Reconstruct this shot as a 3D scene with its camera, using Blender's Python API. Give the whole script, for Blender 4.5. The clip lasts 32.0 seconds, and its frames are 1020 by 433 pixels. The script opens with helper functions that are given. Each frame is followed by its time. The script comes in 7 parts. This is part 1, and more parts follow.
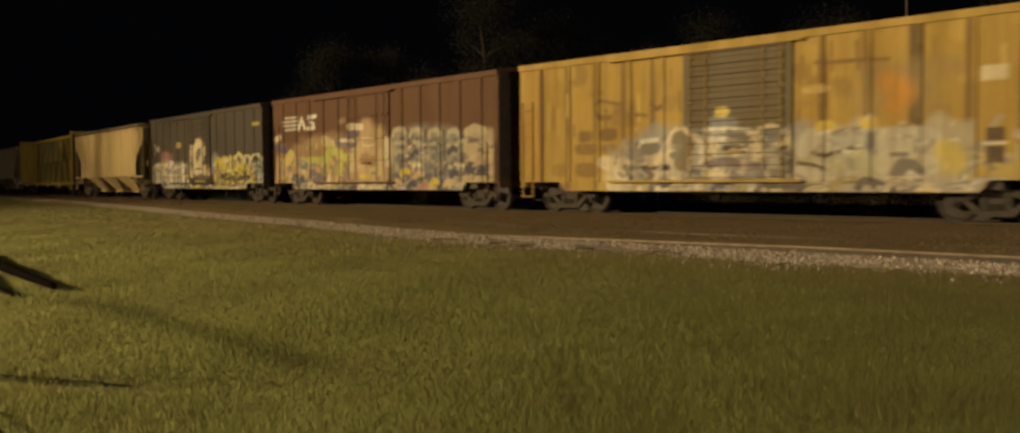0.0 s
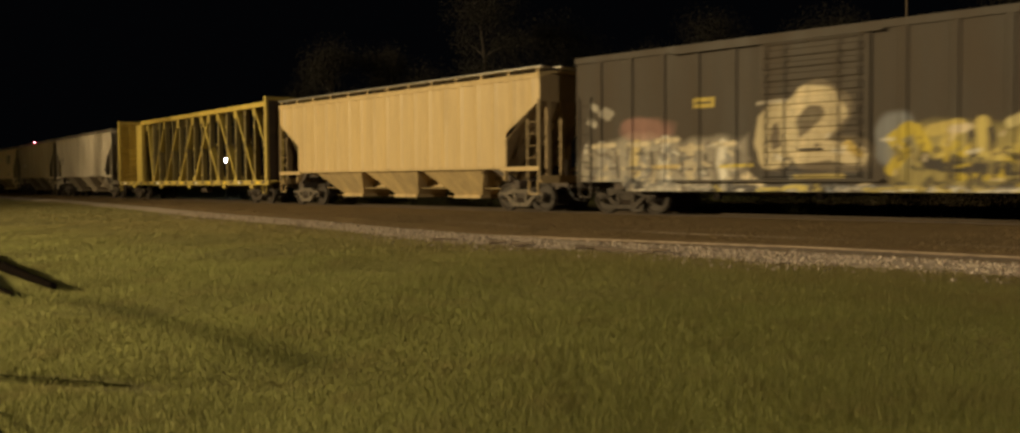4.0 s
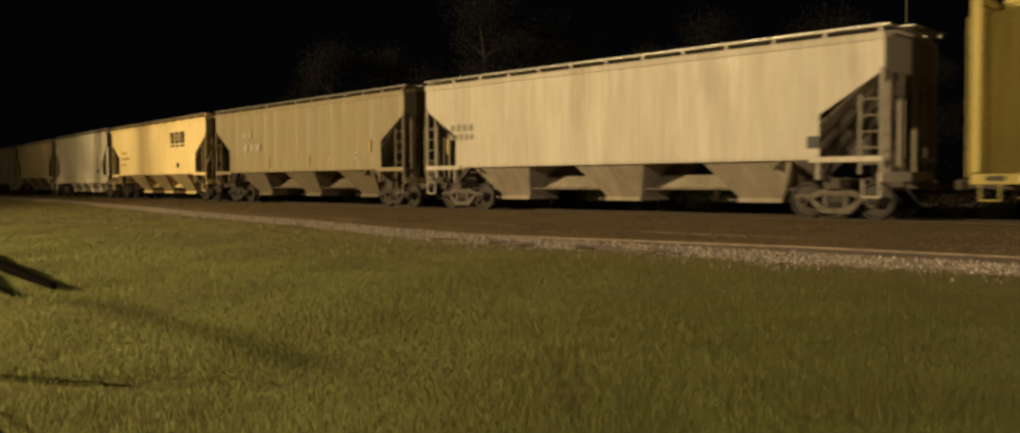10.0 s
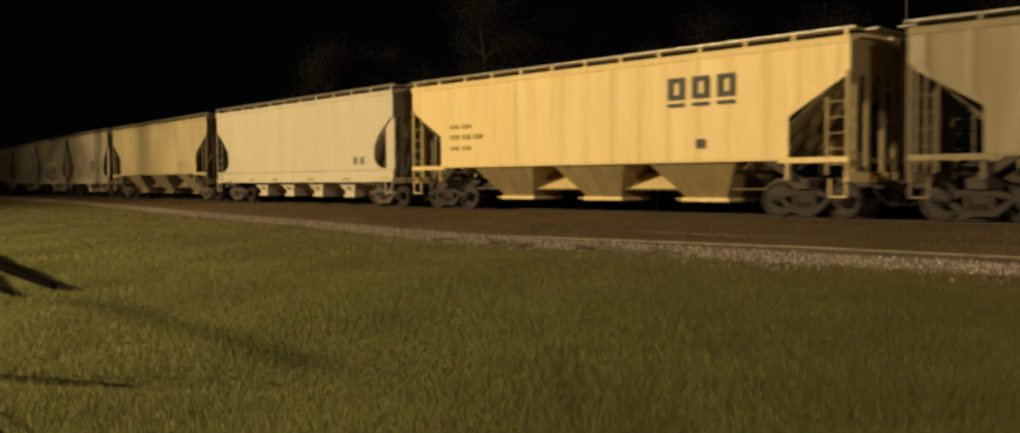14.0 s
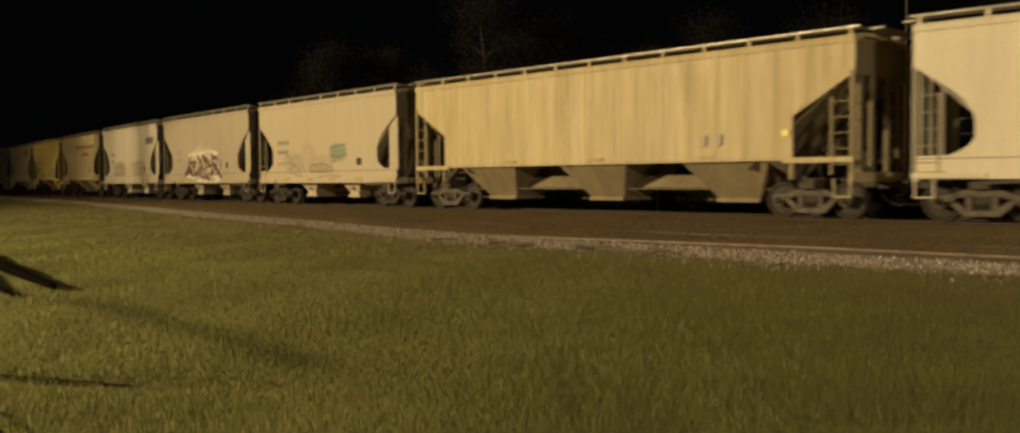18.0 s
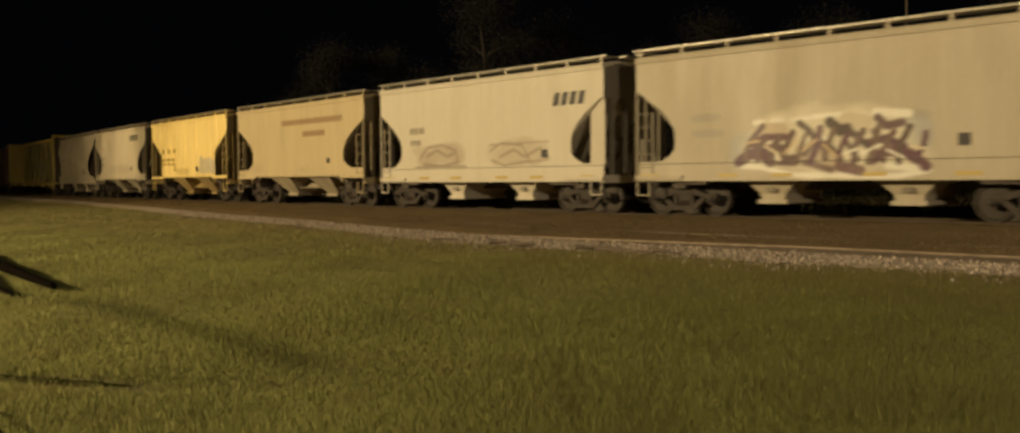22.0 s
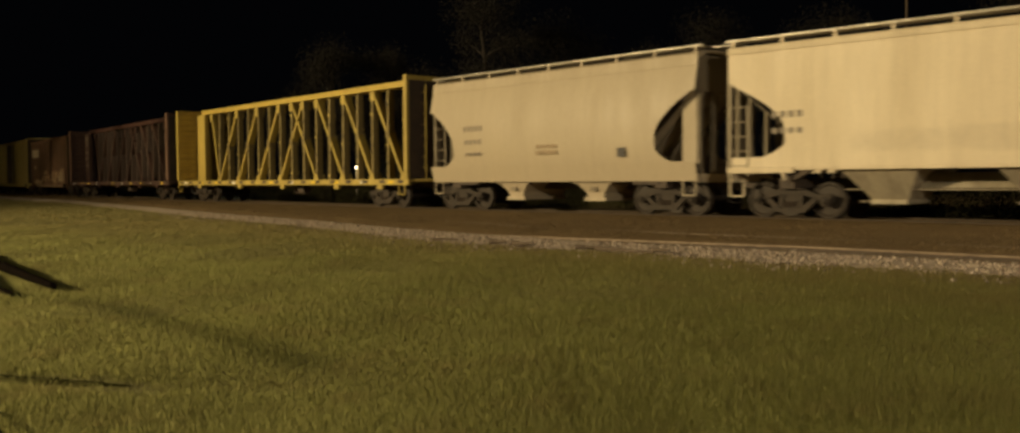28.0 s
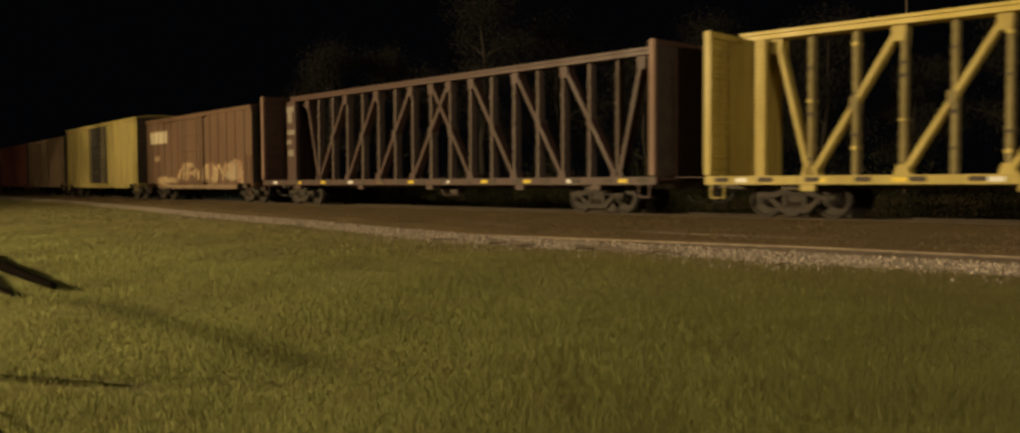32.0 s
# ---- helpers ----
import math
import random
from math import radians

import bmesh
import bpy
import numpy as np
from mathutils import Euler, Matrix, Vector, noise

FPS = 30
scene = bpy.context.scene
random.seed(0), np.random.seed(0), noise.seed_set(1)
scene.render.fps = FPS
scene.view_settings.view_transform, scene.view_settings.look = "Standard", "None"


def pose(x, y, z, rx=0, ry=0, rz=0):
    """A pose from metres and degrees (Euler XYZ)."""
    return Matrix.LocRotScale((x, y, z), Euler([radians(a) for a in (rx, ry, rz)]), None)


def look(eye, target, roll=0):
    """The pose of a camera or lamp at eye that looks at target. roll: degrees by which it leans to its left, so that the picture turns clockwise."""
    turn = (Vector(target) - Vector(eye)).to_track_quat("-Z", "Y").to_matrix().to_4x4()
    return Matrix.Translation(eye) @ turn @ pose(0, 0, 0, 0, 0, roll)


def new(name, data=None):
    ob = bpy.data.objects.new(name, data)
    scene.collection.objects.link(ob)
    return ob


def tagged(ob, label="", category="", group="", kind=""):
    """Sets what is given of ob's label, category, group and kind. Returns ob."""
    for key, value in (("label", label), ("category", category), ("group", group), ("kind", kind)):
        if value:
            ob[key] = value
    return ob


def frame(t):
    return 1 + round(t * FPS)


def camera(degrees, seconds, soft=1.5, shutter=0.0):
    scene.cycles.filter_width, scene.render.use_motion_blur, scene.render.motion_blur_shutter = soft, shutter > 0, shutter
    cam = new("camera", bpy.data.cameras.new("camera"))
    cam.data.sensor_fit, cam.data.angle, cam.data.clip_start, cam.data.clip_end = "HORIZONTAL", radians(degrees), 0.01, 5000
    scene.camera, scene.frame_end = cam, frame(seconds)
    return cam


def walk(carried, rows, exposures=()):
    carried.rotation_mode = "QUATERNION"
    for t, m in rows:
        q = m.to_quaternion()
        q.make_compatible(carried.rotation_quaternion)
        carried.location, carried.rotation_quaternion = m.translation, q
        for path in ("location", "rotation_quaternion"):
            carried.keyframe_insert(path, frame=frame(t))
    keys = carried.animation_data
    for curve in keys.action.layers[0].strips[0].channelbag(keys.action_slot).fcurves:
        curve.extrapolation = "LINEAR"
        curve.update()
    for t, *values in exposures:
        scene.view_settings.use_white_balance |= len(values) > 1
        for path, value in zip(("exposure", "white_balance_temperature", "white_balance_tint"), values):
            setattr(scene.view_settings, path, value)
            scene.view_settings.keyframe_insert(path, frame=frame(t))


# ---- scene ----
# ---------------------------------------------------------------- camera
EYE = (0.0, 0.0, 1.023)
TILT = -2.276
cam = camera(58.11, 32.0, soft=2.5, shutter=0.45)
VIEW = look(EYE, (0.0, 10.0, EYE[2] + 10.0 * math.tan(radians(TILT))), -0.376)
walk(cam, [(0.0, VIEW), (32.0, VIEW)], exposures=[(0.0, 0.0), (10.0, 0.0), (11.0, -0.08), (12.0, 0.0), (13.0, -0.08), (14.0, -0.25), (15.0, -0.46), (15.6, -0.48), (17.4, -0.14), (18.0, -0.1), (22.0, -0.07), (24.0, -0.07), (25.0, -0.1), (26.0, -0.2), (26.6, -0.2), (28.4, -0.04), (29.0, 0.0), (32.0, 0.0)])

# ---------------------------------------------------------------- night sky and the sodium lamp
world = bpy.data.worlds.new("night")
scene.world = world
world.use_nodes = True
world.node_tree.nodes["Background"].inputs[0].default_value = (0.40, 0.44, 0.58, 1)
world.node_tree.nodes["Background"].inputs[1].default_value = 0.0022

LAMP = Vector((-76.5, 2.8, 20.0))
lamp_data = bpy.data.lights.new("sodium_lamp", "POINT")
lamp_data.energy = 305000
lamp_data.color = (1.0, 0.77, 0.41)
lamp_data.shadow_soft_size = 0.8
lamp_ob = new("sodium_lamp", lamp_data)
lamp_ob.location = LAMP

# Added fill lamp behind the camera, out of view; brightens grass and car ends.
LAMP_FILL = Vector((12.0, -11.0, 7.0))
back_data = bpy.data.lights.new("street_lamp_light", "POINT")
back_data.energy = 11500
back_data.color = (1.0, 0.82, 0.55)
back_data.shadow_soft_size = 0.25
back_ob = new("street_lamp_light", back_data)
back_ob.location = LAMP_FILL

# ---------------------------------------------------------------- the line of the track
TH, FOOT, K1, K2, SPEED = 0.83517, 21.543, 0.0041213, -2.19808e-5, 8.8462
S_END = -K1 / (2 * K2)
_ds = 0.5
_S = np.arange(-160.0, 420.0 + _ds, _ds)
def bearing(s):
    w = np.minimum(np.maximum(s, -30.0), S_END)
    return TH - K1 * w - K2 * np.maximum(w, 0) ** 2
_mid = bearing(_S[:-1] + _ds / 2)
_X = np.concatenate([[0], np.cumsum(-np.sin(_mid) * _ds)])
_Y = np.concatenate([[0], np.cumsum(np.cos(_mid) * _ds)])
_i0 = int(round(160.0 / _ds))
_X += FOOT * math.cos(TH) - _X[_i0]
_Y += FOOT * math.sin(TH) - _Y[_i0]
HALF = 1.6


def rail_point(s, q=0.0):
    """Plan point at the way s along the line (to the distance) and q metres behind the near face of the train."""
    e = bearing(s)
    return (np.interp(s, _S, _X) + q * np.cos(e), np.interp(s, _S, _Y) + q * np.sin(e))


_coarse = slice(0, None, 4)
def line_coords(x, y):
    """s and q of plan points (arrays)."""
    x, y = np.asarray(x, float).ravel(), np.asarray(y, float).ravel()
    s, q = np.empty_like(x), np.empty_like(x)
    cx, cy, cs = _X[_coarse], _Y[_coarse], _S[_coarse]
    for a in range(0, len(x), 4000):
        b = slice(a, a + 4000)
        i = np.argmin((x[b, None] - cx) ** 2 + (y[b, None] - cy) ** 2, axis=1)
        e = bearing(cs[i])
        dx, dy = x[b] - cx[i], y[b] - cy[i]
        s[b] = cs[i] - dx * np.sin(e) + dy * np.cos(e)
        q[b] = dx * np.cos(e) + dy * np.sin(e)
    return s, q


def smooth(a, b, x):
    t = np.clip((np.asarray(x, float) - a) / (b - a), 0, 1)
    return t * t * (3 - 2 * t)


EDGE_S = [-60, 3.4, 13, 17.4, 21.6, 29.6, 40, 60, 100, 400]
EDGE_Q = [-9.2, -9.0, -9.1, -8.2, -7.4, -6.5, -5.1, -3.4, -3.0, -3.0]
def gravel_edge(s):
    return np.interp(s, EDGE_S, EDGE_Q)


def ground_z(x, y):
    s, q = line_coords(x, y)
    e = gravel_edge(s)
    z = -0.22 - 0.24 * smooth(0, 9, e - q)
    z = np.where(q > e, -0.22, z)
    x, y = np.asarray(x, float).ravel(), np.asarray(y, float).ravel()
    # Shallow dips follow the shadow streak and the dark strip in the grass.
    for (ax, ay), (bx, by), wide, deep in (((-5.4, 11.6), (-1.7, 7.6), 0.50, 0.035), ((-4.3, 6.92), (-2.6, 6.5), 0.22, 0.05)):
        l2 = (bx - ax) ** 2 + (by - ay) ** 2
        t = np.clip(((x - ax) * (bx - ax) + (y - ay) * (by - ay)) / l2, 0, 1)
        d = np.hypot(x - ax - t * (bx - ax), y - ay - t * (by - ay))
        z = z - deep * np.exp(-(d / wide) ** 2)
    wob = 0.03 * np.sin(x * 1.7 + 0.6 * y) * np.cos(y * 1.3 - 0.4 * x) + 0.02 * np.sin(x * 0.5 + 2) * np.sin(y * 0.7)
    z = z + wob * smooth(0.4, 2.0, e - q) * (np.abs(x) < 60)
    z = np.where(q > 6, -0.22 - 0.25 * smooth(6, 12, q), z)
    return z


# ---------------------------------------------------------------- mesh helpers
class Geo:
    """Gathers vertices and faces for one mesh."""

    def __init__(self):
        self.v, self.f = [], []

    def add(self, verts, faces):
        n = len(self.v)
        self.v += [tuple(p) for p in verts]
        self.f += [tuple(i + n for i in f) for f in faces]
        return self

    def box(self, x0, x1, y0, y1, z0, z1, m=None, ch=0.0):
        if ch:
            pts = [(x0 + ch, z0), (x1 - ch, z0), (x1, z0 + ch), (x1, z1 - ch), (x1 - ch, z1), (x0 + ch, z1), (x0, z1 - ch), (x0, z0 + ch)]
            return self.prism_y(pts, y0, y1, m)
        v = [(x, y, z) for x in (x0, x1) for y in (y0, y1) for z in (z0, z1)]
        if m is not None:
            v = [m @ Vector(p) for p in v]
        return self.add(v, [(0, 1, 3, 2), (4, 6, 7, 5), (0, 4, 5, 1), (2, 3, 7, 6), (0, 2, 6, 4), (1, 5, 7, 3)])

    def prism_y(self, pts, y0, y1, m=None):
        """A polygon in x, z drawn out along y."""
        n = len(pts)
        v = [(x, y0, z) for x, z in pts] + [(x, y1, z) for x, z in pts]
        if m is not None:
            v = [m @ Vector(p) for p in v]
        return self.add(v, [tuple(range(n)), tuple(range(2 * n - 1, n - 1, -1))] + [(i, i + n, (i + 1) % n + n, (i + 1) % n) for i in range(n)])

    def prism_x(self, pts, x0, x1):
        """A polygon in y, z drawn out along x."""
        n = len(pts)
        v = [(x0, y, z) for y, z in pts] + [(x1, y, z) for y, z in pts]
        return self.add(v, [tuple(range(n)), tuple(range(2 * n - 1, n - 1, -1))] + [(i, i + n, (i + 1) % n + n, (i + 1) % n) for i in range(n)])

    def bar(self, a, b, w, h=None):
        """A square bar from a to b."""
        a, b = Vector(a), Vector(b)
        d = b - a
        h = h or w
        m = Matrix.Translation((a + b) / 2) @ d.to_track_quat("X", "Z").to_matrix().to_4x4()
        l = d.length / 2
        return self.box(-l, l, -w / 2, w / 2, -h / 2, h / 2, m)

    def rod(self, a, b, r, n=8, r2=None):
        a, b = Vector(a), Vector(b)
        qn = (b - a).to_track_quat("Z", "Y")
        v = []
        for p, rr in ((a, r), (b, r if r2 is None else r2)):
            for i in range(n):
                t = 2 * math.pi * i / n
                v.append(p + qn @ Vector((rr * math.cos(t), rr * math.sin(t), 0)))
        return self.add(v, [tuple(range(n - 1, -1, -1)), tuple(range(n, 2 * n))] + [(i, (i + 1) % n, (i + 1) % n + n, i + n) for i in range(n)])

    def lathe_y(self, prof, n=24):
        """A profile of (radius, y) turned round the y axis."""
        v, f, k = [], [], len(prof)
        for i in range(n):
            t = 2 * math.pi * i / n
            v += [(r * math.cos(t), y, r * math.sin(t)) for r, y in prof]
        for i in range(n):
            for j in range(k - 1):
                a, b = i * k + j, ((i + 1) % n) * k + j
                f.append((a, b, b + 1, a + 1))
        return self.add(v, f)

    def grid(self, P):
        """A sheet through an array of points, rows by columns by 3."""
        r, c, _ = P.shape
        i = np.arange((r - 1) * (c - 1))
        a = i // (c - 1) * c + i % (c - 1)
        return self.add(P.reshape(-1, 3).tolist(), np.stack([a, a + 1, a + c + 1, a + c], 1).tolist())


def mesh_of(name, geo, material, smooth_angle=None, colors=None):
    me = bpy.data.meshes.new(name)
    me.from_pydata(geo.v, [], geo.f)
    me.materials.append(material)
    if smooth_angle:
        me.polygons.foreach_set("use_smooth", [True] * len(me.polygons))
        me.set_sharp_from_angle(angle=radians(smooth_angle))
    if colors is not None:
        at = me.color_attributes.new("paint", "FLOAT_COLOR", "POINT")
        at.data.foreach_set("color", np.asarray(colors, np.float32).ravel())
    me.update()
    return me


def part(name, geo, material, parent=None, label="", smooth_angle=None, colors=None, m=None):
    ob = new(name, mesh_of(name, geo, material, smooth_angle, colors))
    ob.parent = parent
    if m is not None:
        ob.matrix_basis = m
    if label:
        tagged(ob, label)
    return ob


def attach(src, parent, m):
    """A copy of a part with its own parts, under another thing."""
    ob = src.copy()
    scene.collection.objects.link(ob)
    ob.parent = parent
    ob.matrix_parent_inverse = Matrix()
    ob.matrix_basis = m
    for c in src.children:
        attach(c, ob, c.matrix_basis.copy())
    return ob


# ---------------------------------------------------------------- materials
def nodes_of(name):
    m = bpy.data.materials.new(name)
    m.use_nodes = True
    return m, m.node_tree, m.node_tree.nodes["Principled BSDF"]


def add_node(nt, kind, **vals):
    n = nt.nodes.new(kind)
    for k, v in vals.items():
        n.inputs[k].default_value = v
    return n


def coords(nt, scale=(1, 1, 1)):
    tc = nt.nodes.new("ShaderNodeTexCoord")
    mp = nt.nodes.new("ShaderNodeMapping")
    mp.inputs["Scale"].default_value = scale
    nt.links.new(tc.outputs["Object"], mp.inputs[0])
    return mp.outputs[0]


def mixed(nt, fac, a, b):
    n = nt.nodes.new("ShaderNodeMix")
    n.data_type = "RGBA"
    for sock, val in ((n.inputs[0], fac), (n.inputs[6], a), (n.inputs[7], b)):
        if isinstance(val, bpy.types.NodeSocket):
            nt.links.new(val, sock)
        elif isinstance(val, (int, float)):
            sock.default_value = val
        else:
            sock.default_value = (*val[:3], 1)
    return n.outputs[2]


def ramp(nt, fac, lo, hi):
    n = nt.nodes.new("ShaderNodeMapRange")
    n.inputs[1].default_value, n.inputs[2].default_value = lo, hi
    nt.links.new(fac, n.inputs[0])
    return n.outputs[0]


def noise_tex(nt, scale, stretch=(1, 1, 1), detail=5, rough=0.6):
    n = add_node(nt, "ShaderNodeTexNoise", Scale=scale, Detail=detail, Roughness=rough)
    nt.links.new(coords(nt, stretch), n.inputs["Vector"])
    return n.outputs[0]


def scaled(nt, sock, k):
    n = nt.nodes.new("ShaderNodeMath")
    n.operation = "MULTIPLY"
    n.inputs[1].default_value = k
    nt.links.new(sock, n.inputs[0])
    return n.outputs[0]


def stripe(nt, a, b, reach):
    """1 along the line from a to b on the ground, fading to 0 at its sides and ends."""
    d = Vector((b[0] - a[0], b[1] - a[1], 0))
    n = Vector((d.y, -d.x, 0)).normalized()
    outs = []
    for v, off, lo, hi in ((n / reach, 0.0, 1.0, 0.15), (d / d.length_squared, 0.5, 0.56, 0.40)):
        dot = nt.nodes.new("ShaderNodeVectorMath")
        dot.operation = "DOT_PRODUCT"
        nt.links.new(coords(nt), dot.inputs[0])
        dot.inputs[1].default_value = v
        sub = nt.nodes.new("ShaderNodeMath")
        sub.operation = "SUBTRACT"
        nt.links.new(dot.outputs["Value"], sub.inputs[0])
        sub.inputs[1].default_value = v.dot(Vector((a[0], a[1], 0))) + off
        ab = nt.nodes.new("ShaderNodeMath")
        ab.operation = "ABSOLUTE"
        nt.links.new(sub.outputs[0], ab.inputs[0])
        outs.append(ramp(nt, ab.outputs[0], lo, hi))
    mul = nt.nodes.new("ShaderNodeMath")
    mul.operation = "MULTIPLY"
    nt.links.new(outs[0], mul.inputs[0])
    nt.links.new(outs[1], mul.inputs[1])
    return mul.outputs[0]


def bump(nt, bsdf, height, strength=0.3, distance=0.01):
    b = add_node(nt, "ShaderNodeBump", Strength=strength, Distance=distance)
    nt.links.new(height, b.inputs["Height"])
    nt.links.new(b.outputs[0], bsdf.inputs["Normal"])


def worn_paint(name, base, dirt=(0.10, 0.075, 0.05), amount=0.5, rough=0.5, painted=False, streaks=0.5, coat=0.0, wave=(1.0, 1.0, 0.12), coat_rough=0.055):
    """Weathered car paint: streaks down the sides, blotches of grime, a little chipping."""
    m, nt, b = nodes_of(name)
    col = base
    if painted:
        at = nt.nodes.new("ShaderNodeVertexColor")
        at.layer_name = "paint"
        col = at.outputs[0]
    blotch = ramp(nt, noise_tex(nt, 1.1, (1.2, 1, 0.22), 6, 0.65), 0.36, 0.88)
    streak = ramp(nt, noise_tex(nt, 2.6, (3.2, 1, 0.16), 4, 0.55), 0.45, 0.8)
    fine = ramp(nt, noise_tex(nt, 26, (1, 1, 0.6), 3, 0.6), 0.5, 0.75)
    c = mixed(nt, scaled(nt, blotch, amount), col, dirt)
    c = mixed(nt, scaled(nt, streak, streaks), c, tuple(0.6 * x + 0.25 * y for x, y in zip(dirt, base)))
    c = mixed(nt, scaled(nt, fine, 0.16), c, dirt)
    pale = ramp(nt, noise_tex(nt, 7.0, (1.5, 1, 0.5), 4, 0.7), 0.52, 0.85)
    c = mixed(nt, scaled(nt, pale, 0.22), c, tuple(min(1.0, 1.35 * x + 0.02) for x in base))
    chip = ramp(nt, noise_tex(nt, 9.0, (1, 1, 0.8), 7, 0.75), 0.69, 0.72)
    c = mixed(nt, scaled(nt, chip, 0.15 + 0.6 * amount), c, tuple(0.6 * x for x in dirt))
    nt.links.new(c, b.inputs["Base Color"])
    rr = nt.nodes.new("ShaderNodeMapRange")
    rr.inputs[3].default_value, rr.inputs[4].default_value = rough, min(1, rough + 0.3)
    nt.links.new(blotch, rr.inputs[0])
    nt.links.new(rr.outputs[0], b.inputs["Roughness"])
    if coat:
        b.inputs["Coat Weight"].default_value = coat
        b.inputs["Coat Roughness"].default_value = coat_rough
        cb = add_node(nt, "ShaderNodeBump", Strength=0.35, Distance=0.05)
        nt.links.new(noise_tex(nt, 2.2, wave, 2), cb.inputs["Height"])
        nt.links.new(cb.outputs[0], b.inputs["Coat Normal"])
    bump(nt, b, noise_tex(nt, 3.0, (1, 1, 0.3), 3), 0.2, 0.006)
    return m


def rusty(name, base, other, rough=0.75, metal=0.0, scale=6.0):
    m, nt, b = nodes_of(name)
    n1 = ramp(nt, noise_tex(nt, scale, (1, 1, 1), 6, 0.65), 0.35, 0.7)
    n2 = ramp(nt, noise_tex(nt, scale * 9, (1, 1, 1), 3), 0.4, 0.7)
    c = mixed(nt, n1, base, other)
    c = mixed(nt, scaled(nt, n2, 0.3), c, tuple(0.5 * x for x in base))
    nt.links.new(c, b.inputs["Base Color"])
    b.inputs["Roughness"].default_value = rough
    b.inputs["Metallic"].default_value = metal
    bump(nt, b, n2, 0.3, 0.006)
    return m


def plain(name, base, rough=0.6, metal=0.0, glow=0.0, glow_color=None):
    m, nt, b = nodes_of(name)
    n = noise_tex(nt, 14, (1, 1, 1), 4)
    c = mixed(nt, scaled(nt, n, 0.5), base, tuple(0.6 * x for x in base))
    nt.links.new(c, b.inputs["Base Color"])
    b.inputs["Roughness"].default_value = rough
    b.inputs["Metallic"].default_value = metal
    if glow:
        b.inputs["Emission Color"].default_value = (*(glow_color or base), 1)
        b.inputs["Emission Strength"].default_value = glow
    return m


STEEL_DARK = rusty("underframe_steel", (0.055, 0.043, 0.034), (0.10, 0.07, 0.048))
# Paler copy of the truck steel; imitates light on some side frames.
TRUCK_LIT = rusty("lit_truck_steel", (0.16, 0.13, 0.092), (0.07, 0.054, 0.04))
TRUCK_STEEL = rusty("truck_steel", (0.052, 0.037, 0.024), (0.022, 0.016, 0.011))
WHEEL_STEEL = rusty("wheel_steel", (0.044, 0.032, 0.022), (0.024, 0.018, 0.013), 0.65, 0.2)
# Near-black end paint imitates the shade on car ends and bulkhead backs.
END_SHADE = rusty("shaded_end_paint", (0.045, 0.034, 0.026), (0.075, 0.05, 0.035), 0.85, 0.0, 2.5)
RAIL_STEEL = rusty("rail_steel", (0.075, 0.052, 0.034), (0.045, 0.032, 0.022))
RAIL_HEAD = rusty("rail_head", (0.27, 0.20, 0.135), (0.15, 0.105, 0.07), 0.6, 0.2)
GRATING = rusty("galvanised_grating", (0.50, 0.47, 0.41), (0.36, 0.33, 0.28), 0.42, 0.5)
# Bright metal for rods added to imitate a highlight along walkway edges.
BOARD_GLINT = rusty("edge_glint", (0.72, 0.69, 0.62), (0.52, 0.49, 0.43), 0.3, 0.7)
BARS_DARK = plain("stencil_black", (0.035, 0.03, 0.03), 0.6)
BARS_FADED = plain("stencil_faded_white", (0.48, 0.44, 0.36), 0.7)
BARS_BROWN = plain("stencil_brown", (0.30, 0.19, 0.10), 0.7)
BARS_GREY = plain("stencil_grey", (0.26, 0.22, 0.17), 0.7)
BARS_DUST = plain("stencil_dusty_white", (0.42, 0.36, 0.25), 0.75)
BARS_TAN = plain("stencil_faded_tan", (0.38, 0.29, 0.185), 0.7)
REFLECT_YELLOW = plain("reflective_yellow", (0.85, 0.62, 0.05), 0.35)
REFLECT_WHITE = plain("reflective_white", (0.85, 0.83, 0.78), 0.35)
STRIP_DULL = plain("grimy_yellow_strip", (0.50, 0.36, 0.10), 0.5)
NEAR_BLACK = rusty("near_black", (0.007, 0.006, 0.005), (0.014, 0.010, 0.008), 1.0, 0.0, 5.0)
NEAR_BLACK.node_tree.nodes["Principled BSDF"].inputs["Specular IOR Level"].default_value = 0.0
WOOD = rusty("weathered_wood", (0.15, 0.11, 0.075), (0.09, 0.065, 0.045), 0.85, 0.0, 3.0)

# ---------------------------------------------------------------- running gear
AXLE = 0.889
WHEEL_R = 0.457


def build_wheelset(parent, x):
    g = Geo()
    for sy in (-1, 1):
        prof = [(0.09, sy * 0.66), (0.13, sy * 0.67), (0.15, sy * 0.70), (0.36, sy * 0.71), (0.40, sy * 0.685), (0.482, sy * 0.685),
                (0.482, sy * 0.715), (0.458, sy * 0.728), (0.455, sy * 0.82), (0.41, sy * 0.825), (0.37, sy * 0.78), (0.17, sy * 0.79), (0.13, sy * 0.83), (0.09, sy * 0.83)]
        g.lathe_y(prof, 28)
        g.lathe_y([(0.0, sy * 1.13), (0.075, sy * 1.13), (0.10, sy * 1.11), (0.10, sy * 0.83), (0.0, sy * 0.83)], 14)
        for a in range(3):
            t = a * 2.0944
            g.rod((0.05 * math.cos(t), sy * 1.12, 0.05 * math.sin(t)), (0.05 * math.cos(t), sy * 1.155, 0.05 * math.sin(t)), 0.018, 6)
    g.rod((0, -0.8, 0), (0, 0.8, 0), 0.09, 12)
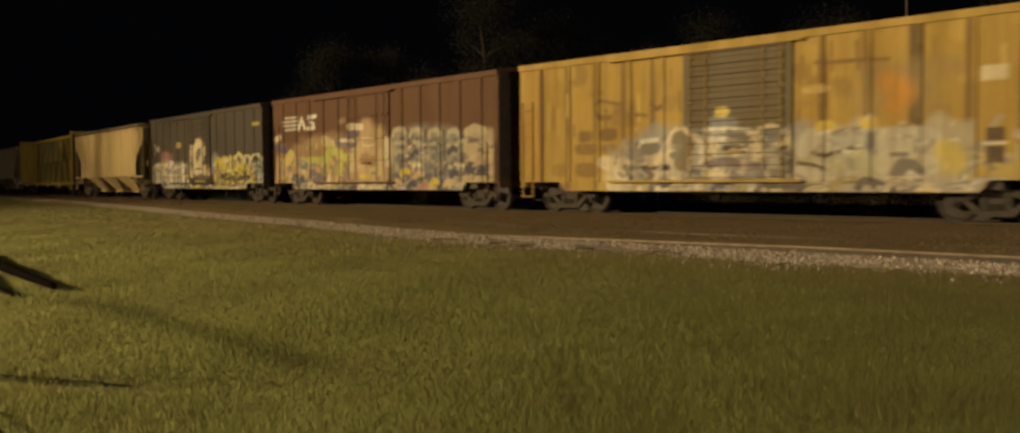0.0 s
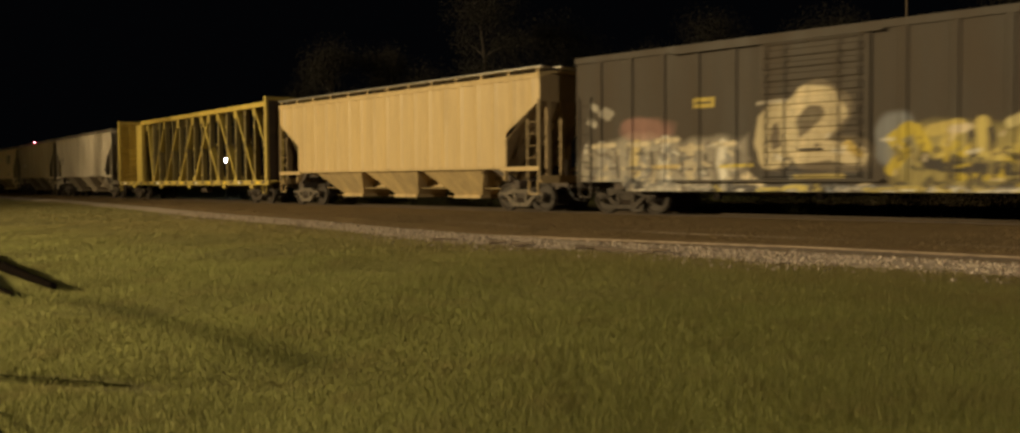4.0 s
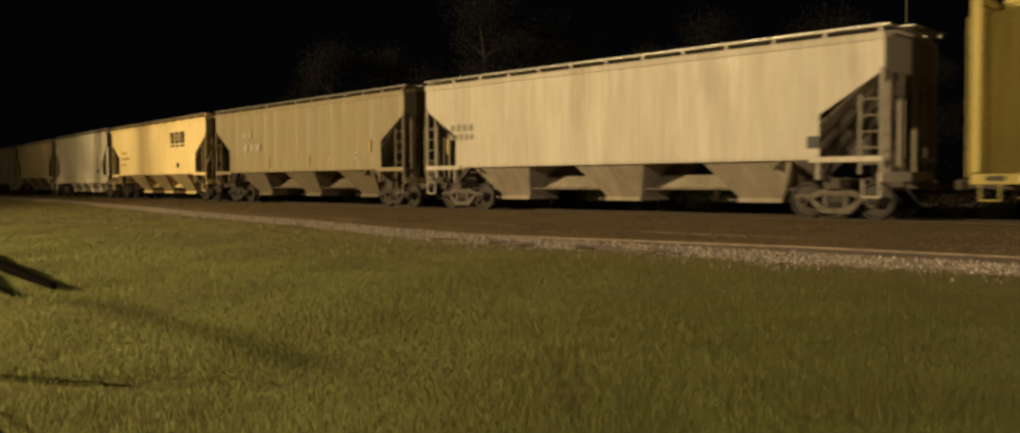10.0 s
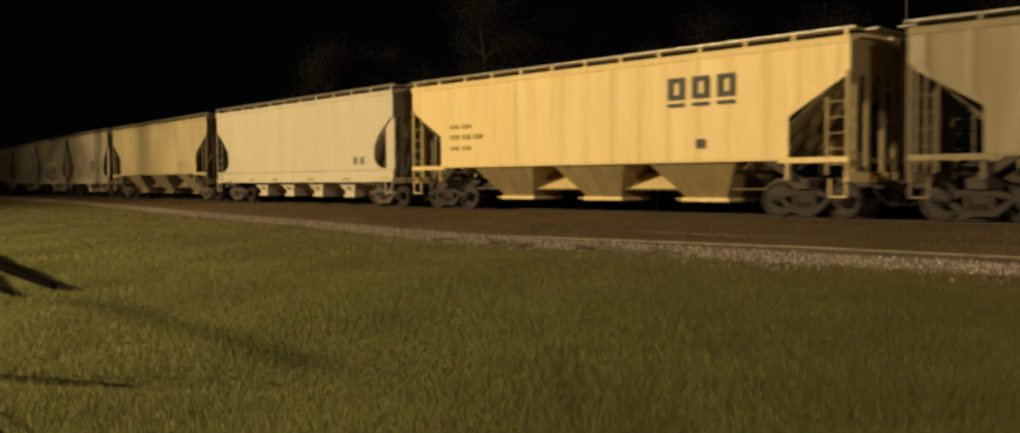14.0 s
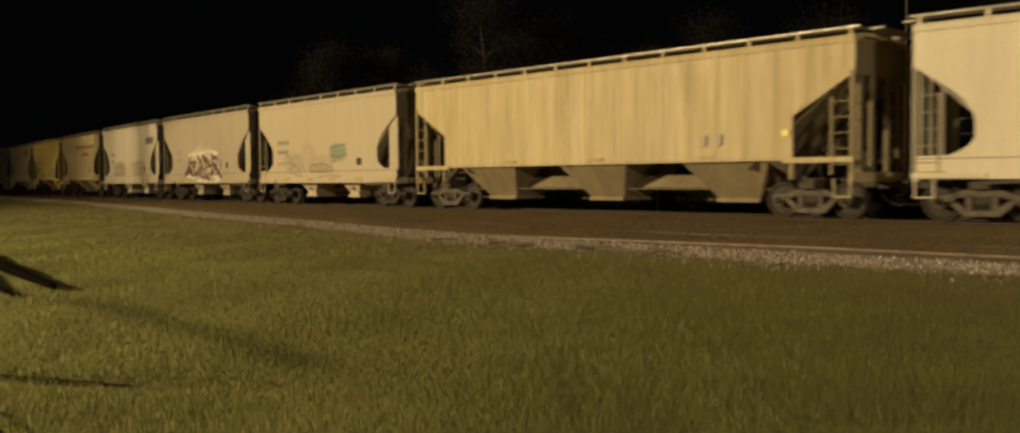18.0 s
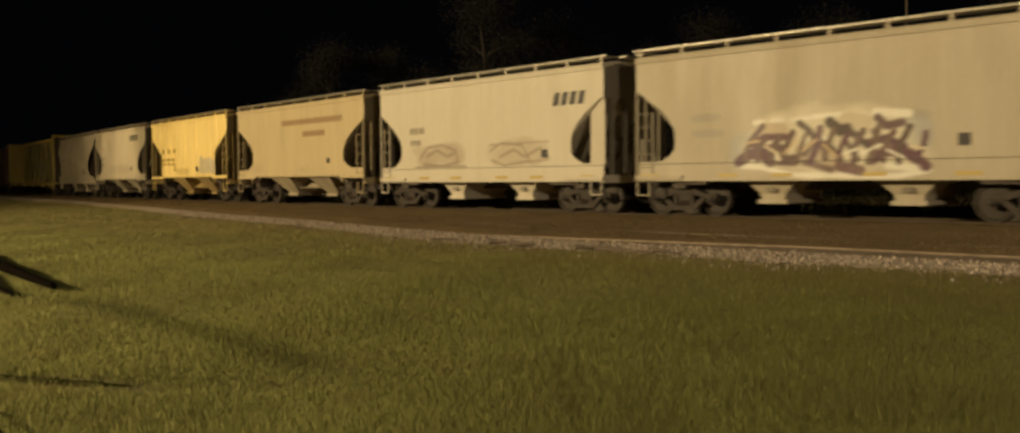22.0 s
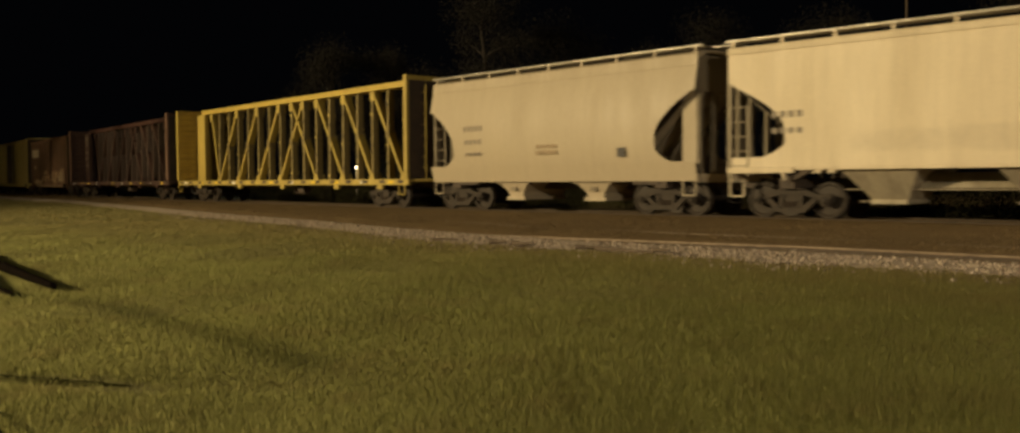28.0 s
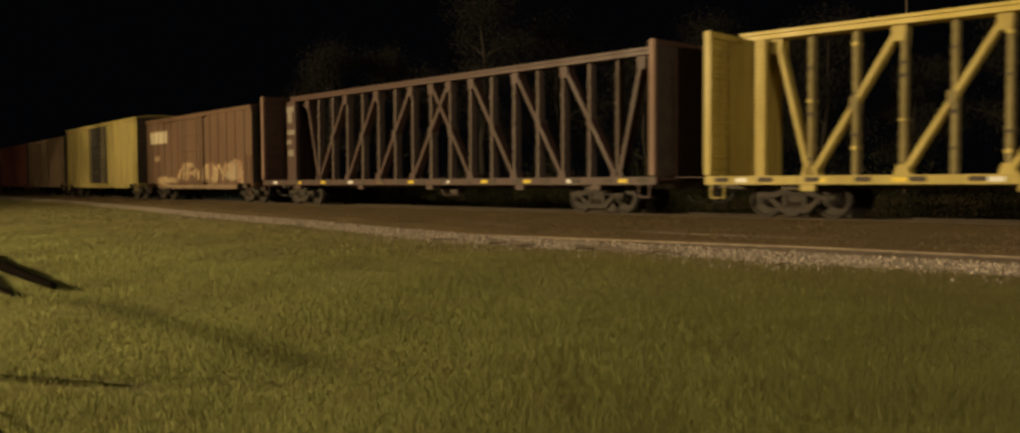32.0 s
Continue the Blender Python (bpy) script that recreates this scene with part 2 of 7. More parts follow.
    return part("wheelset", g, WHEEL_STEEL, parent, "worn steel wheels on an axle", 40, m=pose(x, 0, WHEEL_R))


def build_truck():
    """A three-piece freight truck."""
    g = Geo()
    g.box(-0.20, 0.20, -1.05, 1.05, 0.42, 0.66, ch=0.05)
    truck = part("truck", g, TRUCK_STEEL)
    part("centre_plate", Geo().rod((0, 0, 0.655), (0, 0, 0.78), 0.20, 16), TRUCK_STEEL, truck)
    for sx in (-1, 1):
        part("brake_beam", Geo().box(sx * 0.36 - 0.04, sx * 0.36 + 0.04, -0.70, 0.70, 0.30, 0.40), STEEL_DARK, truck)
        for sy in (-1, 1):
            part("brake_shoe", Geo().box(sx * 0.425 - 0.03, sx * 0.425 + 0.03, sy * 0.745 - 0.085, sy * 0.745 + 0.085, 0.30, 0.58), STEEL_DARK, truck)
    for sy in (-1, 1):
        y0, y1 = sy * 0.93, sy * 1.09
        f = Geo()
        upper = [(-1.06, 0.60), (-0.72, 0.61), (-0.36, 0.74), (0.36, 0.74), (0.72, 0.61), (1.06, 0.60), (1.06, 0.48), (0.74, 0.47), (0.36, 0.58), (-0.36, 0.58), (-0.74, 0.47), (-1.06, 0.48)]
        f.prism_y(upper[:6] + upper[6:], y0, y1)
        f.prism_y([(-0.74, 0.50), (-0.62, 0.54), (-0.27, 0.27), (0.27, 0.27), (0.62, 0.54), (0.74, 0.50), (0.36, 0.14), (-0.36, 0.14)], y0, y1)
        for sx in (-1, 1):
            f.box(sx * 0.27 - 0.05, sx * 0.27 + 0.05, y0, y1, 0.24, 0.62)
            f.prism_y([(sx * (AXLE + 0.15 * math.cos(a * math.pi / 6)), 0.457 + 0.15 * math.sin(a * math.pi / 6)) for a in range(0, 12)], sy * 0.98, sy * 1.06)
        part("side_frame", f, TRUCK_STEEL, truck, "cast steel side frame", 30)
        coil = [(0.0, 0.27)] + [(0.066 if k % 2 else 0.050, 0.272 + k * 0.0125) for k in range(13)] + [(0.0, 0.425)]
        for x in (-0.15, 0.0, 0.15):
            sp = Geo()
            n = 10
            for r, z in coil:
                sp.v += [(x + r * math.cos(2 * math.pi * i / n), sy * 1.01 + r * math.sin(2 * math.pi * i / n), z) for i in range(n)]
            sp.f = [(j * n + i, j * n + (i + 1) % n, (j + 1) * n + (i + 1) % n, (j + 1) * n + i) for j in range(len(coil) - 1) for i in range(n)]
            part("spring", sp, STEEL_DARK, truck)
    for x in (-AXLE, AXLE):
        build_wheelset(truck, x)
    return truck


TRUCK = build_truck()


def build_coupler():
    g = Geo()
    g.box(-0.62, 0.12, -0.07, 0.07, 0.76, 0.90)
    g.prism_y([(0.08, 0.72), (0.30, 0.70), (0.34, 0.74), (0.34, 0.94), (0.30, 0.97), (0.08, 0.95)], -0.15, 0.02)
    g.prism_y([(0.20, 0.73), (0.36, 0.73), (0.36, 0.94), (0.20, 0.94)], 0.02, 0.14)
    return part("coupler", g, STEEL_DARK)


COUPLER = build_coupler()
hose = Geo()
pts = [(0, -0.3, 0.8), (0.12, -0.3, 0.62), (0.28, -0.28, 0.42), (0.46, -0.2, 0.34), (0.62, -0.1, 0.36)]
for a, b in zip(pts, pts[1:]):
    hose.rod(a, b, 0.022, 8)
HOSE = part("brake_hose", hose, BARS_DARK, smooth_angle=60)
TEMPLATES = [TRUCK, COUPLER, HOSE]


PALE = {}
def running_gear(car, half, truck_at, pale=False):
    for sx in (-1, 1):
        tr = attach(TRUCK, car, pose(sx * truck_at, 0, 0))
        if pale:
            for f in tr.children:
                if f.name.startswith("side_frame"):
                    if f.data.name not in PALE:
                        PALE[f.data.name] = f.data.copy()
                        PALE[f.data.name].materials[0] = TRUCK_LIT
                    f.data = PALE[f.data.name]
        turn = 0 if sx > 0 else 180
        attach(COUPLER, car, pose(sx * (half + 0.32), 0, 0, 0, 0, turn))
        attach(HOSE, car, pose(sx * (half + 0.02), 0, 0, 0, 0, turn))


def ladder(car, x, y, z0, z1, width, mat, step=0.36, name="ladder"):
    """Rungs between two stiles, on a side face."""
    g = Geo()
    for dx in (-width / 2, width / 2):
        g.box(x + dx - 0.014, x + dx + 0.014, y - 0.016, y + 0.016, z0, z1)
    z = z0 + 0.12
    while z < z1:
        g.rod((x - width / 2, y - 0.01, z), (x + width / 2, y - 0.005, z), 0.011, 6)
        z += step
    return part(name, g, mat, car)


# ---------------------------------------------------------------- painting of car sides
class Paint:
    """Colours at the points (x, z) of a car side; later strokes cover earlier ones."""

    def __init__(self, x, z, base):
        self.x, self.z = x.ravel(), z.ravel()
        self.c = np.ones((len(self.x), 4), np.float32)
        self.c[:, :3] = base

    def blend(self, mask, col):
        m = np.clip(mask, 0, 1)[:, None]
        self.c[:, :3] = self.c[:, :3] * (1 - m) + np.asarray(col, np.float32) * m
        return self

    def dist(self, pts):
        d = np.full(len(self.x), 1e9)
        for (ax, az), (bx, bz) in zip(pts, pts[1:]):
            vx, vz = bx - ax, bz - az
            l = vx * vx + vz * vz + 1e-9
            t = np.clip(((self.x - ax) * vx + (self.z - az) * vz) / l, 0, 1)
            d = np.minimum(d, np.hypot(self.x - ax - t * vx, self.z - az - t * vz))
        return d

    def stroke(self, pts, w, col, soft=0.03):
        return self.blend((w - self.dist(pts)) / soft + 0.5, col)

    def rect(self, x0, x1, z0, z1, col, soft=0.03):
        d = np.minimum(np.minimum(self.x - x0, x1 - self.x), np.minimum(self.z - z0, z1 - self.z))
        return self.blend(d / soft + 0.5, col)

    def haze(self, x0, x1, z0, z1, col, strength, rng):
        """A cloud of overspray with an uneven edge."""
        n = np.zeros(len(self.x))
        for k in range(5):
            a, b, ph = rng.uniform(0.6, 2.5) * (k + 1), rng.uniform(0.6, 2.5) * (k + 1), rng.uniform(0, 6)
            n += np.sin(a * self.x + ph) * np.cos(b * self.z + 2 * ph) / (k + 1)
        e = 1 - np.abs((2 * self.x - x0 - x1) / (x1 - x0)) ** 3 - np.abs((2 * self.z - z0 - z1) / (z1 - z0)) ** 3
        return self.blend(strength * np.clip(e * 1.3 + 0.55 * n + 0.1, 0, 1), col)

    def letters(self, x0, x1, z0, z1, count, fills, line, seed, w=0.13, edge=0.06, shine=None, lean=0.15):
        """A row of fat tangled spray-painted shapes with outlines."""
        rng = random.Random(seed)
        pitch = (x1 - x0) / count
        made = []
        for i in range(count):
            cx = x0 + (i + 0.5) * pitch
            zz0, zz1 = z0 + rng.uniform(-.05, .12), z1 + rng.uniform(-.2, .1)
            side = rng.choice((-1, 1))
            rough = [(-.45, rng.uniform(0, .3)), (-.35, rng.uniform(.7, 1)), (rng.uniform(-.1, .2), rng.uniform(.75, 1.05)), (.42, rng.uniform(.5, .95)), (rng.uniform(-.1, .2), rng.uniform(.35, .6)),
                     (.4, rng.uniform(0, .35)), (rng.uniform(-.2, .2), rng.uniform(-.05, .12))][: rng.choice((4, 5, 6, 7))]
            pts = [(cx + (side * px + lean * (pz - .5)) * pitch * 0.95, zz0 + pz * (zz1 - zz0)) for px, pz in rough]
            fine = []
            for k in range(len(pts) - 1):
                p0, p1, p2, p3 = (pts[max(0, min(len(pts) - 1, k + d))] for d in (-1, 0, 1, 2))
                for t in (0.0, 0.34, 0.67):
                    fine.append(tuple(0.5 * (2 * b + (c - a) * t + (2 * a - 5 * b + 4 * c - d) * t * t + (3 * b - a - 3 * c + d) * t ** 3) for a, b, c, d in zip(p0, p1, p2, p3)))
            made.append(fine + [pts[-1]])
        for i, p in enumerate(made):
            f = rng.choice(fills)
            ww = w * rng.uniform(0.75, 1.25)
            self.stroke(p, ww + edge, line)
            self.stroke(p, ww, f)
            half_way = len(p) // 2
            self.stroke([(a + 0.04, b - 0.05) for a, b in p[half_way:]], ww * 0.45, rng.choice(fills))
            if rng.random() < 0.7:
                self.stroke([(a, b) for a, b in p[1:half_way + 1]], ww * 0.16, line)
            if shine:
                self.stroke([(a - 0.05, b + 0.06) for a, b in p[2:5]], ww * 0.25, shine)
        return self

    def coat(self, x0, x1, z0, z1, col, k, rng):
        """A filled-in ground for lettering, with wavering edges."""
        ph = rng.uniform(0, 6)
        w = 0.14 * np.sin(3.1 * self.x + ph) + 0.09 * np.sin(7.3 * self.x + 2 * ph)
        d = np.minimum(np.minimum(self.x - x0, x1 - self.x), np.minimum(self.z - z0, z1 + w - self.z))
        return self.blend(k * np.clip(d / 0.18 + 0.5, 0, 1), col)

    def speckle(self, x0, x1, z0, z1, cols, count, rng, w=(0.015, 0.05), l=(0.05, 0.28)):
        """Short drips, dashes and flecks of spray paint."""
        for k in range(count):
            x, z = rng.uniform(x0, x1), rng.uniform(z0, z1)
            a, n = rng.choice((0.0, 0.2, 1.4, -0.5, 0.9)), rng.uniform(*l)
            self.blend(0.75 * np.clip((rng.uniform(*w) - self.dist([(x, z), (x + n * math.cos(a), z + n * math.sin(a))])) / 0.04 + 0.5, 0, 1), rng.choice(cols))
        return self

    def scribble(self, x0, x1, z0, z1, col, seed, w=0.025, strength=0.5):
        """A faded hand-drawn tag."""
        rng = random.Random(seed)
        n = max(4, int((x1 - x0) / 0.16))
        pts = [(x0 + (x1 - x0) * i / n + rng.uniform(-.12, .12), rng.choice((z0, z1, (z0 + z1) / 2)) + rng.uniform(-.08, .08)) for i in range(n + 1)]
        d = self.dist(pts)
        return self.blend(strength * np.clip((w * 2 - d) / (w * 1.6), 0, 1), col)


def side_sheet(name, car, mat, xs, zs, inset, half, y, bulge, base, rib=None, sign=-1, painter=None, label=""):
    """A car side: a sheet over x and z, with end cut-outs by inset(z), ribs standing proud by rib(x)."""
    X = np.zeros((len(zs), len(xs)))
    for r, z in enumerate(zs):
        lim = half - inset(z)
        X[r] = np.clip(xs, -lim, lim)
    Z = np.repeat(np.asarray(zs, float)[:, None], len(xs), 1)
    u = (Z - Z.min()) / (Z.max() - Z.min())
    out = y + bulge * (1 - (2 * u - 0.91) ** 2)
    if rib is not None:
        out = out + rib(X) * (np.abs(X) < half - 0.001)
    P = np.stack([X, sign * out, Z], -1)
    g = Geo().grid(P if sign < 0 else P[:, ::-1])
    pt = Paint(X if sign < 0 else X[:, ::-1], Z, base)
    if painter and sign < 0:
        painter(pt)
    return part(name, g, mat, car, label, 35, colors=pt.c)


def rib_profile(centres, width, depth, ramp_w=0.03):
    c = np.asarray(centres)
    def f(X):
        d = np.abs(X[..., None] - c).min(-1)
        return depth * np.clip((width / 2 + ramp_w - d) / ramp_w, 0, 1)
    return f


def rib_columns(centres, width, half, pitch, ramp_w=0.03):
    xs = set(np.round(np.arange(-half, half + 1e-6, pitch), 3).tolist()) | {-half, half}
    for c in centres:
        for d in (-width / 2 - ramp_w, -width / 2, width / 2, width / 2 + ramp_w):
            xs.add(round(c + d, 3))
    return np.array(sorted(x for x in xs if -half <= x <= half))


def bars_on(car, rows, y, mat, name="stencil"):
    """Rows of stencilled blocks: (x0, x1, z0, z1, count); the tall ones are open frames."""
    for x0, x1, z0, z1, n in rows:
        p = (x1 - x0) / n
        h = z1 - z0
        for i in range(n):
            a, b = x0 + i * p, x0 + (i + (0.66 if n < 6 else 0.84)) * p
            w = 0.30 * (b - a)
            if 0.28 < h < 0.5 and n > 2:
                g = Geo().prism_y([(a, z0), (b, z0), (b + 0.25 * h, z1), (a + 0.25 * h, z1)], -y - 0.006, -y + 0.004)
            elif h < 0.5 or n == 1:
                g = Geo().box(a, b, -y - 0.006, -y + 0.004, z0, z1)
            else:
                g = Geo()
                ring = [(a, z0), (b, z0), (b, z1), (a, z1), (a + w, z0 + 0.22 * h), (b - w, z0 + 0.22 * h), (b - w, z1 - 0.22 * h), (a + w, z1 - 0.22 * h)]
                g.v = [(u, -y - 0.006, k) for u, k in ring]
                g.f = [(j, (j + 1) % 4, 4 + (j + 1) % 4, 4 + j) for j in range(4)]
            part(name, g, mat, car)


# ---------------------------------------------------------------- covered hopper
def covered_hopper(label, half, truck_at, base, bays, cut="diag", z_low=1.54, ribs=0, rough=0.5, amount=0.45, streaks=0.4, low=None, deep_sill=False,
                   painter=None, stencils=(), top=4.42, board=4.62, pale_trucks=False, inset_max=1.6, end_color=None, coat=0.0, bay=(0.405, 0.42), dirt=(0.16, 0.12, 0.075), bulge=0.0, span=None):
    car = new("covered_hopper")
    # End paint is darkened to imitate the shade between cars, over some dirt.
    end_paint = worn_paint("hopper_end_shaded", end_color or tuple(0.38 * x for x in base), dirt, 0.6, 0.7, False, 0.6)
    if deep_sill:
        inset_max = min(inset_max, 1.32)
        top, board = top + 0.05, board + 0.06
    tagged(car, label, "hopper car", "cars of the freight train")
    body = worn_paint("hopper_paint", base, dirt, amount, rough, True, streaks, coat)
    trim = worn_paint("hopper_trim", base, dirt, min(1, amount + 0.1), rough + 0.1, False, streaks, coat)
    # Underparts take a darker body paint: grime plus imitated shade below the car.
    under = worn_paint("hopper_under_shaded", low or tuple(0.55 * c for c in base), (0.09, 0.07, 0.05), 0.7, 0.7, False, 0.6)
    # End ladders take half the body tone, imitating their shadowed place.
    post_paint = worn_paint("hopper_post_shaded", tuple(0.5 * c for c in base), dirt, 0.7, 0.65, False, 0.5)
    if cut == "diag":
        za, zb = 3.54, 2.57
        def inset(z):
            return inset_max * float(np.clip((za - z) / (za - zb), 0, 1))
        zs = [z_low, z_low + 0.12, 2.0, zb, 2.9, 3.2, za, 3.9, top - 0.16, top]
    else:
        za, zc = 3.45, (1.5 if deep_sill else z_low + 0.26)
        def inset(z):
            if z >= za or z <= zc:
                return 0.0
            t = (za - z) / (za - zc)
            return (0.12 + (inset_max - 0.12) * math.sin(min(1.0, t / 0.65) * math.pi / 2)) * (1 - 0.4 * max(0.0, (t - 0.78) / 0.22) ** 2)
        zs = [z_low, zc - 0.02, zc, zc + 0.01] + list(np.linspace(zc + 0.12, za - 0.02, 17)) + [za, 3.9, top - 0.16, top]
    if painter:
        zs = sorted(set(np.round(list(zs) + list(np.arange(z_low, 2.9, 0.04)), 3)))
    centres = np.linspace(-half + 0.35, half - 0.35, ribs) if ribs else []
    rib = rib_profile(centres, 0.07, 0.036, 0.07) if ribs else None
    xs = rib_columns(centres, 0.07, half, 0.045 if painter else 0.45, 0.07)
    xs = np.array(sorted(set(xs.tolist()) | {half - i for i in (0.4, 0.8, 1.2, inset_max)} | {-half + i for i in (0.4, 0.8, 1.2, inset_max)}))
    W = HALF - 0.06 - bulge
    far_xs, far_zs = rib_columns(centres, 0.07, half, 0.45, 0.07), zs[::3] + [top] if painter else zs
    side_sheet("side_sheet", car, body, xs, zs, inset, half, W, bulge, base, rib, -1, painter)
    side_sheet("side_sheet", car, body, far_xs, far_zs, inset, half, W, bulge, base, rib, 1)
    # roof: arched sheet with a raised hatch trough
    g = Geo()
    fascia = [(-W - 0.0625, top - 0.33), (-W - 0.0620, top - 0.27), (-W - 0.0596, top - 0.195), (-W - 0.053, top - 0.11), (-W - 0.04, top - 0.02)] if coat else [(-W - 0.04, top - 0.17), (-W - 0.055, top - 0.02)]
    prof = fascia + [(-W + 0.02, top + 0.02), (-1.0, top + 0.10), (-0.4, top + 0.13), (0.4, top + 0.13), (1.0, top + 0.10), (W - 0.02, top + 0.02), (W + 0.055, top - 0.02), (W + 0.04, top - 0.17),
            (W - 0.02, top - 0.15), (0.9, top + 0.02), (-0.9, top + 0.02), (-W + 0.02, top - 0.15)]
    g.prism_x(prof, -half, half)
    part("roof", g, trim, car)
    n = int(half * 2 / 2.2)
    for i in range(n):
        x = -half + (i + 0.5) * 2 * half / n
        part("hatch_cover", Geo().box(x - 0.92, x + 0.92, -0.28, 0.28, top + 0.125, top + 0.18, ch=0.02), trim, car)
    # running boards along both roof edges and round the ends
    for sy in (-1, 1):
        ya, yb = sorted((sy * (W - 0.55), sy * (W - 0.02)))
        g = Geo().prism_x([(ya, board - 0.03), (yb, board - 0.03), (yb, board), (yb - 0.012, board), (yb - 0.012, board - 0.014), (ya + 0.012, board - 0.014), (ya + 0.012, board), (ya, board)], -half - 0.1, half + 0.1)
        part("running_board", g, GRATING, car, "galvanised grating walkway")
        part("board_edge", Geo().rod((-half - 0.1, sy * (W - 0.015), board + 0.004), (half + 0.1, sy * (W - 0.015), board + 0.004), 0.02, 8), BOARD_GLINT, car, "bright metal rod added for the highlight on the walkway edge", 60)
    for sx in (-1, 1):
        xa, xb = sorted((sx * (half - 0.02), sx * (half + 0.42)))
        part("running_board", Geo().box(xa, xb, -W + 0.56, W - 0.56, board - 0.032, board - 0.006), GRATING, car, "galvanised end walkway")
    m = max(6, int(half * 2 / 1.35))
    g = Geo().prism_y([(-0.045, top - 0.01), (0.045, top - 0.01), (0.03, board - 0.032), (-0.03, board - 0.032)], -0.016, 0.016)
    plate = mesh_of("board_support", g, trim)
    for i in range(m + 1):
        x = -half + 0.12 + i * (2 * half - 0.24) / m
        for sy in (-1, 1):
            c = new("board_support", plate)
            c.parent = car
            c.location = (x, sy * (W - 0.04), 0)
    # end slope sheets and their stiffeners
    for sx in (-1, 1):
        xi, xo, zt, zb2 = half - (2.9 if not deep_sill else 2.6), half - 0.12, za + 0.02, 1.25
        poly = [(sx * xo, zt), (sx * (xo - 0.03), zt), (sx * (xi - 0.03), zb2), (sx * xi, zb2)]
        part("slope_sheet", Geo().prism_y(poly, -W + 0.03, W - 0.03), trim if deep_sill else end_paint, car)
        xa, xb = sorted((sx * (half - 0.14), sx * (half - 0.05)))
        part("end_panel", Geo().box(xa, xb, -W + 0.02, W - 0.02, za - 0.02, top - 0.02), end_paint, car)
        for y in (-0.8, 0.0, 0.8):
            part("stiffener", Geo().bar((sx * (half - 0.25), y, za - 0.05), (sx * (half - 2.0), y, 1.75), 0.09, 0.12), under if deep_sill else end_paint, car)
        # corner posts, end frame and sills
        for sy in (-1, 1):
            g = Geo()
            g.box(min(sx * half, sx * (half - 0.10)), max(sx * half, sx * (half - 0.10)), sy * (W - 0.01) - 0.035, sy * (W - 0.01) + 0.035, 1.02, za + 0.05)
            g.box(min(sx * (half - 0.55), sx * (half - 0.61)), max(sx * (half - 0.55), sx * (half - 0.61)), sy * (W - 0.02) - 0.03, sy * (W - 0.02) + 0.03, 1.1, za - 0.55)
            z = 1.35
            while z < za - 0.4:
                g.rod((sx * (half - 0.08), sy * W, z), (sx * (half - 0.58), sy * W, z), 0.016, 6)
                z += 0.38
            if deep_sill and sx > 0:
                g = Geo().box(half - 0.58, half - 0.02, sy * (W - 0.10) - 0.02, sy * (W - 0.10) + 0.02, 1.46, za - 0.02)
                part("end_plate", g, trim, car)
                continue
            part("end_ladder", g, post_paint, car)
        xa, xb = sorted((sx * half, sx * (half - 0.16)))
        part("end_sill", Geo().box(xa, xb, -W + 0.055, W - 0.055, 0.92, 1.16), trim, car)
        for sy in (-1, 1):
            xa, xb = sorted((sx * half, sx * (half - inset_max - 0.25)))
            zz = (z_low - 0.14, z_low - 0.004) if not deep_sill else (1.0, 1.12)
            part("side_sill", Geo().box(xa, xb, sy * W - 0.05, sy * W + 0.05, *zz), trim, car)
            if not deep_sill:
                part("brace", Geo().bar((sx * (half - inset_max), sy * W, z_low - 0.12), (sx * (half - inset_max - 0.02), sy * W, 0.98), 0.16, 0.05), trim, car)
            for y in (0.45, 1.1):
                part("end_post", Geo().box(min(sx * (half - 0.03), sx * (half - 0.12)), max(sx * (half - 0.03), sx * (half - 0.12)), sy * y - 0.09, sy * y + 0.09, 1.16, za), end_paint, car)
        for sy in (-1, 1):
            x = sx * (half - 0.28)
            g = Geo()
            g.prism_y([(x - 0.22, 1.0), (x - 0.22, 0.55), (x + 0.22, 0.55), (x + 0.22, 1.0), (x + 0.19, 1.0), (x + 0.19, 0.58), (x - 0.19, 0.58), (x - 0.19, 1.0)], sy * W - 0.05, sy * W + 0.02)
            part("step", g, trim, car)
    # hopper bays
    span = span or (2 * (half - 2.75) / bays if bays > 2 else 3.5)
    for i in range(bays):
        xc = span * (i + 0.5 - bays / 2)
        g = Geo()
        zt, zb3 = z_low + 0.02, 0.42 if not deep_sill else 0.40
        hw, lw = span * bay[0] if bays > 2 else 0.98, bay[1]
        if deep_sill:
            hw, lw = 0.62, 0.30
        ring = [((xc - hw), zt), ((xc + hw), zt), ((xc + lw), zb3 + 0.06), ((xc - lw), zb3 + 0.06)]
        v = []
        for x, z in ring:
            yy = W - 0.05 if z == zt else 0.62
            if deep_sill:
                yy = 1.2 if z == zt else 0.7
            v += [(x, -yy, z), (x, yy, z)]
        g.add(v, [(0, 2, 4, 6), (1, 7, 5, 3), (0, 1, 3, 2), (2, 3, 5, 4), (4, 5, 7, 6), (6, 7, 1, 0)])
        if deep_sill:
            g = Geo()
            rings = [(hw + 0.16, 1.16, 0.955), (hw + 0.16, 1.16, 0.90), (hw + 0.02, 1.12, 0.89), (lw + 0.06, 1.0, 0.62), (lw + 0.02, 0.98, 0.47)]
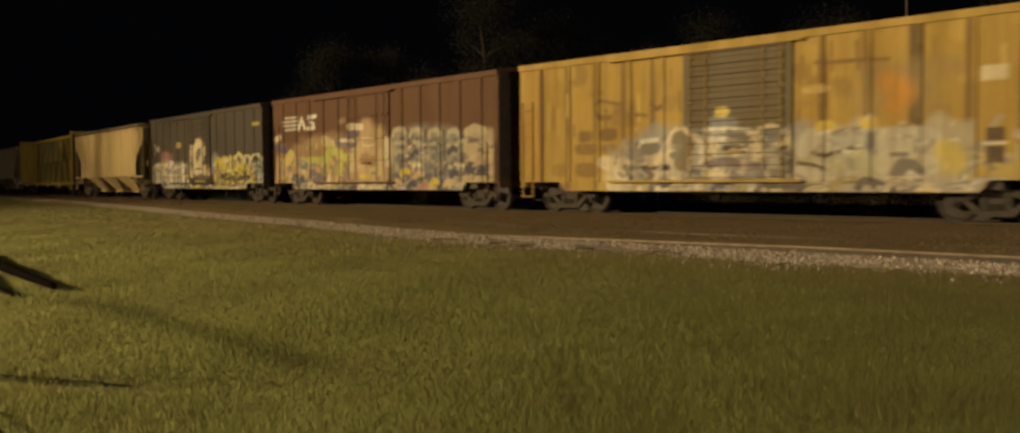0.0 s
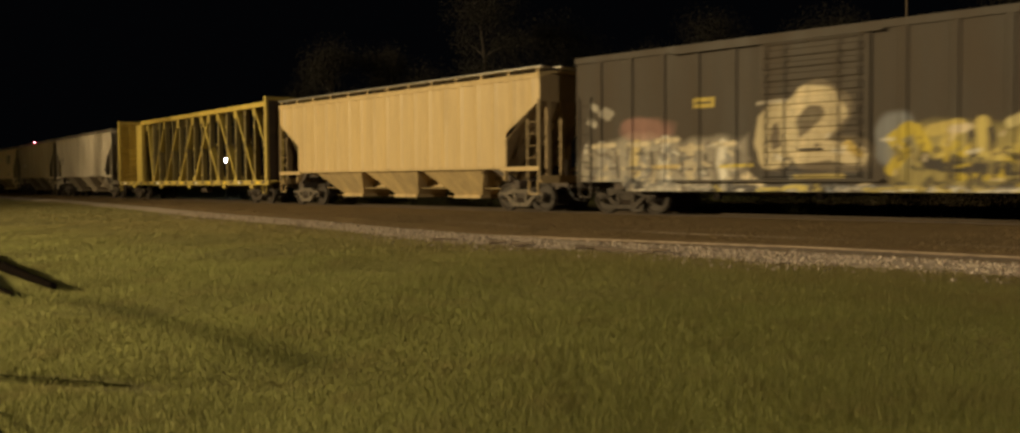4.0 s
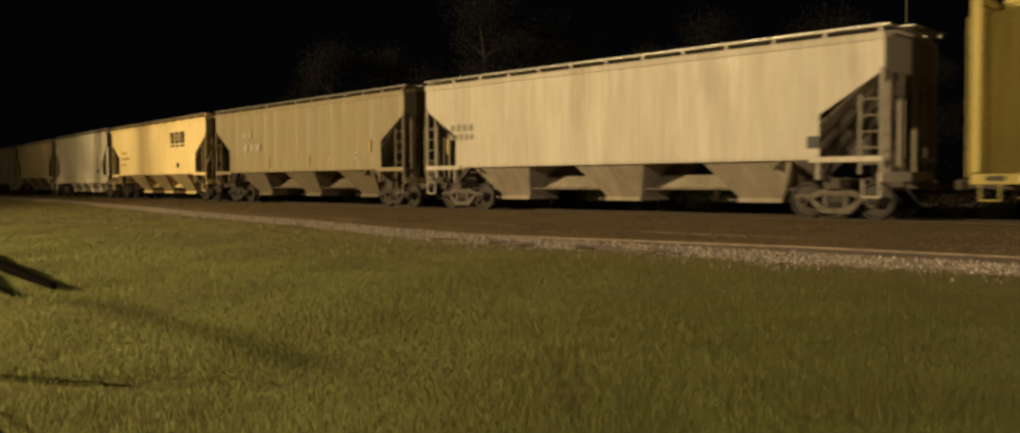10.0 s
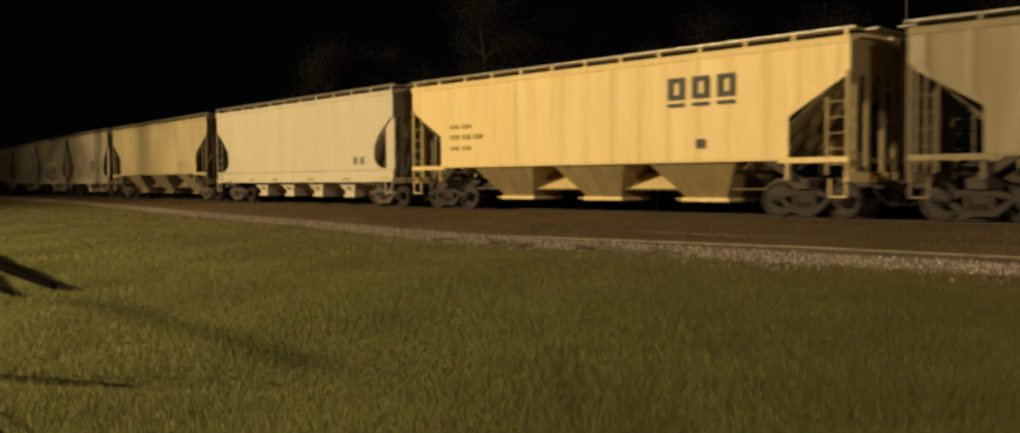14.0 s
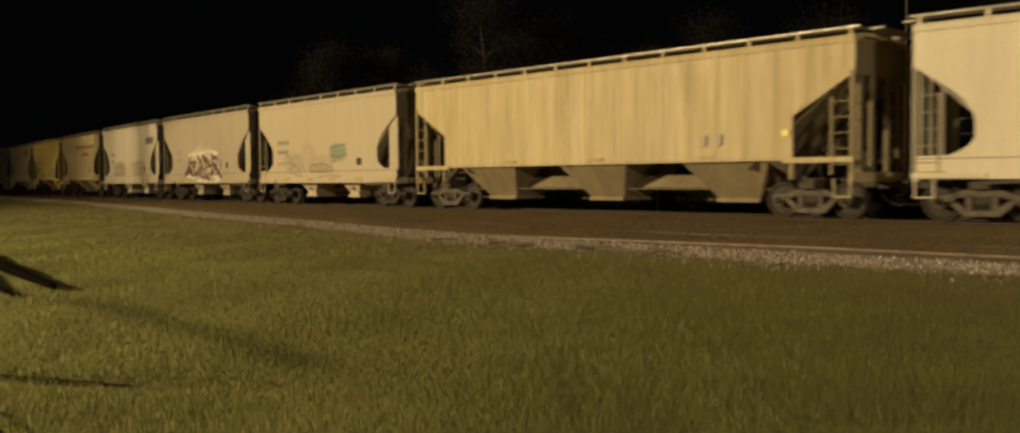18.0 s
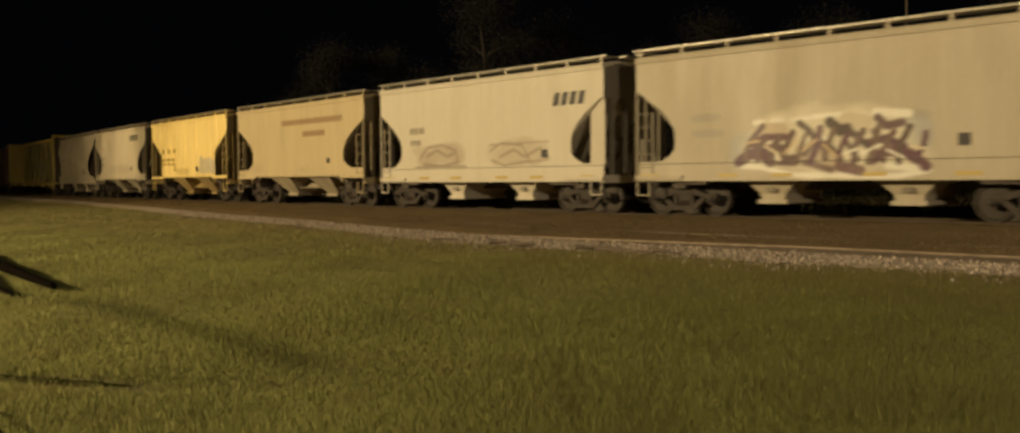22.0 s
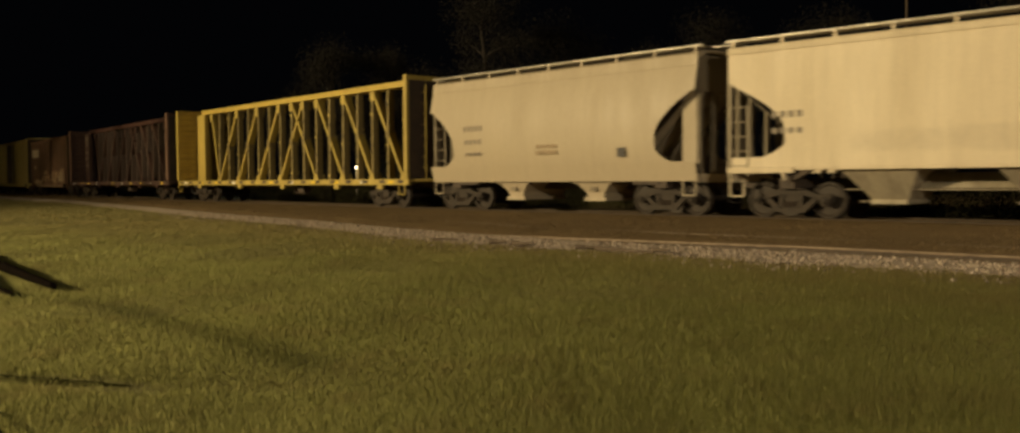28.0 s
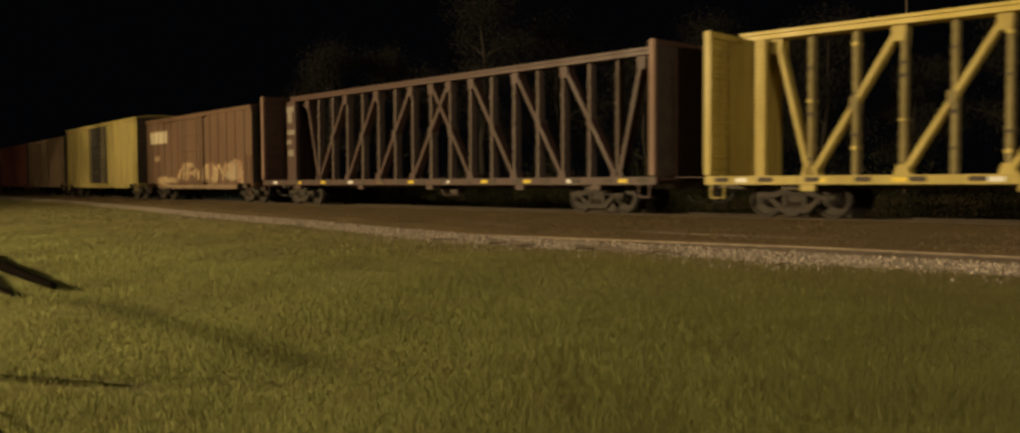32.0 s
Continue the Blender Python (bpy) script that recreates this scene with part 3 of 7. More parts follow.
            for a, y, z in rings:
                g.v += [(xc - a, -y, z), (xc + a, -y, z), (xc + a, y, z), (xc - a, y, z)]
            g.f = [(4 * k + j, 4 * k + 4 + j, 4 * k + 4 + (j + 1) % 4, 4 * k + (j + 1) % 4) for k in range(4) for j in range(4)]
            part("hopper_bay", g, trim, car)
            for sy in (-1, 1):
                part("vent_plate", Geo().box(xc - 0.13, xc + 0.13, sy * 1.10 - 0.02, sy * 1.10 + 0.02, 0.66, 0.80, ch=0.03), under, car)
        else:
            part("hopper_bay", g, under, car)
        g = Geo()
        gate_y = 1.02 if deep_sill else 0.72
        gate_w = lw + (0.12 if deep_sill or base[0] > 0.9 else 0.03)
        g.box(xc - gate_w, xc + gate_w, -gate_y, gate_y, zb3 - 0.04, zb3 + 0.07, ch=0.02)
        g.rod((xc - lw - 0.2, -0.8, zb3 + 0.02), (xc - lw - 0.2, 0.8, zb3 + 0.02), 0.03, 8)
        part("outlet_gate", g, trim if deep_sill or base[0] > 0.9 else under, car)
    g = Geo()
    g.box(-half + 0.1, half - 0.1, -0.16, 0.16, 0.72, 1.02)
    if not deep_sill:
        for i in range(bays - 1):
            xc = span * (i + 1 - bays / 2)
            hood = [(-0.46, 0.78), (-0.44, 0.76), (-0.17, 1.10), (0.17, 1.10), (0.44, 0.76), (0.46, 0.78), (0.18, 1.14), (-0.18, 1.14)] if base[0] < 0.9 else [(-0.70, 0.72), (-0.68, 0.70), (-0.18, 1.16), (0.18, 1.16), (0.68, 0.70), (0.70, 0.72), (0.19, 1.20), (-0.19, 1.20)]
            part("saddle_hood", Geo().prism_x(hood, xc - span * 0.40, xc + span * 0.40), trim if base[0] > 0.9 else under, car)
        for sy in (-1, 1):
            part("train_line", Geo().rod((-half + 2.6, sy * 0.74, 0.735), (half - 2.6, sy * 0.74, 0.735), 0.015, 8), under, car, smooth_angle=60)
        for sy in (-1, 1):
            part("sill_flange", Geo().box(-half + inset_max + 0.26, half - inset_max - 0.26, sy * (W - 0.03) - 0.04, sy * (W - 0.03) + 0.04, z_low - 0.07, z_low - 0.004), trim, car)
    for sx in (-1, 1):
        g.box(sx * truck_at - 0.2, sx * truck_at + 0.2, -1.3, 1.3, 0.76, 1.0)
        g.bar((sx * truck_at, -1.25, 0.95), (sx * (half - 2.3), -W + 0.1, z_low), 0.14, 0.18)
        g.bar((sx * truck_at, 1.25, 0.95), (sx * (half - 2.3), W - 0.1, z_low), 0.14, 0.18)
    part("centre_sill", g, STEEL_DARK, car)
    part("brake_cylinder", Geo().rod((half - 0.6, 0.25, 1.02), (half - 0.6, 0.25, 1.7), 0.14, 12), STEEL_DARK, car, smooth_angle=50)
    part("air_reservoir", Geo().rod((-half + 0.7, -0.35, 1.19), (-half + 1.5, -0.35, 1.19), 0.17, 12), STEEL_DARK, car, smooth_angle=50)
    if deep_sill:
        for sy in (-1, 1):
            part("side_seam", Geo().rod((-half + 0.02, sy * (W + 0.004), 1.44), (half - 0.02, sy * (W + 0.002), 1.44), 0.008, 8), body, car, smooth_angle=60)
        rng = random.Random(len(label))
        for x in np.linspace(-half + 0.7, half - 0.7, 6):
            x = x + rng.uniform(-0.3, 0.3)
            part("reflector_strip", Geo().box(x - 0.28, x + 0.28, -W - 0.012, -W + 0.0, 1.06, 1.16), STRIP_DULL, car, "grimy yellow reflective strip")
    for rows, mat in stencils:
        bars_on(car, rows, W + bulge + (0.05 if ribs else 0.0), mat)
    running_gear(car, half, truck_at, pale_trucks)
    return car


# ---------------------------------------------------------------- box car
def box_car(label, half, truck_at, base, painter=None, ribs=None, door=(-1.55, 1.55), door_style="corrugated", door_color=None, z_low=0.68, z_end=0.95, top=4.66, amount=0.5, stencils=(), dirt=(0.09, 0.065, 0.045), wing=1.9):
    car = new("box_car")
    tagged(car, label, "box car", "cars of the freight train")
    body = worn_paint("boxcar_paint", base, dirt, amount, 0.72, True, 0.6)
    trim = worn_paint("boxcar_trim", base, dirt, amount, 0.65, False, 0.4)
    W = HALF - 0.07
    if ribs is None:
        left = np.linspace(-half + 0.9, door[0] - 0.75, 5)
        right = np.linspace(door[1] + 0.75, half - 0.9, 5)
        ribs = list(left) + list(right)
    rib = rib_profile(ribs, 0.16, 0.055, 0.03)
    none = lambda z: 0.0
    for sign in (-1, 1):
        fine = painter and sign < 0
        xs = rib_columns(ribs, 0.16, half, 0.04 if fine else 0.4, 0.03)
        zs = np.concatenate([np.arange(z_end, 2.75, 0.04), np.arange(2.8, top - 0.02, 0.055), [top]]) if fine else np.linspace(z_end, top, 5)
        side_sheet("side_sheet", car, body, xs, zs, none, half, W, 0.0, base, rib, sign, painter)
        # lower side sill, cut away over the trucks
        xs2 = np.arange(-half + wing, half - wing + 0.01, 0.05)
        zz = np.arange(z_low, z_end + 0.001, 0.045)
        X = np.repeat(xs2[None], len(zz), 0)
        Z = np.repeat(zz[:, None], len(xs2), 1)
        X = X + np.sign(X) * np.clip(np.abs(X) - (half - wing - 0.5), 0, 9) * 0 + np.where(np.abs(X) > half - wing - 0.6, np.sign(X) * (Z - z_low) * 0.8, 0)
        P = np.stack([X, np.full_like(X, sign * (W + 0.004)), Z], -1)
        pt = Paint(X if sign < 0 else X[:, ::-1], Z, base)
        if painter and sign < 0:
            painter(pt)
        part("side_sill", Geo().grid(P if sign < 0 else P[:, ::-1]), body, car, colors=pt.c)
    g = Geo()
    g.prism_x([(-W - 0.06, top - 0.16), (-W - 0.075, top + 0.02), (-0.9, top + 0.13), (0, top + 0.18), (0.9, top + 0.13), (W + 0.075, top + 0.02), (W + 0.06, top - 0.16), (W - 0.02, top - 0.16), (W - 0.05, top - 0.05), (0, top + 0.08), (-W + 0.05, top - 0.05), (-W + 0.02, top - 0.16)], -half - 0.01, half + 0.01)
    for i in range(11):
        x = -half + 0.7 + i * (2 * half - 1.4) / 10
        g.prism_x([(-W + 0.1, top + 0.03), (0, top + 0.17), (W - 0.1, top + 0.03), (W - 0.1, top + 0.055), (0, top + 0.2), (-W + 0.1, top + 0.055)], x - 0.03, x + 0.03)
    part("roof", g, trim, car)
    for sx in (-1, 1):
        # corrugated end
        rows, P = np.arange(1.0, top + 0.01, 0.045), []
        for z in rows:
            d = 0.05 * (0.5 + 0.5 * math.cos((z - 1.0) * 2 * math.pi / 0.36))
            P.append([(sx * (half - 0.03 + d * min(1, max(0, (W - abs(y)) / 0.15))), y, z) for y in np.linspace(-W, W, 9)])
        P = np.array(P)
        part("end_wall", Geo().grid(P if sx > 0 else P[:, ::-1]), END_SHADE, car, "corrugated end painted near-black for its shade", smooth_angle=60)
        g = Geo()
        g.box(min(sx * half, sx * (half - 0.2)), max(sx * half, sx * (half - 0.2)), -W + 0.02, W - 0.02, 0.78, 1.0)
        part("end_sill", g, trim, car)
        ladder(car, sx * (half - 0.34), -W - 0.035, 1.0, 3.5 if sx < 0 else 2.3, 0.44, trim, 0.42)
        ladder(car, sx * (half - 0.34), W + 0.07, 1.0, 3.5 if sx > 0 else 2.3, 0.44, trim, 0.42)
        for sy in (-1, 1):
            x = sx * (half - 0.34)
            g = Geo()
            g.prism_y([(x - 0.23, 0.97), (x - 0.23, 0.48), (x + 0.23, 0.48), (x + 0.23, 0.97), (x + 0.2, 0.97), (x + 0.2, 0.51), (x - 0.2, 0.51), (x - 0.2, 0.97)], sy * W - 0.04, sy * W + 0.02)
            part("step", g, trim, car)
    # doors
    d0, d1 = door
    dm = worn_paint("door_paint", door_color or base, dirt, amount + 0.1, 0.68, True, 0.5, 0.0 if door_style == "corrugated" else 0.035, (0.35, 1.0, 0.5), 0.10)
    for sign in (-1, 1):
        zz = np.arange(1.0, top - 0.2, 0.035)
        xx = np.arange(d0, d1 + 0.01, 0.04)
        X, Z = np.meshgrid(xx, zz)
        if door_style == "corrugated":
            out = W + 0.075 + 0.045 * (np.abs(((Z - 1.0) / 0.30) % 1.0 - 0.5) < 0.27) * (np.abs(X - (d0 + d1) / 2) < (d1 - d0) / 2 - 0.16)
        else:
            out = W + 0.075 + 0.035 * (np.minimum(((Z - 1.0) / 0.86) % 1.0, 1 - ((Z - 1.0) / 0.86) % 1.0) < 0.06)
        P = np.stack([X, sign * out, Z], -1)
        pt = Paint(X if sign < 0 else X[:, ::-1], Z, door_color or base)
        if painter and sign < 0:
            painter(pt, True)
        door_ob = part("door", Geo().grid(P if sign < 0 else P[:, ::-1]), dm, car, smooth_angle=25, colors=pt.c)
        y = sign * (W + 0.1)
        for x in (d0 + 0.25, d0 + 0.75, d1 - 0.75, d1 - 0.25):
            part("lock_rod", Geo().rod((x, y + sign * 0.05, 1.05), (x, y + sign * 0.05, top - 0.3), 0.018, 6), trim, door_ob)
        ya, yb = sorted((y, y + sign * 0.08))
        part("door_handle", Geo().box((d0 + d1) / 2 - 0.3, (d0 + d1) / 2 + 0.3, ya, yb, 1.7, 1.76), trim, door_ob)
        ya, yb = sorted((sign * W, sign * (W + 0.16)))
        for z in (0.93, top - 0.22):
            part("door_track", Geo().box(d0 - 2.6, d1 + 0.3, ya, yb, z, z + 0.06), trim, car)
    part("floor", Geo().box(-half + 0.05, half - 0.05, -W + 0.03, W - 0.03, 1.004, 1.06), STEEL_DARK, car)
    for x in np.linspace(-half + 3.0, half - 3.0, 7):
        for sy in (-1, 1):
            ya, yb = sorted((sy * 0.202, sy * (W - 0.1)))
            part("cross_bearer", Geo().box(x - 0.06, x + 0.06, ya, yb, 0.78, 1.0), STEEL_DARK, car)
    for sx in (-1, 1):
        part("body_bolster", Geo().box(sx * truck_at - 0.2, sx * truck_at + 0.2, -1.35, 1.35, 0.74, 0.996), STEEL_DARK, car)
    part("air_reservoir", Geo().rod((-1.9, -0.7, 0.76), (-0.9, -0.7, 0.76), 0.19, 12), STEEL_DARK, car, smooth_angle=50)
    g = Geo().box(-half + 0.1, half - 0.1, -0.2, 0.2, 0.62, 1.0)
    part("centre_sill", g, STEEL_DARK, car)
    for rows, mat in stencils:
        bars_on(car, rows, W + 0.06, mat)
    running_gear(car, half, truck_at)
    return car


# ---------------------------------------------------------------- centre-beam flat car
def centre_beam(label, half, truck_at, base, dirt=(0.12, 0.08, 0.03), amount=0.4, tag_mats=(REFLECT_YELLOW, REFLECT_WHITE), lit_post_base=None, marks=False):
    car = new("centre_beam_car")
    tagged(car, label, "flat car", "cars of the freight train")
    paint = worn_paint("beam_paint", base, tuple(1.3 * x for x in dirt), amount + 0.2, 0.5, False, 0.45)
    # Chord paint is lightened to imitate the highlight along the top.
    chord_lit = worn_paint("beam_chord_paint", tuple(min(1, 1.15 * x) for x in base), dirt, 0.15, 0.45, False, 0.15)
    grubby = worn_paint("beam_post_paint", tuple(0.36 * x + 0.64 * y for x, y in zip(base, (0.16, 0.135, 0.09) if base[0] > 0.2 else (0.15, 0.115, 0.095))), tuple(0.6 * x for x in dirt), 0.6, 0.7, False, 0.5)
    strap_pale = worn_paint("strap_guide_paint", tuple(min(1, 1.25 * x + 0.03) for x in base), dirt, 0.3, 0.6, False, 0.3)
    # A given post colour lightens bulkhead posts, imitating the light they catch.
    post_paint = worn_paint("bulkhead_post_lit", lit_post_base, dirt, 0.5, 0.6, False, 0.4) if lit_post_base else paint
    W = HALF - 0.05
    TOP = 4.98
    # deck with side sills
    g = Geo()
    g.box(-half, half, -W + 0.02, W - 0.02, 0.98, 1.06)
    part("deck", g, paint, car)
    for sy in (-1, 1):
        sill = [(W - 0.14, 0.865), (W + 0.025, 0.865), (W + 0.025, 0.89), (W, 0.89), (W, 1.085), (W - 0.09, 1.085), (W - 0.09, 0.89), (W - 0.14, 0.89)]
        part("side_sill", Geo().prism_x([(sy * a, b) for a, b in sill], -half, half), paint, car)
        for i in range(18):
            x = -half + 0.5 + i * (2 * half - 1.0) / 17
            part("winch", Geo().box(x - 0.19, x + 0.19, sy * (W + 0.010) - 0.012, sy * (W + 0.010) + 0.012, 0.93, 1.05, ch=0.03), STEEL_DARK, car)
        for x in (-8.3, -3.4, 1.1, 5.9, 9.2):
            part("tie_down_box", Geo().box(x - 0.19, x + 0.19, sy * (W - 0.07) - 0.06, sy * (W - 0.07) + 0.06, 0.70, 0.86, ch=0.03), paint, car)
    rng = random.Random(len(label))
    for i in range(11):
        x = -half + 1.15 + i * (2 * half - 2.3) / 10 + rng.uniform(-0.08, 0.08)
        part("reflector_strip", Geo().box(x - 0.17, x + 0.17, -W - 0.009, -W + 0.001, 0.92, 1.03), tag_mats[i * 7 % 3 == 0], car, "strip of reflective sheeting")
    # truss along the middle
    chord = [(-0.30, TOP - 0.22), (-0.30, TOP - 0.18), (-0.24, TOP - 0.18), (-0.24, TOP - 0.08), (-0.31, TOP - 0.08), (-0.31, TOP), (0.31, TOP), (0.31, TOP - 0.08), (0.24, TOP - 0.08), (0.24, TOP - 0.18), (0.30, TOP - 0.18), (0.30, TOP - 0.22)]
    part("top_chord", Geo().prism_x(chord, -half + 0.35, half - 0.35), chord_lit, car)
    for i in range(16):
        x = -8.87 + 1.1827 * i
        g = Geo()
        b, t, w = 0.14, 0.12, 0.058
        for k in range(25):
            z = 1.06 + (TOP - 1.28) * k / 24
            o = 0.012 if k % 2 else 0.0
            h = b + (t - b) * k / 24 + o
            g.v += [(x - w - o, -h, z), (x + w + o, -h, z), (x + w + o, h, z), (x - w - o, h, z)]
        g.f = [(4 * k + i, 4 * k + (i + 1) % 4, 4 * k + 4 + (i + 1) % 4, 4 * k + 4 + i) for k in range(24) for i in range(4)]
        post = part("post", g, grubby, car)
        for sy in (-1, 1):
            for j in range(4):
                z = 1.5 + 0.85 * j + 0.32 * math.sin(2.3 * i + 1.9 * j)
                h = 0.155
                part("strap_guide", Geo().box(x - 0.075, x + 0.075, sy * h - 0.012, sy * h + 0.012, z, z + (0.05, 0.09, 0.07)[(i + j) % 3]), (STEEL_DARK, STEEL_DARK, strap_pale)[(2 * i + j) % 3], post)
    diag = [(-8.82, -6.6), (-6.5, -4.24), (-4.14, -1.87), (-1.77, 0.54), (1.77, -0.54), (4.14, 1.87), (6.5, 4.24), (8.82, 6.6), (-8.9, -9.8), (8.95, 9.87)]
    for xb, xt in diag:
        d = part("diagonal", Geo().bar((xb, 0.0, 1.1), (xt, 0.0, TOP - 0.26), 0.32, 0.135), paint, car)
        for sy in (-1, 1):
            part("gusset", Geo().prism_y([(xb - 0.2, 1.065), (xb + 0.2, 1.065), (xb + 0.12, 1.34), (xb - 0.12, 1.34)], sy * 0.17 - 0.02, sy * 0.17 + 0.02), paint, d)
            part("gusset", Geo().prism_y([(xt - 0.15, TOP - 0.62), (xt + 0.15, TOP - 0.62), (xt + 0.18, TOP - 0.225), (xt - 0.18, TOP - 0.225)], sy * 0.17 - 0.02, sy * 0.17 + 0.02), paint, d)
            if abs(xt - xb) > 2:
                xm, zm = (xb + xt) / 2, (TOP + 0.84) / 2
                part("collar", Geo().box(xm - 0.10, xm + 0.10, sy * 0.165 - 0.015, sy * 0.165 + 0.015, zm - 0.17, zm + 0.17, ch=0.03), grubby, d, "collar plate in the post paint")
    # end bulkheads with corrugated inner face
    for sx in (-1, 1):
        x0, x1 = sorted((sx * (half - 0.20), sx * half))
        for sy in (-1, 1):
            part("bulkhead_post", Geo().box(x0, x1, sy * W - 0.06, sy * W + 0.06, 1.125, TOP - 0.03, ch=0.02), post_paint, car)
        part("bulkhead_header", Geo().box(x0 + 0.01, x1 - 0.01, -W + 0.062, W - 0.062, TOP - 0.2, TOP - 0.035), paint, car)
        prof = []
        for k in range(12):
            z = 1.08 + k * 0.31
            prof += [(half - 0.04, z), (half - 0.04, z + 0.16), (half - 0.10, z + 0.2), (half - 0.10, z + 0.27)]
        outer = [(half - 0.02, prof[-1][1]), (half - 0.02, 1.08)]
        xa, xb = sorted((sx * (half - 0.018), sx * (half - 0.002)))
        part("bulkhead_back", Geo().box(xa, xb, -W + 0.062, W - 0.062, 1.08, TOP - 0.21), END_SHADE, car, "outer face of the bulkhead, painted near-black for its shade")
        part("bulkhead_panel", Geo().prism_y([(sx * a, b) for a, b in prof + outer], -W + 0.062, W - 0.062), paint, car)
        if sx < 0:
            prof = []
            for k in range(31):
                z = 1.07 + k * 0.118
                prof += [(0.49, z), (0.49, z + 0.055), (0.502, z + 0.065), (0.502, z + 0.11)]
            xa, xb = sorted((sx * (half - 0.12), sx * (half - 1.2)))
            for sy in (-1, 1):
                part("end_column", Geo().prism_x([(sy * a, b) for a, b in prof + [(0.30, prof[-1][1]), (0.30, 1.07)]], xa, xb), paint, car)
        if marks and sx < 0:
            for xa, xb, za, zb in ((1.1, 0.35, 4.25, 4.5), (0.9, 0.5, 3.75, 4.25), (1.15, 0.45, 3.2, 3.42), (0.85, 0.3, 2.75, 2.95), (1.0, 0.5, 2.2, 2.5)):
                part("paint_mark", Geo().box(-half + xb, -half + xa, -0.512, -0.503, za, zb), BARS_GREY, car, "patch of faded white spray paint")
        ladder(car, sx * (half + 0.04), -0.9, 1.0, TOP - 0.4, 0.4, paint, 0.4)
        for sy in (-1, 1):
            x = sx * (half - 0.4)
            g = Geo()
            g.prism_y([(x - 0.21, 0.86), (x - 0.21, 0.5), (x + 0.21, 0.5), (x + 0.21, 0.86), (x + 0.18, 0.86), (x + 0.18, 0.53), (x - 0.18, 0.53), (x - 0.18, 0.86)], sy * W - 0.04, sy * W + 0.02)
            part("step", g, paint, car)
    for x in np.linspace(-half + 1.2, half - 1.2, 15):
        for sy in (-1, 1):
            ya, yb = sorted((sy * 0.342, sy * (W - 0.1)))
            part("cross_bearer", Geo().box(x - 0.05, x + 0.05, ya, yb, 0.84, 0.98), STEEL_DARK, car)
    for sx in (-1, 1):
        part("body_bolster", Geo().box(sx * truck_at - 0.22, sx * truck_at + 0.22, -1.35, 1.35, 0.73, 0.976), STEEL_DARK, car)
    part("air_reservoir", Geo().rod((1.0, -0.7, 0.64), (1.9, -0.7, 0.64), 0.2, 12), STEEL_DARK, car, smooth_angle=50)
    g = Geo().box(-half + 0.1, half - 0.1, -0.34, 0.34, 0.74, 0.98)
    part("centre_sill", g, STEEL_DARK, car)
    running_gear(car, half, truck_at)
    return car
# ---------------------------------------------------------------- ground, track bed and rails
SHADOW_STREAK = ((-5.7, 11.9), (-1.4, 7.25), 0.40)   # shadow streak painted into the grass colour


def ground_material():
    m, nt, b = nodes_of("grass_ground")
    big = ramp(nt, noise_tex(nt, 0.22, (1, 1, 1), 5, 0.6), 0.35, 0.7)
    mid = ramp(nt, noise_tex(nt, 1.7, (1, 1, 1), 6, 0.65), 0.35, 0.7)
    fine = ramp(nt, noise_tex(nt, 38, (1, 1, 1), 4, 0.7), 0.3, 0.75)
    c = mixed(nt, big, (0.225, 0.215, 0.080), (0.275, 0.250, 0.105))
    c = mixed(nt, scaled(nt, mid, 0.6), c, (0.18, 0.165, 0.060))
    c = mixed(nt, scaled(nt, fine, 0.4), c, (0.13, 0.112, 0.045))
    at = nt.nodes.new("ShaderNodeVertexColor")
    at.layer_name = "paint"
    sep = nt.nodes.new("ShaderNodeSeparateColor")
    nt.links.new(at.outputs[0], sep.inputs[0])
    c = mixed(nt, sep.outputs[0], c, mixed(nt, fine, (0.25, 0.185, 0.105), (0.13, 0.09, 0.05)))
    c = mixed(nt, scaled(nt, stripe(nt, *SHADOW_STREAK), 0.6), c, (0.045, 0.048, 0.014))
    nt.links.new(c, b.inputs["Base Color"])
    b.inputs["Roughness"].default_value = 0.9
    b.inputs["Specular IOR Level"].default_value = 0.15
    bump(nt, b, fine, 0.7, 0.04)
    return m


def dirt_material():
    m, nt, b = nodes_of("brown_track_bed")
    big = ramp(nt, noise_tex(nt, 0.5, (1, 1, 1), 5, 0.6), 0.35, 0.7)
    fine = ramp(nt, noise_tex(nt, 30, (1, 1, 1), 5, 0.7), 0.35, 0.7)
    c = mixed(nt, big, (0.21, 0.145, 0.073), (0.15, 0.106, 0.055))
    mott = ramp(nt, noise_tex(nt, 4.5, (1, 1, 1), 5, 0.65), 0.38, 0.68)
    c = mixed(nt, scaled(nt, mott, 0.5), c, (0.29, 0.215, 0.115))
    c = mixed(nt, scaled(nt, fine, 0.5), c, (0.08, 0.055, 0.033))
    nt.links.new(c, b.inputs["Base Color"])
    b.inputs["Roughness"].default_value = 0.95
    b.inputs["Specular IOR Level"].default_value = 0.1
    bump(nt, b, fine, 0.8, 0.02)
    return m


def stone_material():
    m, nt, b = nodes_of("ballast_stone")
    gi = nt.nodes.new("ShaderNodeNewGeometry")
    c = mixed(nt, gi.outputs["Random Per Island"], (0.09, 0.072, 0.055), (0.66, 0.56, 0.44))
    hue = ramp(nt, noise_tex(nt, 11, (1, 1, 1), 2), 0.45, 0.6)
    c = mixed(nt, scaled(nt, hue, 0.25), c, (0.46, 0.31, 0.25))
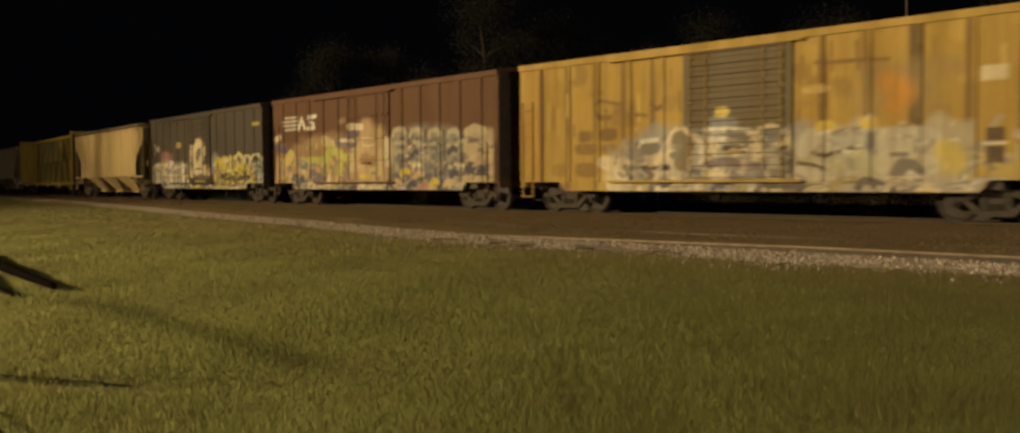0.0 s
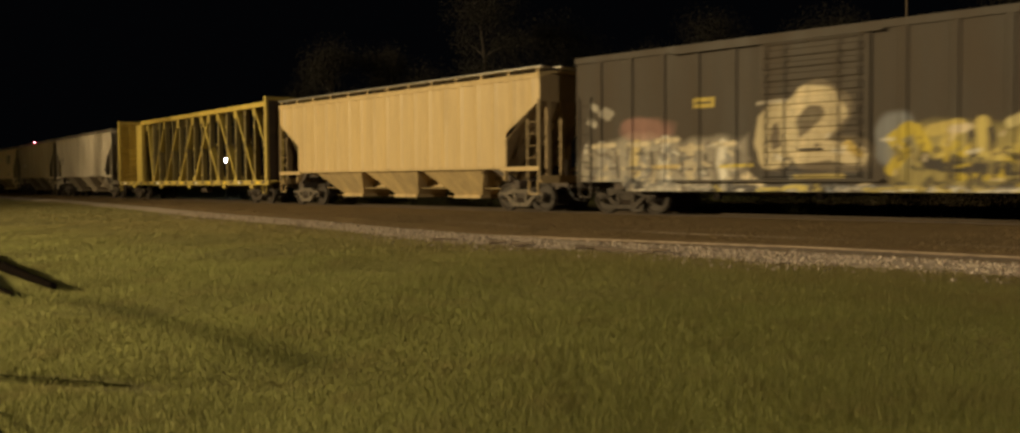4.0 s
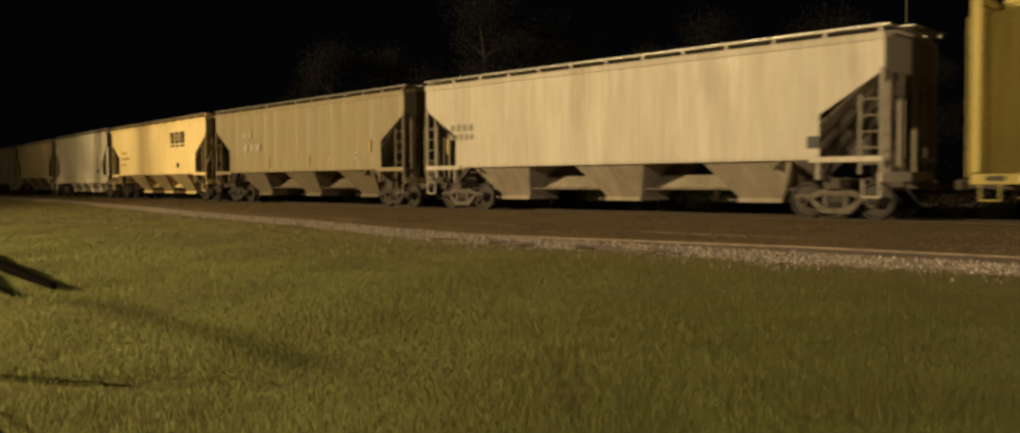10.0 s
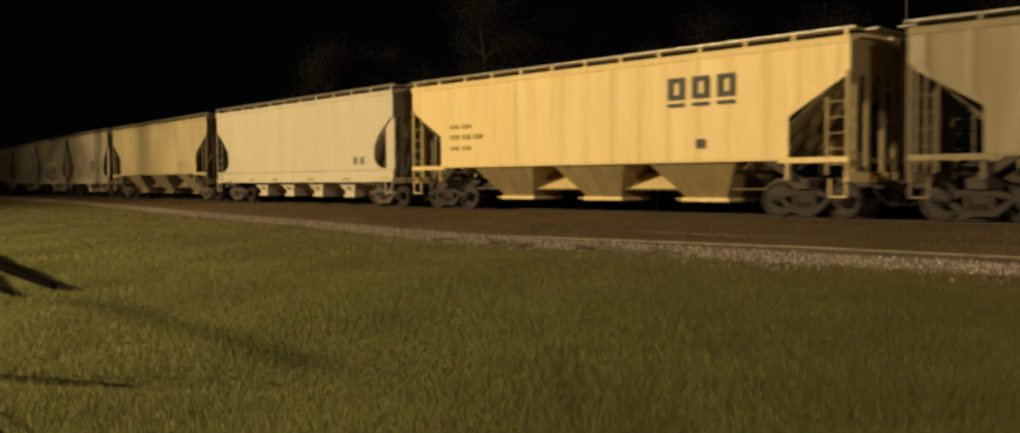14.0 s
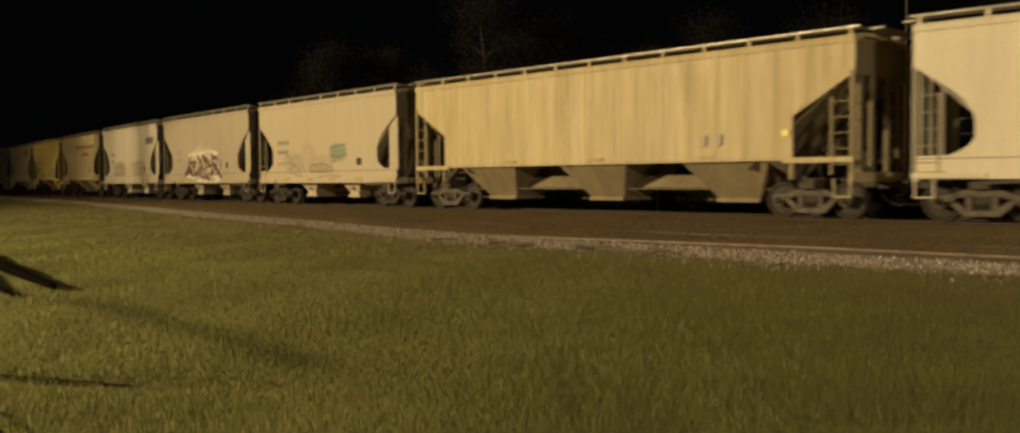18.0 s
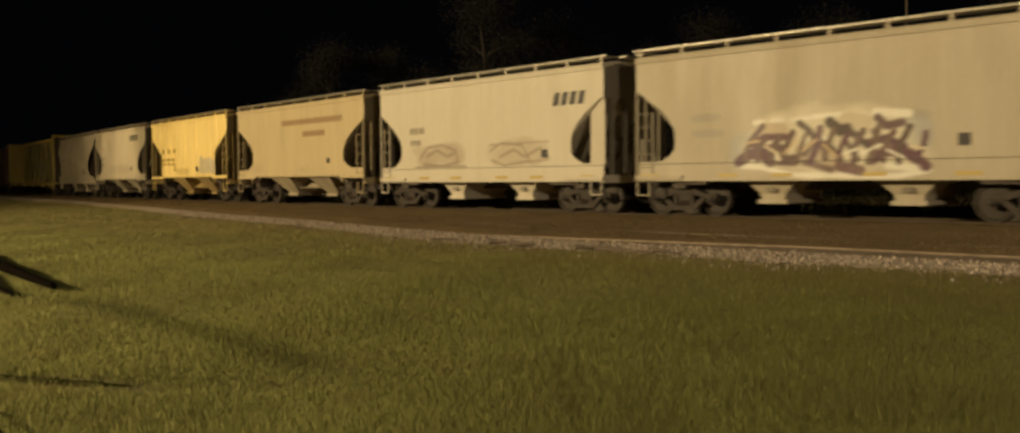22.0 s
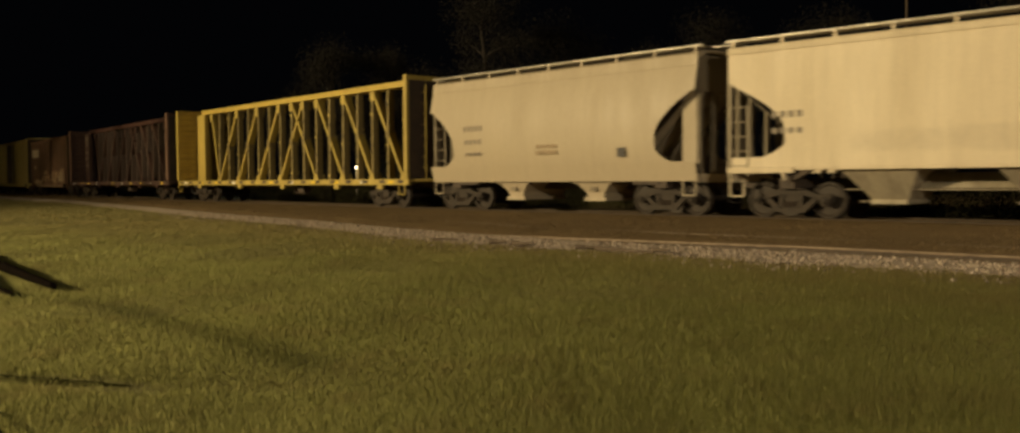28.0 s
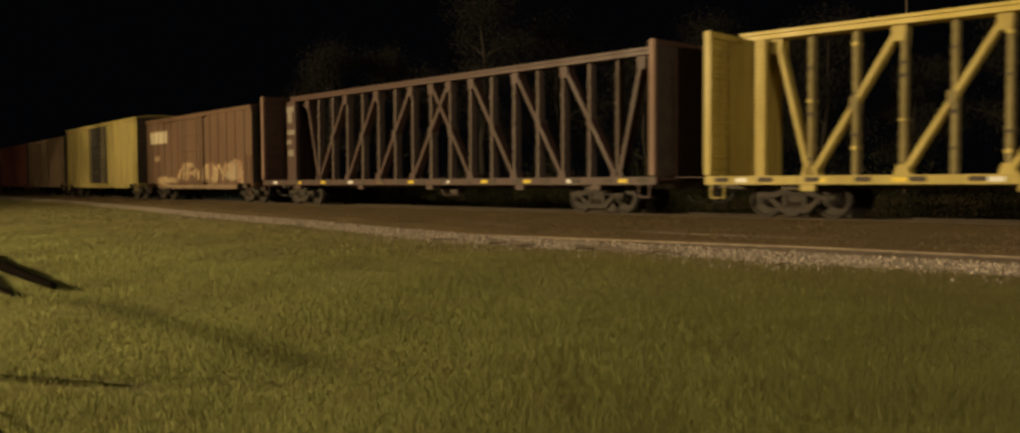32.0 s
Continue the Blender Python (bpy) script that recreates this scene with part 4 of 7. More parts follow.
    c = mixed(nt, scaled(nt, noise_tex(nt, 25, (1, 1, 1), 3), 0.5), c, (0.16, 0.12, 0.085))
    nt.links.new(c, b.inputs["Base Color"])
    b.inputs["Roughness"].default_value = 0.9
    return m


GRASS = ground_material()
DIRT = dirt_material()
STONE = stone_material()


def spread(lo, hi, fine, far):
    """Steps that grow with the distance from the middle."""
    inner = np.arange(lo, hi + fine / 2, fine)
    out, s = [hi], fine
    while out[-1] < far:
        s *= 1.35
        out.append(out[-1] + s)
    low, s = [lo], fine
    while low[-1] > -far:
        s *= 1.35
        low.append(low[-1] - s)
    return np.array(low[:0:-1] + inner.tolist() + out[1:])


gx, gy = spread(-22, 18, 0.25, 1500), spread(-14, 40, 0.25, 1500)
GX, GY = np.meshgrid(gx, gy)
GZ = ground_z(GX, GY).reshape(GX.shape)
gs, gq = line_coords(GX, GY)
worn = 0.85 * smooth(1.5, 0.1, gravel_edge(gs) - gq + 0.3 * np.sin(gs * 1.3) * np.sin(gs * 0.47 + 1)) * smooth(40, 24, gs)
ground = part("ground", Geo().grid(np.stack([GX, GY, GZ], -1)), GRASS, smooth_angle=80, colors=np.repeat(worn[:, None], 4, 1))
tagged(ground, "mown green grass field beside the railway line at night", "grass", kind="structure")


def strip(s_list, qz):
    """A sheet along the line: qz(s) gives rows of (q, z)."""
    P = []
    for s in s_list:
        row = []
        for q, z in qz(s):
            x, y = rail_point(s, q)
            row.append((float(x), float(y), z))
        P.append(row)
    return np.array(P)


def rail_q(s):
    """Near rail of the siding."""
    return float(np.interp(s, [-40, 13, 21.6, 29.6, 40], [-7.68, -7.75, -6.1, -5.2, -3.9]))


S_LIST = np.concatenate([np.arange(-40, 60, 1.0), np.arange(60, 400, 6.0)])
def bed_rows(s):
    e = float(gravel_edge(s))
    n = rail_q(s) if s < 40 else e + 1.3
    w = 0.012 * math.sin(s * 1.3)
    return [(n - 0.09, -0.145), (n + 0.06, -0.13), (n + 0.25, -0.085 + w), (n + 1.0, -0.04 + w), (n + 2.6, -0.03), (-1.2, -0.03 + w), (0.7, -0.03), (2.5, -0.03), (4.2, -0.06), (5.4, -0.32)]
bed = part("track_bed", Geo().grid(strip(S_LIST, bed_rows)), DIRT, smooth_angle=60)
tagged(bed, "brown packed dirt and cinders between the rails", "track bed", kind="structure")
shoulder = part("ballast_shoulder", Geo().grid(strip(S_LIST, lambda s: [(float(gravel_edge(s)) - 0.5, -0.36), (float(gravel_edge(s)) - 0.1, -0.235), ((rail_q(s) if s < 40 else float(gravel_edge(s)) + 1.3) - 0.3, -0.17), ((rail_q(s) if s < 40 else float(gravel_edge(s)) + 1.3) - 0.08, -0.15)])), STONE, smooth_angle=60)
tagged(shoulder, "gravel ballast shoulder along the siding", "ballast", kind="structure")


def rail(q_of, s0, s1, top, label, head=RAIL_HEAD):
    prof = [(-0.07, -0.17), (0.07, -0.17), (0.065, -0.155), (0.012, -0.14), (0.010, -0.045), (0.036, -0.035), (0.036, -0.006), (0.028, 0.0), (-0.028, 0.0), (-0.036, -0.006), (-0.036, -0.035), (-0.010, -0.045), (-0.012, -0.14), (-0.065, -0.155), (-0.07, -0.17)]
    ss = np.arange(s0, s1 + 0.1, 1.0)
    ob = new("rail")
    tagged(ob, label, "rail", "rails", kind="structure")
    P = strip(ss, lambda s: [(q_of(s) + dq, (top(s) if callable(top) else top) + dz) for dq, dz in prof])
    part("rail_web", Geo().grid(P[:, :6]), RAIL_STEEL, ob)
    part("rail_web", Geo().grid(P[:, 10:]), RAIL_STEEL, ob)
    part("rail_head", Geo().grid(P[:, 5:11]), head, ob, "worn rail head")
    return ob


rail(rail_q, -40, 17, lambda s: -0.05 - 0.10 * min(1.0, max(0.0, (s - 6.0) / 9.0)), "rusty steel rail of the siding with a worn head")
rail(lambda s: rail_q(s) + 1.5, -40, 17, lambda s: -0.031 + 0.012 * math.sin(1.1 * s) * math.sin(0.37 * s), "rusty steel rail sunk in brown dirt")
for dq in (-0.755, 0.755):
    rail(lambda s, dq=dq: HALF + dq, -40, 300, 0.0, "steel rail of the main track under the train", RAIL_STEEL)


def lamp_post(lamp, back, label):
    ob = new("street_lamp")
    tagged(ob, label, "street lamp", "street lamps")
    x, y = lamp.x + back[0], lamp.y + back[1]
    zb = float(ground_z([x], [y])[0])
    part("pole", Geo().rod((x, y, zb - 0.2), (x, y, lamp.z + 0.7), 0.17, 14, 0.12), WOOD, ob, smooth_angle=50)
    part("arm", Geo().rod((x, y, lamp.z + 0.1), (lamp.x, lamp.y, lamp.z + 0.55), 0.035, 8), GRATING, ob)
    g = Geo()
    n = 12
    for r, z in ((0.06, 0.62), (0.30, 0.50), (0.34, 0.38)):
        g.v += [(lamp.x + r * math.cos(2 * math.pi * i / n), lamp.y + r * math.sin(2 * math.pi * i / n), lamp.z + z) for i in range(n)]
    g.f = [(j * n + i, j * n + (i + 1) % n, (j + 1) * n + (i + 1) % n, (j + 1) * n + i) for j in range(2) for i in range(n)]
    part("shade", g, GRATING, ob)


lamp_post(LAMP, (-1.6, -0.9), "wooden pole with a sodium street lamp on a bracket arm")
# The second pole is added, out of view, to carry the fill lamp.
lamp_post(LAMP_FILL, (0.8, -1.4), "wooden pole added behind the camera to carry the fill lamp")

# ---------------------------------------------------------------- grass blades
def in_view(x, y, margin=1.03):
    return np.abs(x) < y * 0.5556 * margin + 0.15


def blade_material():
    m, nt, b = nodes_of("grass_blades")
    gi = nt.nodes.new("ShaderNodeNewGeometry")
    c = mixed(nt, gi.outputs["Random Per Island"], (0.335, 0.348, 0.120), (0.415, 0.410, 0.170))
    patch = ramp(nt, noise_tex(nt, 0.55, (1, 1, 0), 5, 0.6), 0.35, 0.68)
    c = mixed(nt, scaled(nt, patch, 0.4), c, (0.20, 0.185, 0.066))
    brown = ramp(nt, noise_tex(nt, 1.3, (1, 1, 0), 6, 0.7), 0.52, 0.72)
    c = mixed(nt, scaled(nt, brown, 0.5), c, (0.33, 0.255, 0.125))
    # drier and browner towards the ballast
    dot = nt.nodes.new("ShaderNodeVectorMath")
    dot.operation = "DOT_PRODUCT"
    nt.links.new(coords(nt), dot.inputs[0])
    dot.inputs[1].default_value = (math.cos(TH), math.sin(TH), 0)
    add = nt.nodes.new("ShaderNodeMath")
    add.operation = "MULTIPLY_ADD"
    nt.links.new(noise_tex(nt, 0.8, (1, 1, 0), 4, 0.6), add.inputs[0])
    add.inputs[1].default_value = 5.0
    nt.links.new(dot.outputs["Value"], add.inputs[2])
    dry = ramp(nt, add.outputs[0], FOOT - 13.0 + 2.5, FOOT - 8.8 + 2.5)
    c = mixed(nt, scaled(nt, dry, 0.55), c, (0.36, 0.285, 0.145))
    # the same shadow streak, painted into the blade colour
    c = mixed(nt, scaled(nt, stripe(nt, *SHADOW_STREAK), 0.40), c, (0.085, 0.095, 0.026))
    nt.links.new(c, b.inputs["Base Color"])
    b.inputs["Roughness"].default_value = 0.7
    b.inputs["Specular IOR Level"].default_value = 0.25
    tr = nt.nodes.new("ShaderNodeBsdfTranslucent")
    nt.links.new(c, tr.inputs[0])
    mx = nt.nodes.new("ShaderNodeMixShader")
    mx.inputs[0].default_value = 0.82
    nt.links.new(b.outputs[0], mx.inputs[1])
    nt.links.new(tr.outputs[0], mx.inputs[2])
    nt.links.new(mx.outputs[0], nt.nodes["Material Output"].inputs[0])
    return m


THINNED_STRIPS = (((-4.35, 7.05), (-2.8, 6.67), 0.20, 0.86),)


def grass_field():
    rng = np.random.default_rng(7)
    V, quads, tris = [], [], []
    # the last row is a thinner carpet on all sides of the view
    for d0, d1, density, h0, h1, wide in ((3.0, 6.5, 10500, 0.055, 0.088, 0.0024), (6.5, 10.0, 7000, 0.052, 0.080, 0.0031), (10.0, 16.0, 4200, 0.048, 0.072, 0.0048), (16.0, 30.0, 1000, 0.045, 0.070, 0.0095), (30.0, 60.0, 110, 0.045, 0.070, 0.032), (-14.0, 22.0, 90, 0.06, 0.10, 0.016)):
        half_width = 20.0 if d0 < 0 else d1 * 0.58
        area = 2 * half_width * (d1 - d0)
        n = int(area * density)
        x = rng.uniform(-half_width, half_width, n)
        y = rng.uniform(d0, d1, n)
        keep = in_view(x, y) if d0 > 0 else ~(in_view(x, y) & (y > 3.0)) & (rng.uniform(0, 1, n) < 2.2 - np.hypot(x, y - 4) / 9.0)
        # tufts: denser and thinner patches
        clump = np.sin(x * 5.1 + 1.3 * np.sin(y * 2.7)) * np.sin(y * 4.3 + 1.1 * np.sin(x * 3.1)) + 0.6 * np.sin(x * 13 + y * 7) * np.sin(y * 11 - x * 5)
        keep &= rng.uniform(0, 1, n) < 0.80 + 0.10 * clump
        x, y = x[keep], y[keep]
        s, q = line_coords(x, y)
        e = gravel_edge(s)
        fringe = q - e + rng.normal(0, 0.17, len(q)) + 0.26 * np.sin(s * 1.9) * np.sin(s * 0.7 + 1) + 0.17 * np.sin(s * 4.3 + 1)
        ok = fringe < 0.12
        for (ax, ay), (bx, by), reach, drop in THINNED_STRIPS:
            l2 = (bx - ax) ** 2 + (by - ay) ** 2
            t = np.clip(((x - ax) * (bx - ax) + (y - ay) * (by - ay)) / l2, 0, 1)
            d = np.hypot(x - ax - t * (bx - ax), y - ay - t * (by - ay))
            ok &= rng.uniform(0, 1, len(x)) > drop * np.exp(-(d / reach) ** 4)
        bare = np.clip((0.25 - fringe) / 1.3, 0.0, 1.0)
        ok &= (rng.uniform(0, 1, len(x)) < 0.30 + 0.70 * bare) | (s > 30)
        x, y, q, e = x[ok], y[ok], q[ok], e[ok]
        z = ground_z(x, y) - 0.02
        n = len(x)
        a = rng.uniform(0, 2 * math.pi, n)
        tall = rng.uniform(h0, h1, n) * (0.85 + 0.22 * np.sin(x * 1.1 + 0.4) * np.cos(y * 0.9)) * np.where(rng.uniform(0, 1, n) < 0.09, 1.75, 1.0)
        lean = rng.uniform(0.1, 0.85, n) * tall
        la = rng.uniform(0, 2 * math.pi, n)
        w = wide * rng.uniform(0.7, 1.4, n)
        dx, dy = np.cos(a) * w, np.sin(a) * w
        p0 = np.stack([x - dx, y - dy, z], 1)
        p1 = np.stack([x + dx, y + dy, z], 1)
        mx, my = x + np.cos(la) * lean * 0.35, y + np.sin(la) * lean * 0.35
        p2 = np.stack([mx + dx * 0.7, my + dy * 0.7, z + tall * 0.6], 1)
        p3 = np.stack([mx - dx * 0.7, my - dy * 0.7, z + tall * 0.6], 1)
        p4 = np.stack([x + np.cos(la) * lean, y + np.sin(la) * lean, z + tall * 0.98], 1)
        base = sum(len(v) for v in V)
        if d0 < 10:
            V.append(np.stack([p0, p1, p2, p3, p4], 1).reshape(-1, 3))
            i = base + 5 * np.arange(n)
            quads.append(np.stack([i, i + 1, i + 2, i + 3], 1))
            tris.append(np.stack([i + 3, i + 2, i + 4], 1))
        else:
            V.append(np.stack([p0, p1, p4], 1).reshape(-1, 3))
            i = base + 3 * np.arange(n)
            tris.append(np.stack([i, i + 1, i + 2], 1))
    verts = np.concatenate(V)
    me = bpy.data.meshes.new("grass")
    quads, tris = np.concatenate(quads), np.concatenate(tris)
    me.vertices.add(len(verts))
    me.vertices.foreach_set("co", verts.astype(np.float32).ravel())
    loops = np.concatenate([quads.ravel(), tris.ravel()]).astype(np.int32)
    me.loops.add(len(loops))
    me.loops.foreach_set("vertex_index", loops)
    nq, nt_ = len(quads), len(tris)
    me.polygons.add(nq + nt_)
    starts = np.concatenate([np.arange(nq) * 4, nq * 4 + np.arange(nt_) * 3]).astype(np.int32)
    me.polygons.foreach_set("loop_start", starts)
    me.update(calc_edges=True)
    me.validate()
    me.materials.append(blade_material())
    ob = new("grass", me)
    tagged(ob, "short green grass with pale seed tips, lit by a sodium lamp", "grass", kind="stuff")
    return ob


grass_field()


# ---------------------------------------------------------------- ballast stones
def stone_meshes():
    out = []
    for k in range(8):
        rng = random.Random(40 + k)
        pts = []
        for z, r, n in ((-0.55, 0.6, 4), (0.05, 1.0, 5), (0.6, 0.55, 4)):
            ring = []
            for i in range(n):
                t = 2 * math.pi * (i + rng.uniform(-0.25, 0.25)) / n
                rr = r * rng.uniform(0.75, 1.15)
                ring.append((rr * math.cos(t), rr * math.sin(t) * rng.uniform(0.6, 0.9), z * rng.uniform(0.6, 0.9)))
            pts += ring
        bm = bmesh.new()
        for p in pts:
            bm.verts.new(p)
        bmesh.ops.convex_hull(bm, input=bm.verts)
        bm.verts.ensure_lookup_table()
        bm.verts.index_update()
        used = [v for v in bm.verts if v.link_faces]
        idx = {v: i for i, v in enumerate(used)}
        out.append((np.array([v.co[:] for v in used]), [tuple(idx[v] for v in f.verts) for f in bm.faces]))
        bm.free()
    return out


def ballast_stones():
    """Loose crushed stone along the siding; the nearest are pieces of their own."""
    shapes = stone_meshes()
    rng = random.Random(11)
    meshes = []
    for v, f in shapes:
        g = Geo().add((v * 0.035).tolist(), f)
        meshes.append(mesh_of("stone", g, STONE))
    g = Geo()
    for i in range(7600):
        s = rng.uniform(1.5, 16) if i < 5600 else rng.uniform(16, 34)
        e, n = float(gravel_edge(s)), rail_q(s)
        q = e - 0.12 + (n - 0.12 - (e - 0.12)) * rng.random() ** 0.6
        if rng.random() < 0.13:
            q = e - 1.1 * rng.random() ** 2.2
        x, y = rail_point(s, q)
        f = (q - e) / (n - 0.1 - e)
        z = -0.225 + 0.07 * min(1, max(0, f)) + rng.uniform(-0.005, 0.02)
        size = rng.uniform(0.35, 1.05)
        if math.sin(s * 2.3 + 2 * math.sin(q * 5)) + math.sin(s * 0.9 + 1.7) < -0.9 and rng.random() < 0.75:
            continue
        m = pose(float(x), float(y), z, rng.uniform(0, 360), rng.uniform(0, 360), rng.uniform(0, 360))
        k = rng.randrange(8)
        if 2.5 < s < 9 and i % 7 == 0:
            ob = new("stone", meshes[k])
            ob.parent = shoulder
            ob.matrix_basis = m @ Matrix.Scale(size * 1.25, 4)
            continue
        v, fc = shapes[k]
        rot = np.array(m.to_3x3())
        g.add(((v * 0.035 * size) @ rot.T + np.array(m.translation)).tolist(), fc)
    ob = part("loose_stone", g, STONE, shoulder)
    tagged(ob, kind="stuff")


ballast_stones()


def cinders():
    """Clods and cinders over the packed bed."""
    shapes = stone_meshes()
    rng = random.Random(19)
    g = Geo()
    for i in range(7000):
        s = rng.uniform(0, 22) if i < 4500 else rng.uniform(22, 60)
        n = rail_q(s) if s < 40 else float(gravel_edge(s)) + 1.3
        q = rng.uniform(n + 0.2, -0.4)
        x, y = rail_point(s, q)
        r = 0.012 + 0.022 * rng.random() ** 2
        v, fc = shapes[rng.randrange(8)]
        m = pose(float(x), float(y), -0.032 + r * 0.15, rng.uniform(-25, 25), rng.uniform(-25, 25), rng.uniform(0, 360))
        g.add(((v * r * np.array([1.5, 1.2, 0.7])) @ np.array(m.to_3x3()).T + np.array(m.translation)).tolist(), fc)
    ob = part("cinder", g, DIRT, bed)
    tagged(ob, kind="stuff")


cinders()


# ---------------------------------------------------------------- sticks and scraps on the ballast edge
def stick(s, q, turn, length, r):
    g = Geo()
    rng = random.Random(int(s * 10))
    p = Vector((-length / 2, 0, 0))
    for i in range(4):
        n = p + Vector((length / 4, rng.uniform(-0.05, 0.05), rng.uniform(-0.012, 0.02)))
        g.rod(p, n, r * (1 - 0.15 * i), 7, r * (0.85 - 0.15 * i))
        p = n
    x, y = rail_point(s, q)
    ob = part("branch", g, WOOD, None, smooth_angle=60, m=pose(float(x), float(y), -0.165, 0, 0, turn))
    tagged(ob, "dark broken branch lying on the ballast edge", "branch", "broken branches")


for row in ((8.6, -9.0, -38, 1.1, 0.05), (9.3, -8.9, -20, 0.7, 0.04), (10.9, -8.95, -42, 0.5, 0.05), (11.6, -8.95, -40, 0.35, 0.05), (13.0, -9.0, -30, 0.6, 0.03), (8.0, -8.8, -70, 0.6, 0.035)):
    stick(*row)


def log(a, b, r0, r1, label):
    g = Geo()
    a, b = Vector(a), Vector(b)
    rng = random.Random(3)
    n, m = 10, 12
    up = Vector((0, 0, 1))
    side = (b - a).cross(up).normalized()
    for i in range(n + 1):
        c = a.lerp(b, i / n) + side * rng.uniform(-0.012, 0.012)
        r = r0 + (r1 - r0) * i / n
        for k in range(m):
            t = 2 * math.pi * k / m
            g.v.append(tuple(c + (side * math.cos(t) + up * math.sin(t)) * r * rng.uniform(0.92, 1.08)))
    g.f = [(i * m + k, i * m + (k + 1) % m, (i + 1) * m + (k + 1) % m, (i + 1) * m + k) for i in range(n) for k in range(m)] + [tuple(range(m)), tuple(range(n * m, n * m + m))]
    ob = part("log", g, NEAR_BLACK, None, smooth_angle=50)
    tagged(ob, label, "log", "dark logs in the grass")


# Two near-black tapered bars lie in the grass at the left.
log((-10.9, 18.3, -0.34), (-6.25, 12.5, -0.385), 0.12, 0.05, "long near-black tapered bar lying in the grass")
log((-9.0, 14.8, -0.36), (-6.45, 11.85, -0.42), 0.10, 0.03, "short near-black bar half hidden in the grass")


def rut(a, b, wide, label):
    """A dark strip with ragged edges, laid just above the ground."""
    rng = random.Random(8)
    a, b = Vector(a), Vector(b)
    side = Vector((b.y - a.y, a.x - b.x)).normalized()
    P = []
    for i in range(25):
        t = i / 24
        c = a.lerp(b, t)
        w = wide * (0.2 + 0.8 * math.sin(math.pi * (0.3 + 0.7 * t))) * rng.uniform(0.6, 1.2)
        row = []
        for k in (-1, -0.5, 0, 0.5, 1):
            p = c + side * (w * k)
            row.append((p.x, p.y, float(ground_z([p.x], [p.y])[0]) + 0.022 - 0.022 * abs(k)))
        P.append(row)
    ob = part("rut", Geo().grid(np.array(P)), STRIP_DARK, None, smooth_angle=60)
    tagged(ob, label, "rut", kind="structure")


STRIP_DARK = rusty("dark_strip", (0.032, 0.032, 0.011), (0.055, 0.05, 0.018), 1.0, 0.0, 9.0)
STRIP_DARK.node_tree.nodes["Principled BSDF"].inputs["Specular IOR Level"].default_value = 0.0
rut((-4.35, 7.07), (-2.8, 6.70), 0.14, "narrow dark strip across the grass")


def cable():
    g = Geo()
    pts = [(-3.97, 6.4, -0.45), (-3.54, 5.95, -0.39), (-3.18, 5.54, -0.38), (-3.05, 5.37, -0.375), (-2.84, 5.07, -0.38), (-2.57, 4.7, -0.42)]
    for a, b in zip(pts, pts[1:]):
        g.rod(a, b, 0.006, 8)
    ob = part("cable", g, NEAR_BLACK, None, smooth_angle=60)
    tagged(ob, "thin black cable lying in the grass", "cable")


cable()


# ---------------------------------------------------------------- things behind the train
def diamond_sign():
    ob = new("railway_sign")
    x, y = 5.25, 32.6
    tagged(ob, "grey diamond-shaped sign on a thin steel post", "sign")
    z = float(ground_z([x], [y])[0])
    g = Geo().box(x - 0.025, x + 0.025, y - 0.02, y + 0.02, z, 2.2)
    part("post", g, GRATING, ob)
    g = Geo().prism_y([(x - 0.33, 1.93), (x, 1.45), (x + 0.33, 1.93), (x, 2.41)], y - 0.045, y - 0.03)
    part("plate", g, STEEL_DARK, ob, "weathered grey sign plate")


diamond_sign()


def utility_pole(x, y, top):
    ob = new("utility_pole")
    tagged(ob, "tall wooden utility pole with a crossarm behind the track", "utility pole")
    z = float(ground_z([x], [y])[0])
    part("pole", Geo().rod((x, y, z), (x, y, top), 0.11, 12, 0.06), WOOD, ob, smooth_angle=50)
    g = Geo().bar((x - 1.1, y, top - 0.6), (x + 1.1, y, top - 0.6), 0.1, 0.12)
    part("crossarm", g, WOOD, ob)
    for dx in (-1.0, -0.45, 0.45, 1.0):
        part("insulator", Geo().rod((x + dx, y, top - 0.54), (x + dx, y, top - 0.40), 0.04, 8), GRATING, ob)


utility_pole(23.7, 55.1, 13.2)

WHITE_GLOW = plain("cool_lamp_glass", (0.9, 0.92, 1.0), 0.3, 0, 60.0, (0.85, 0.9, 1.0))
WARM_GLOW = plain("warm_lamp_glass", (1.0, 0.85, 0.6), 0.3, 0, 8.0, (1.0, 0.8, 0.5))
RED_GLOW = plain("red_lamp_glass", (0.9, 0.1, 0.1), 0.3, 0, 90.0, (1.0, 0.16, 0.24))


def far_light(x, y, z, r, glow, label, category):
    ob = new("yard_light")
    tagged(ob, label, category)
    zb = float(ground_z([x], [y])[0])
    part("pole", Geo().rod((x, y, zb), (x, y, z - r), 0.06, 8), GRATING, ob)
    g = Geo()
    for i in range(6):
        for j in range(10):
            a0, a1 = math.pi * i / 6, math.pi * (i + 1) / 6
            b0, b1 = 2 * math.pi * j / 10, 2 * math.pi * (j + 1) / 10
            g.add([(x + r * math.sin(a) * math.cos(b), y + r * math.sin(a) * math.sin(b), z + r * math.cos(a)) for a, b in ((a0, b0), (a1, b0), (a1, b1), (a0, b1))], [(0, 1, 2, 3)])
    part("globe", g, glow, ob)


far_light(-32.05, 84.1, 5.09, 0.22, WHITE_GLOW, "bright cool-white yard light on a thin pole far off", "yard light")
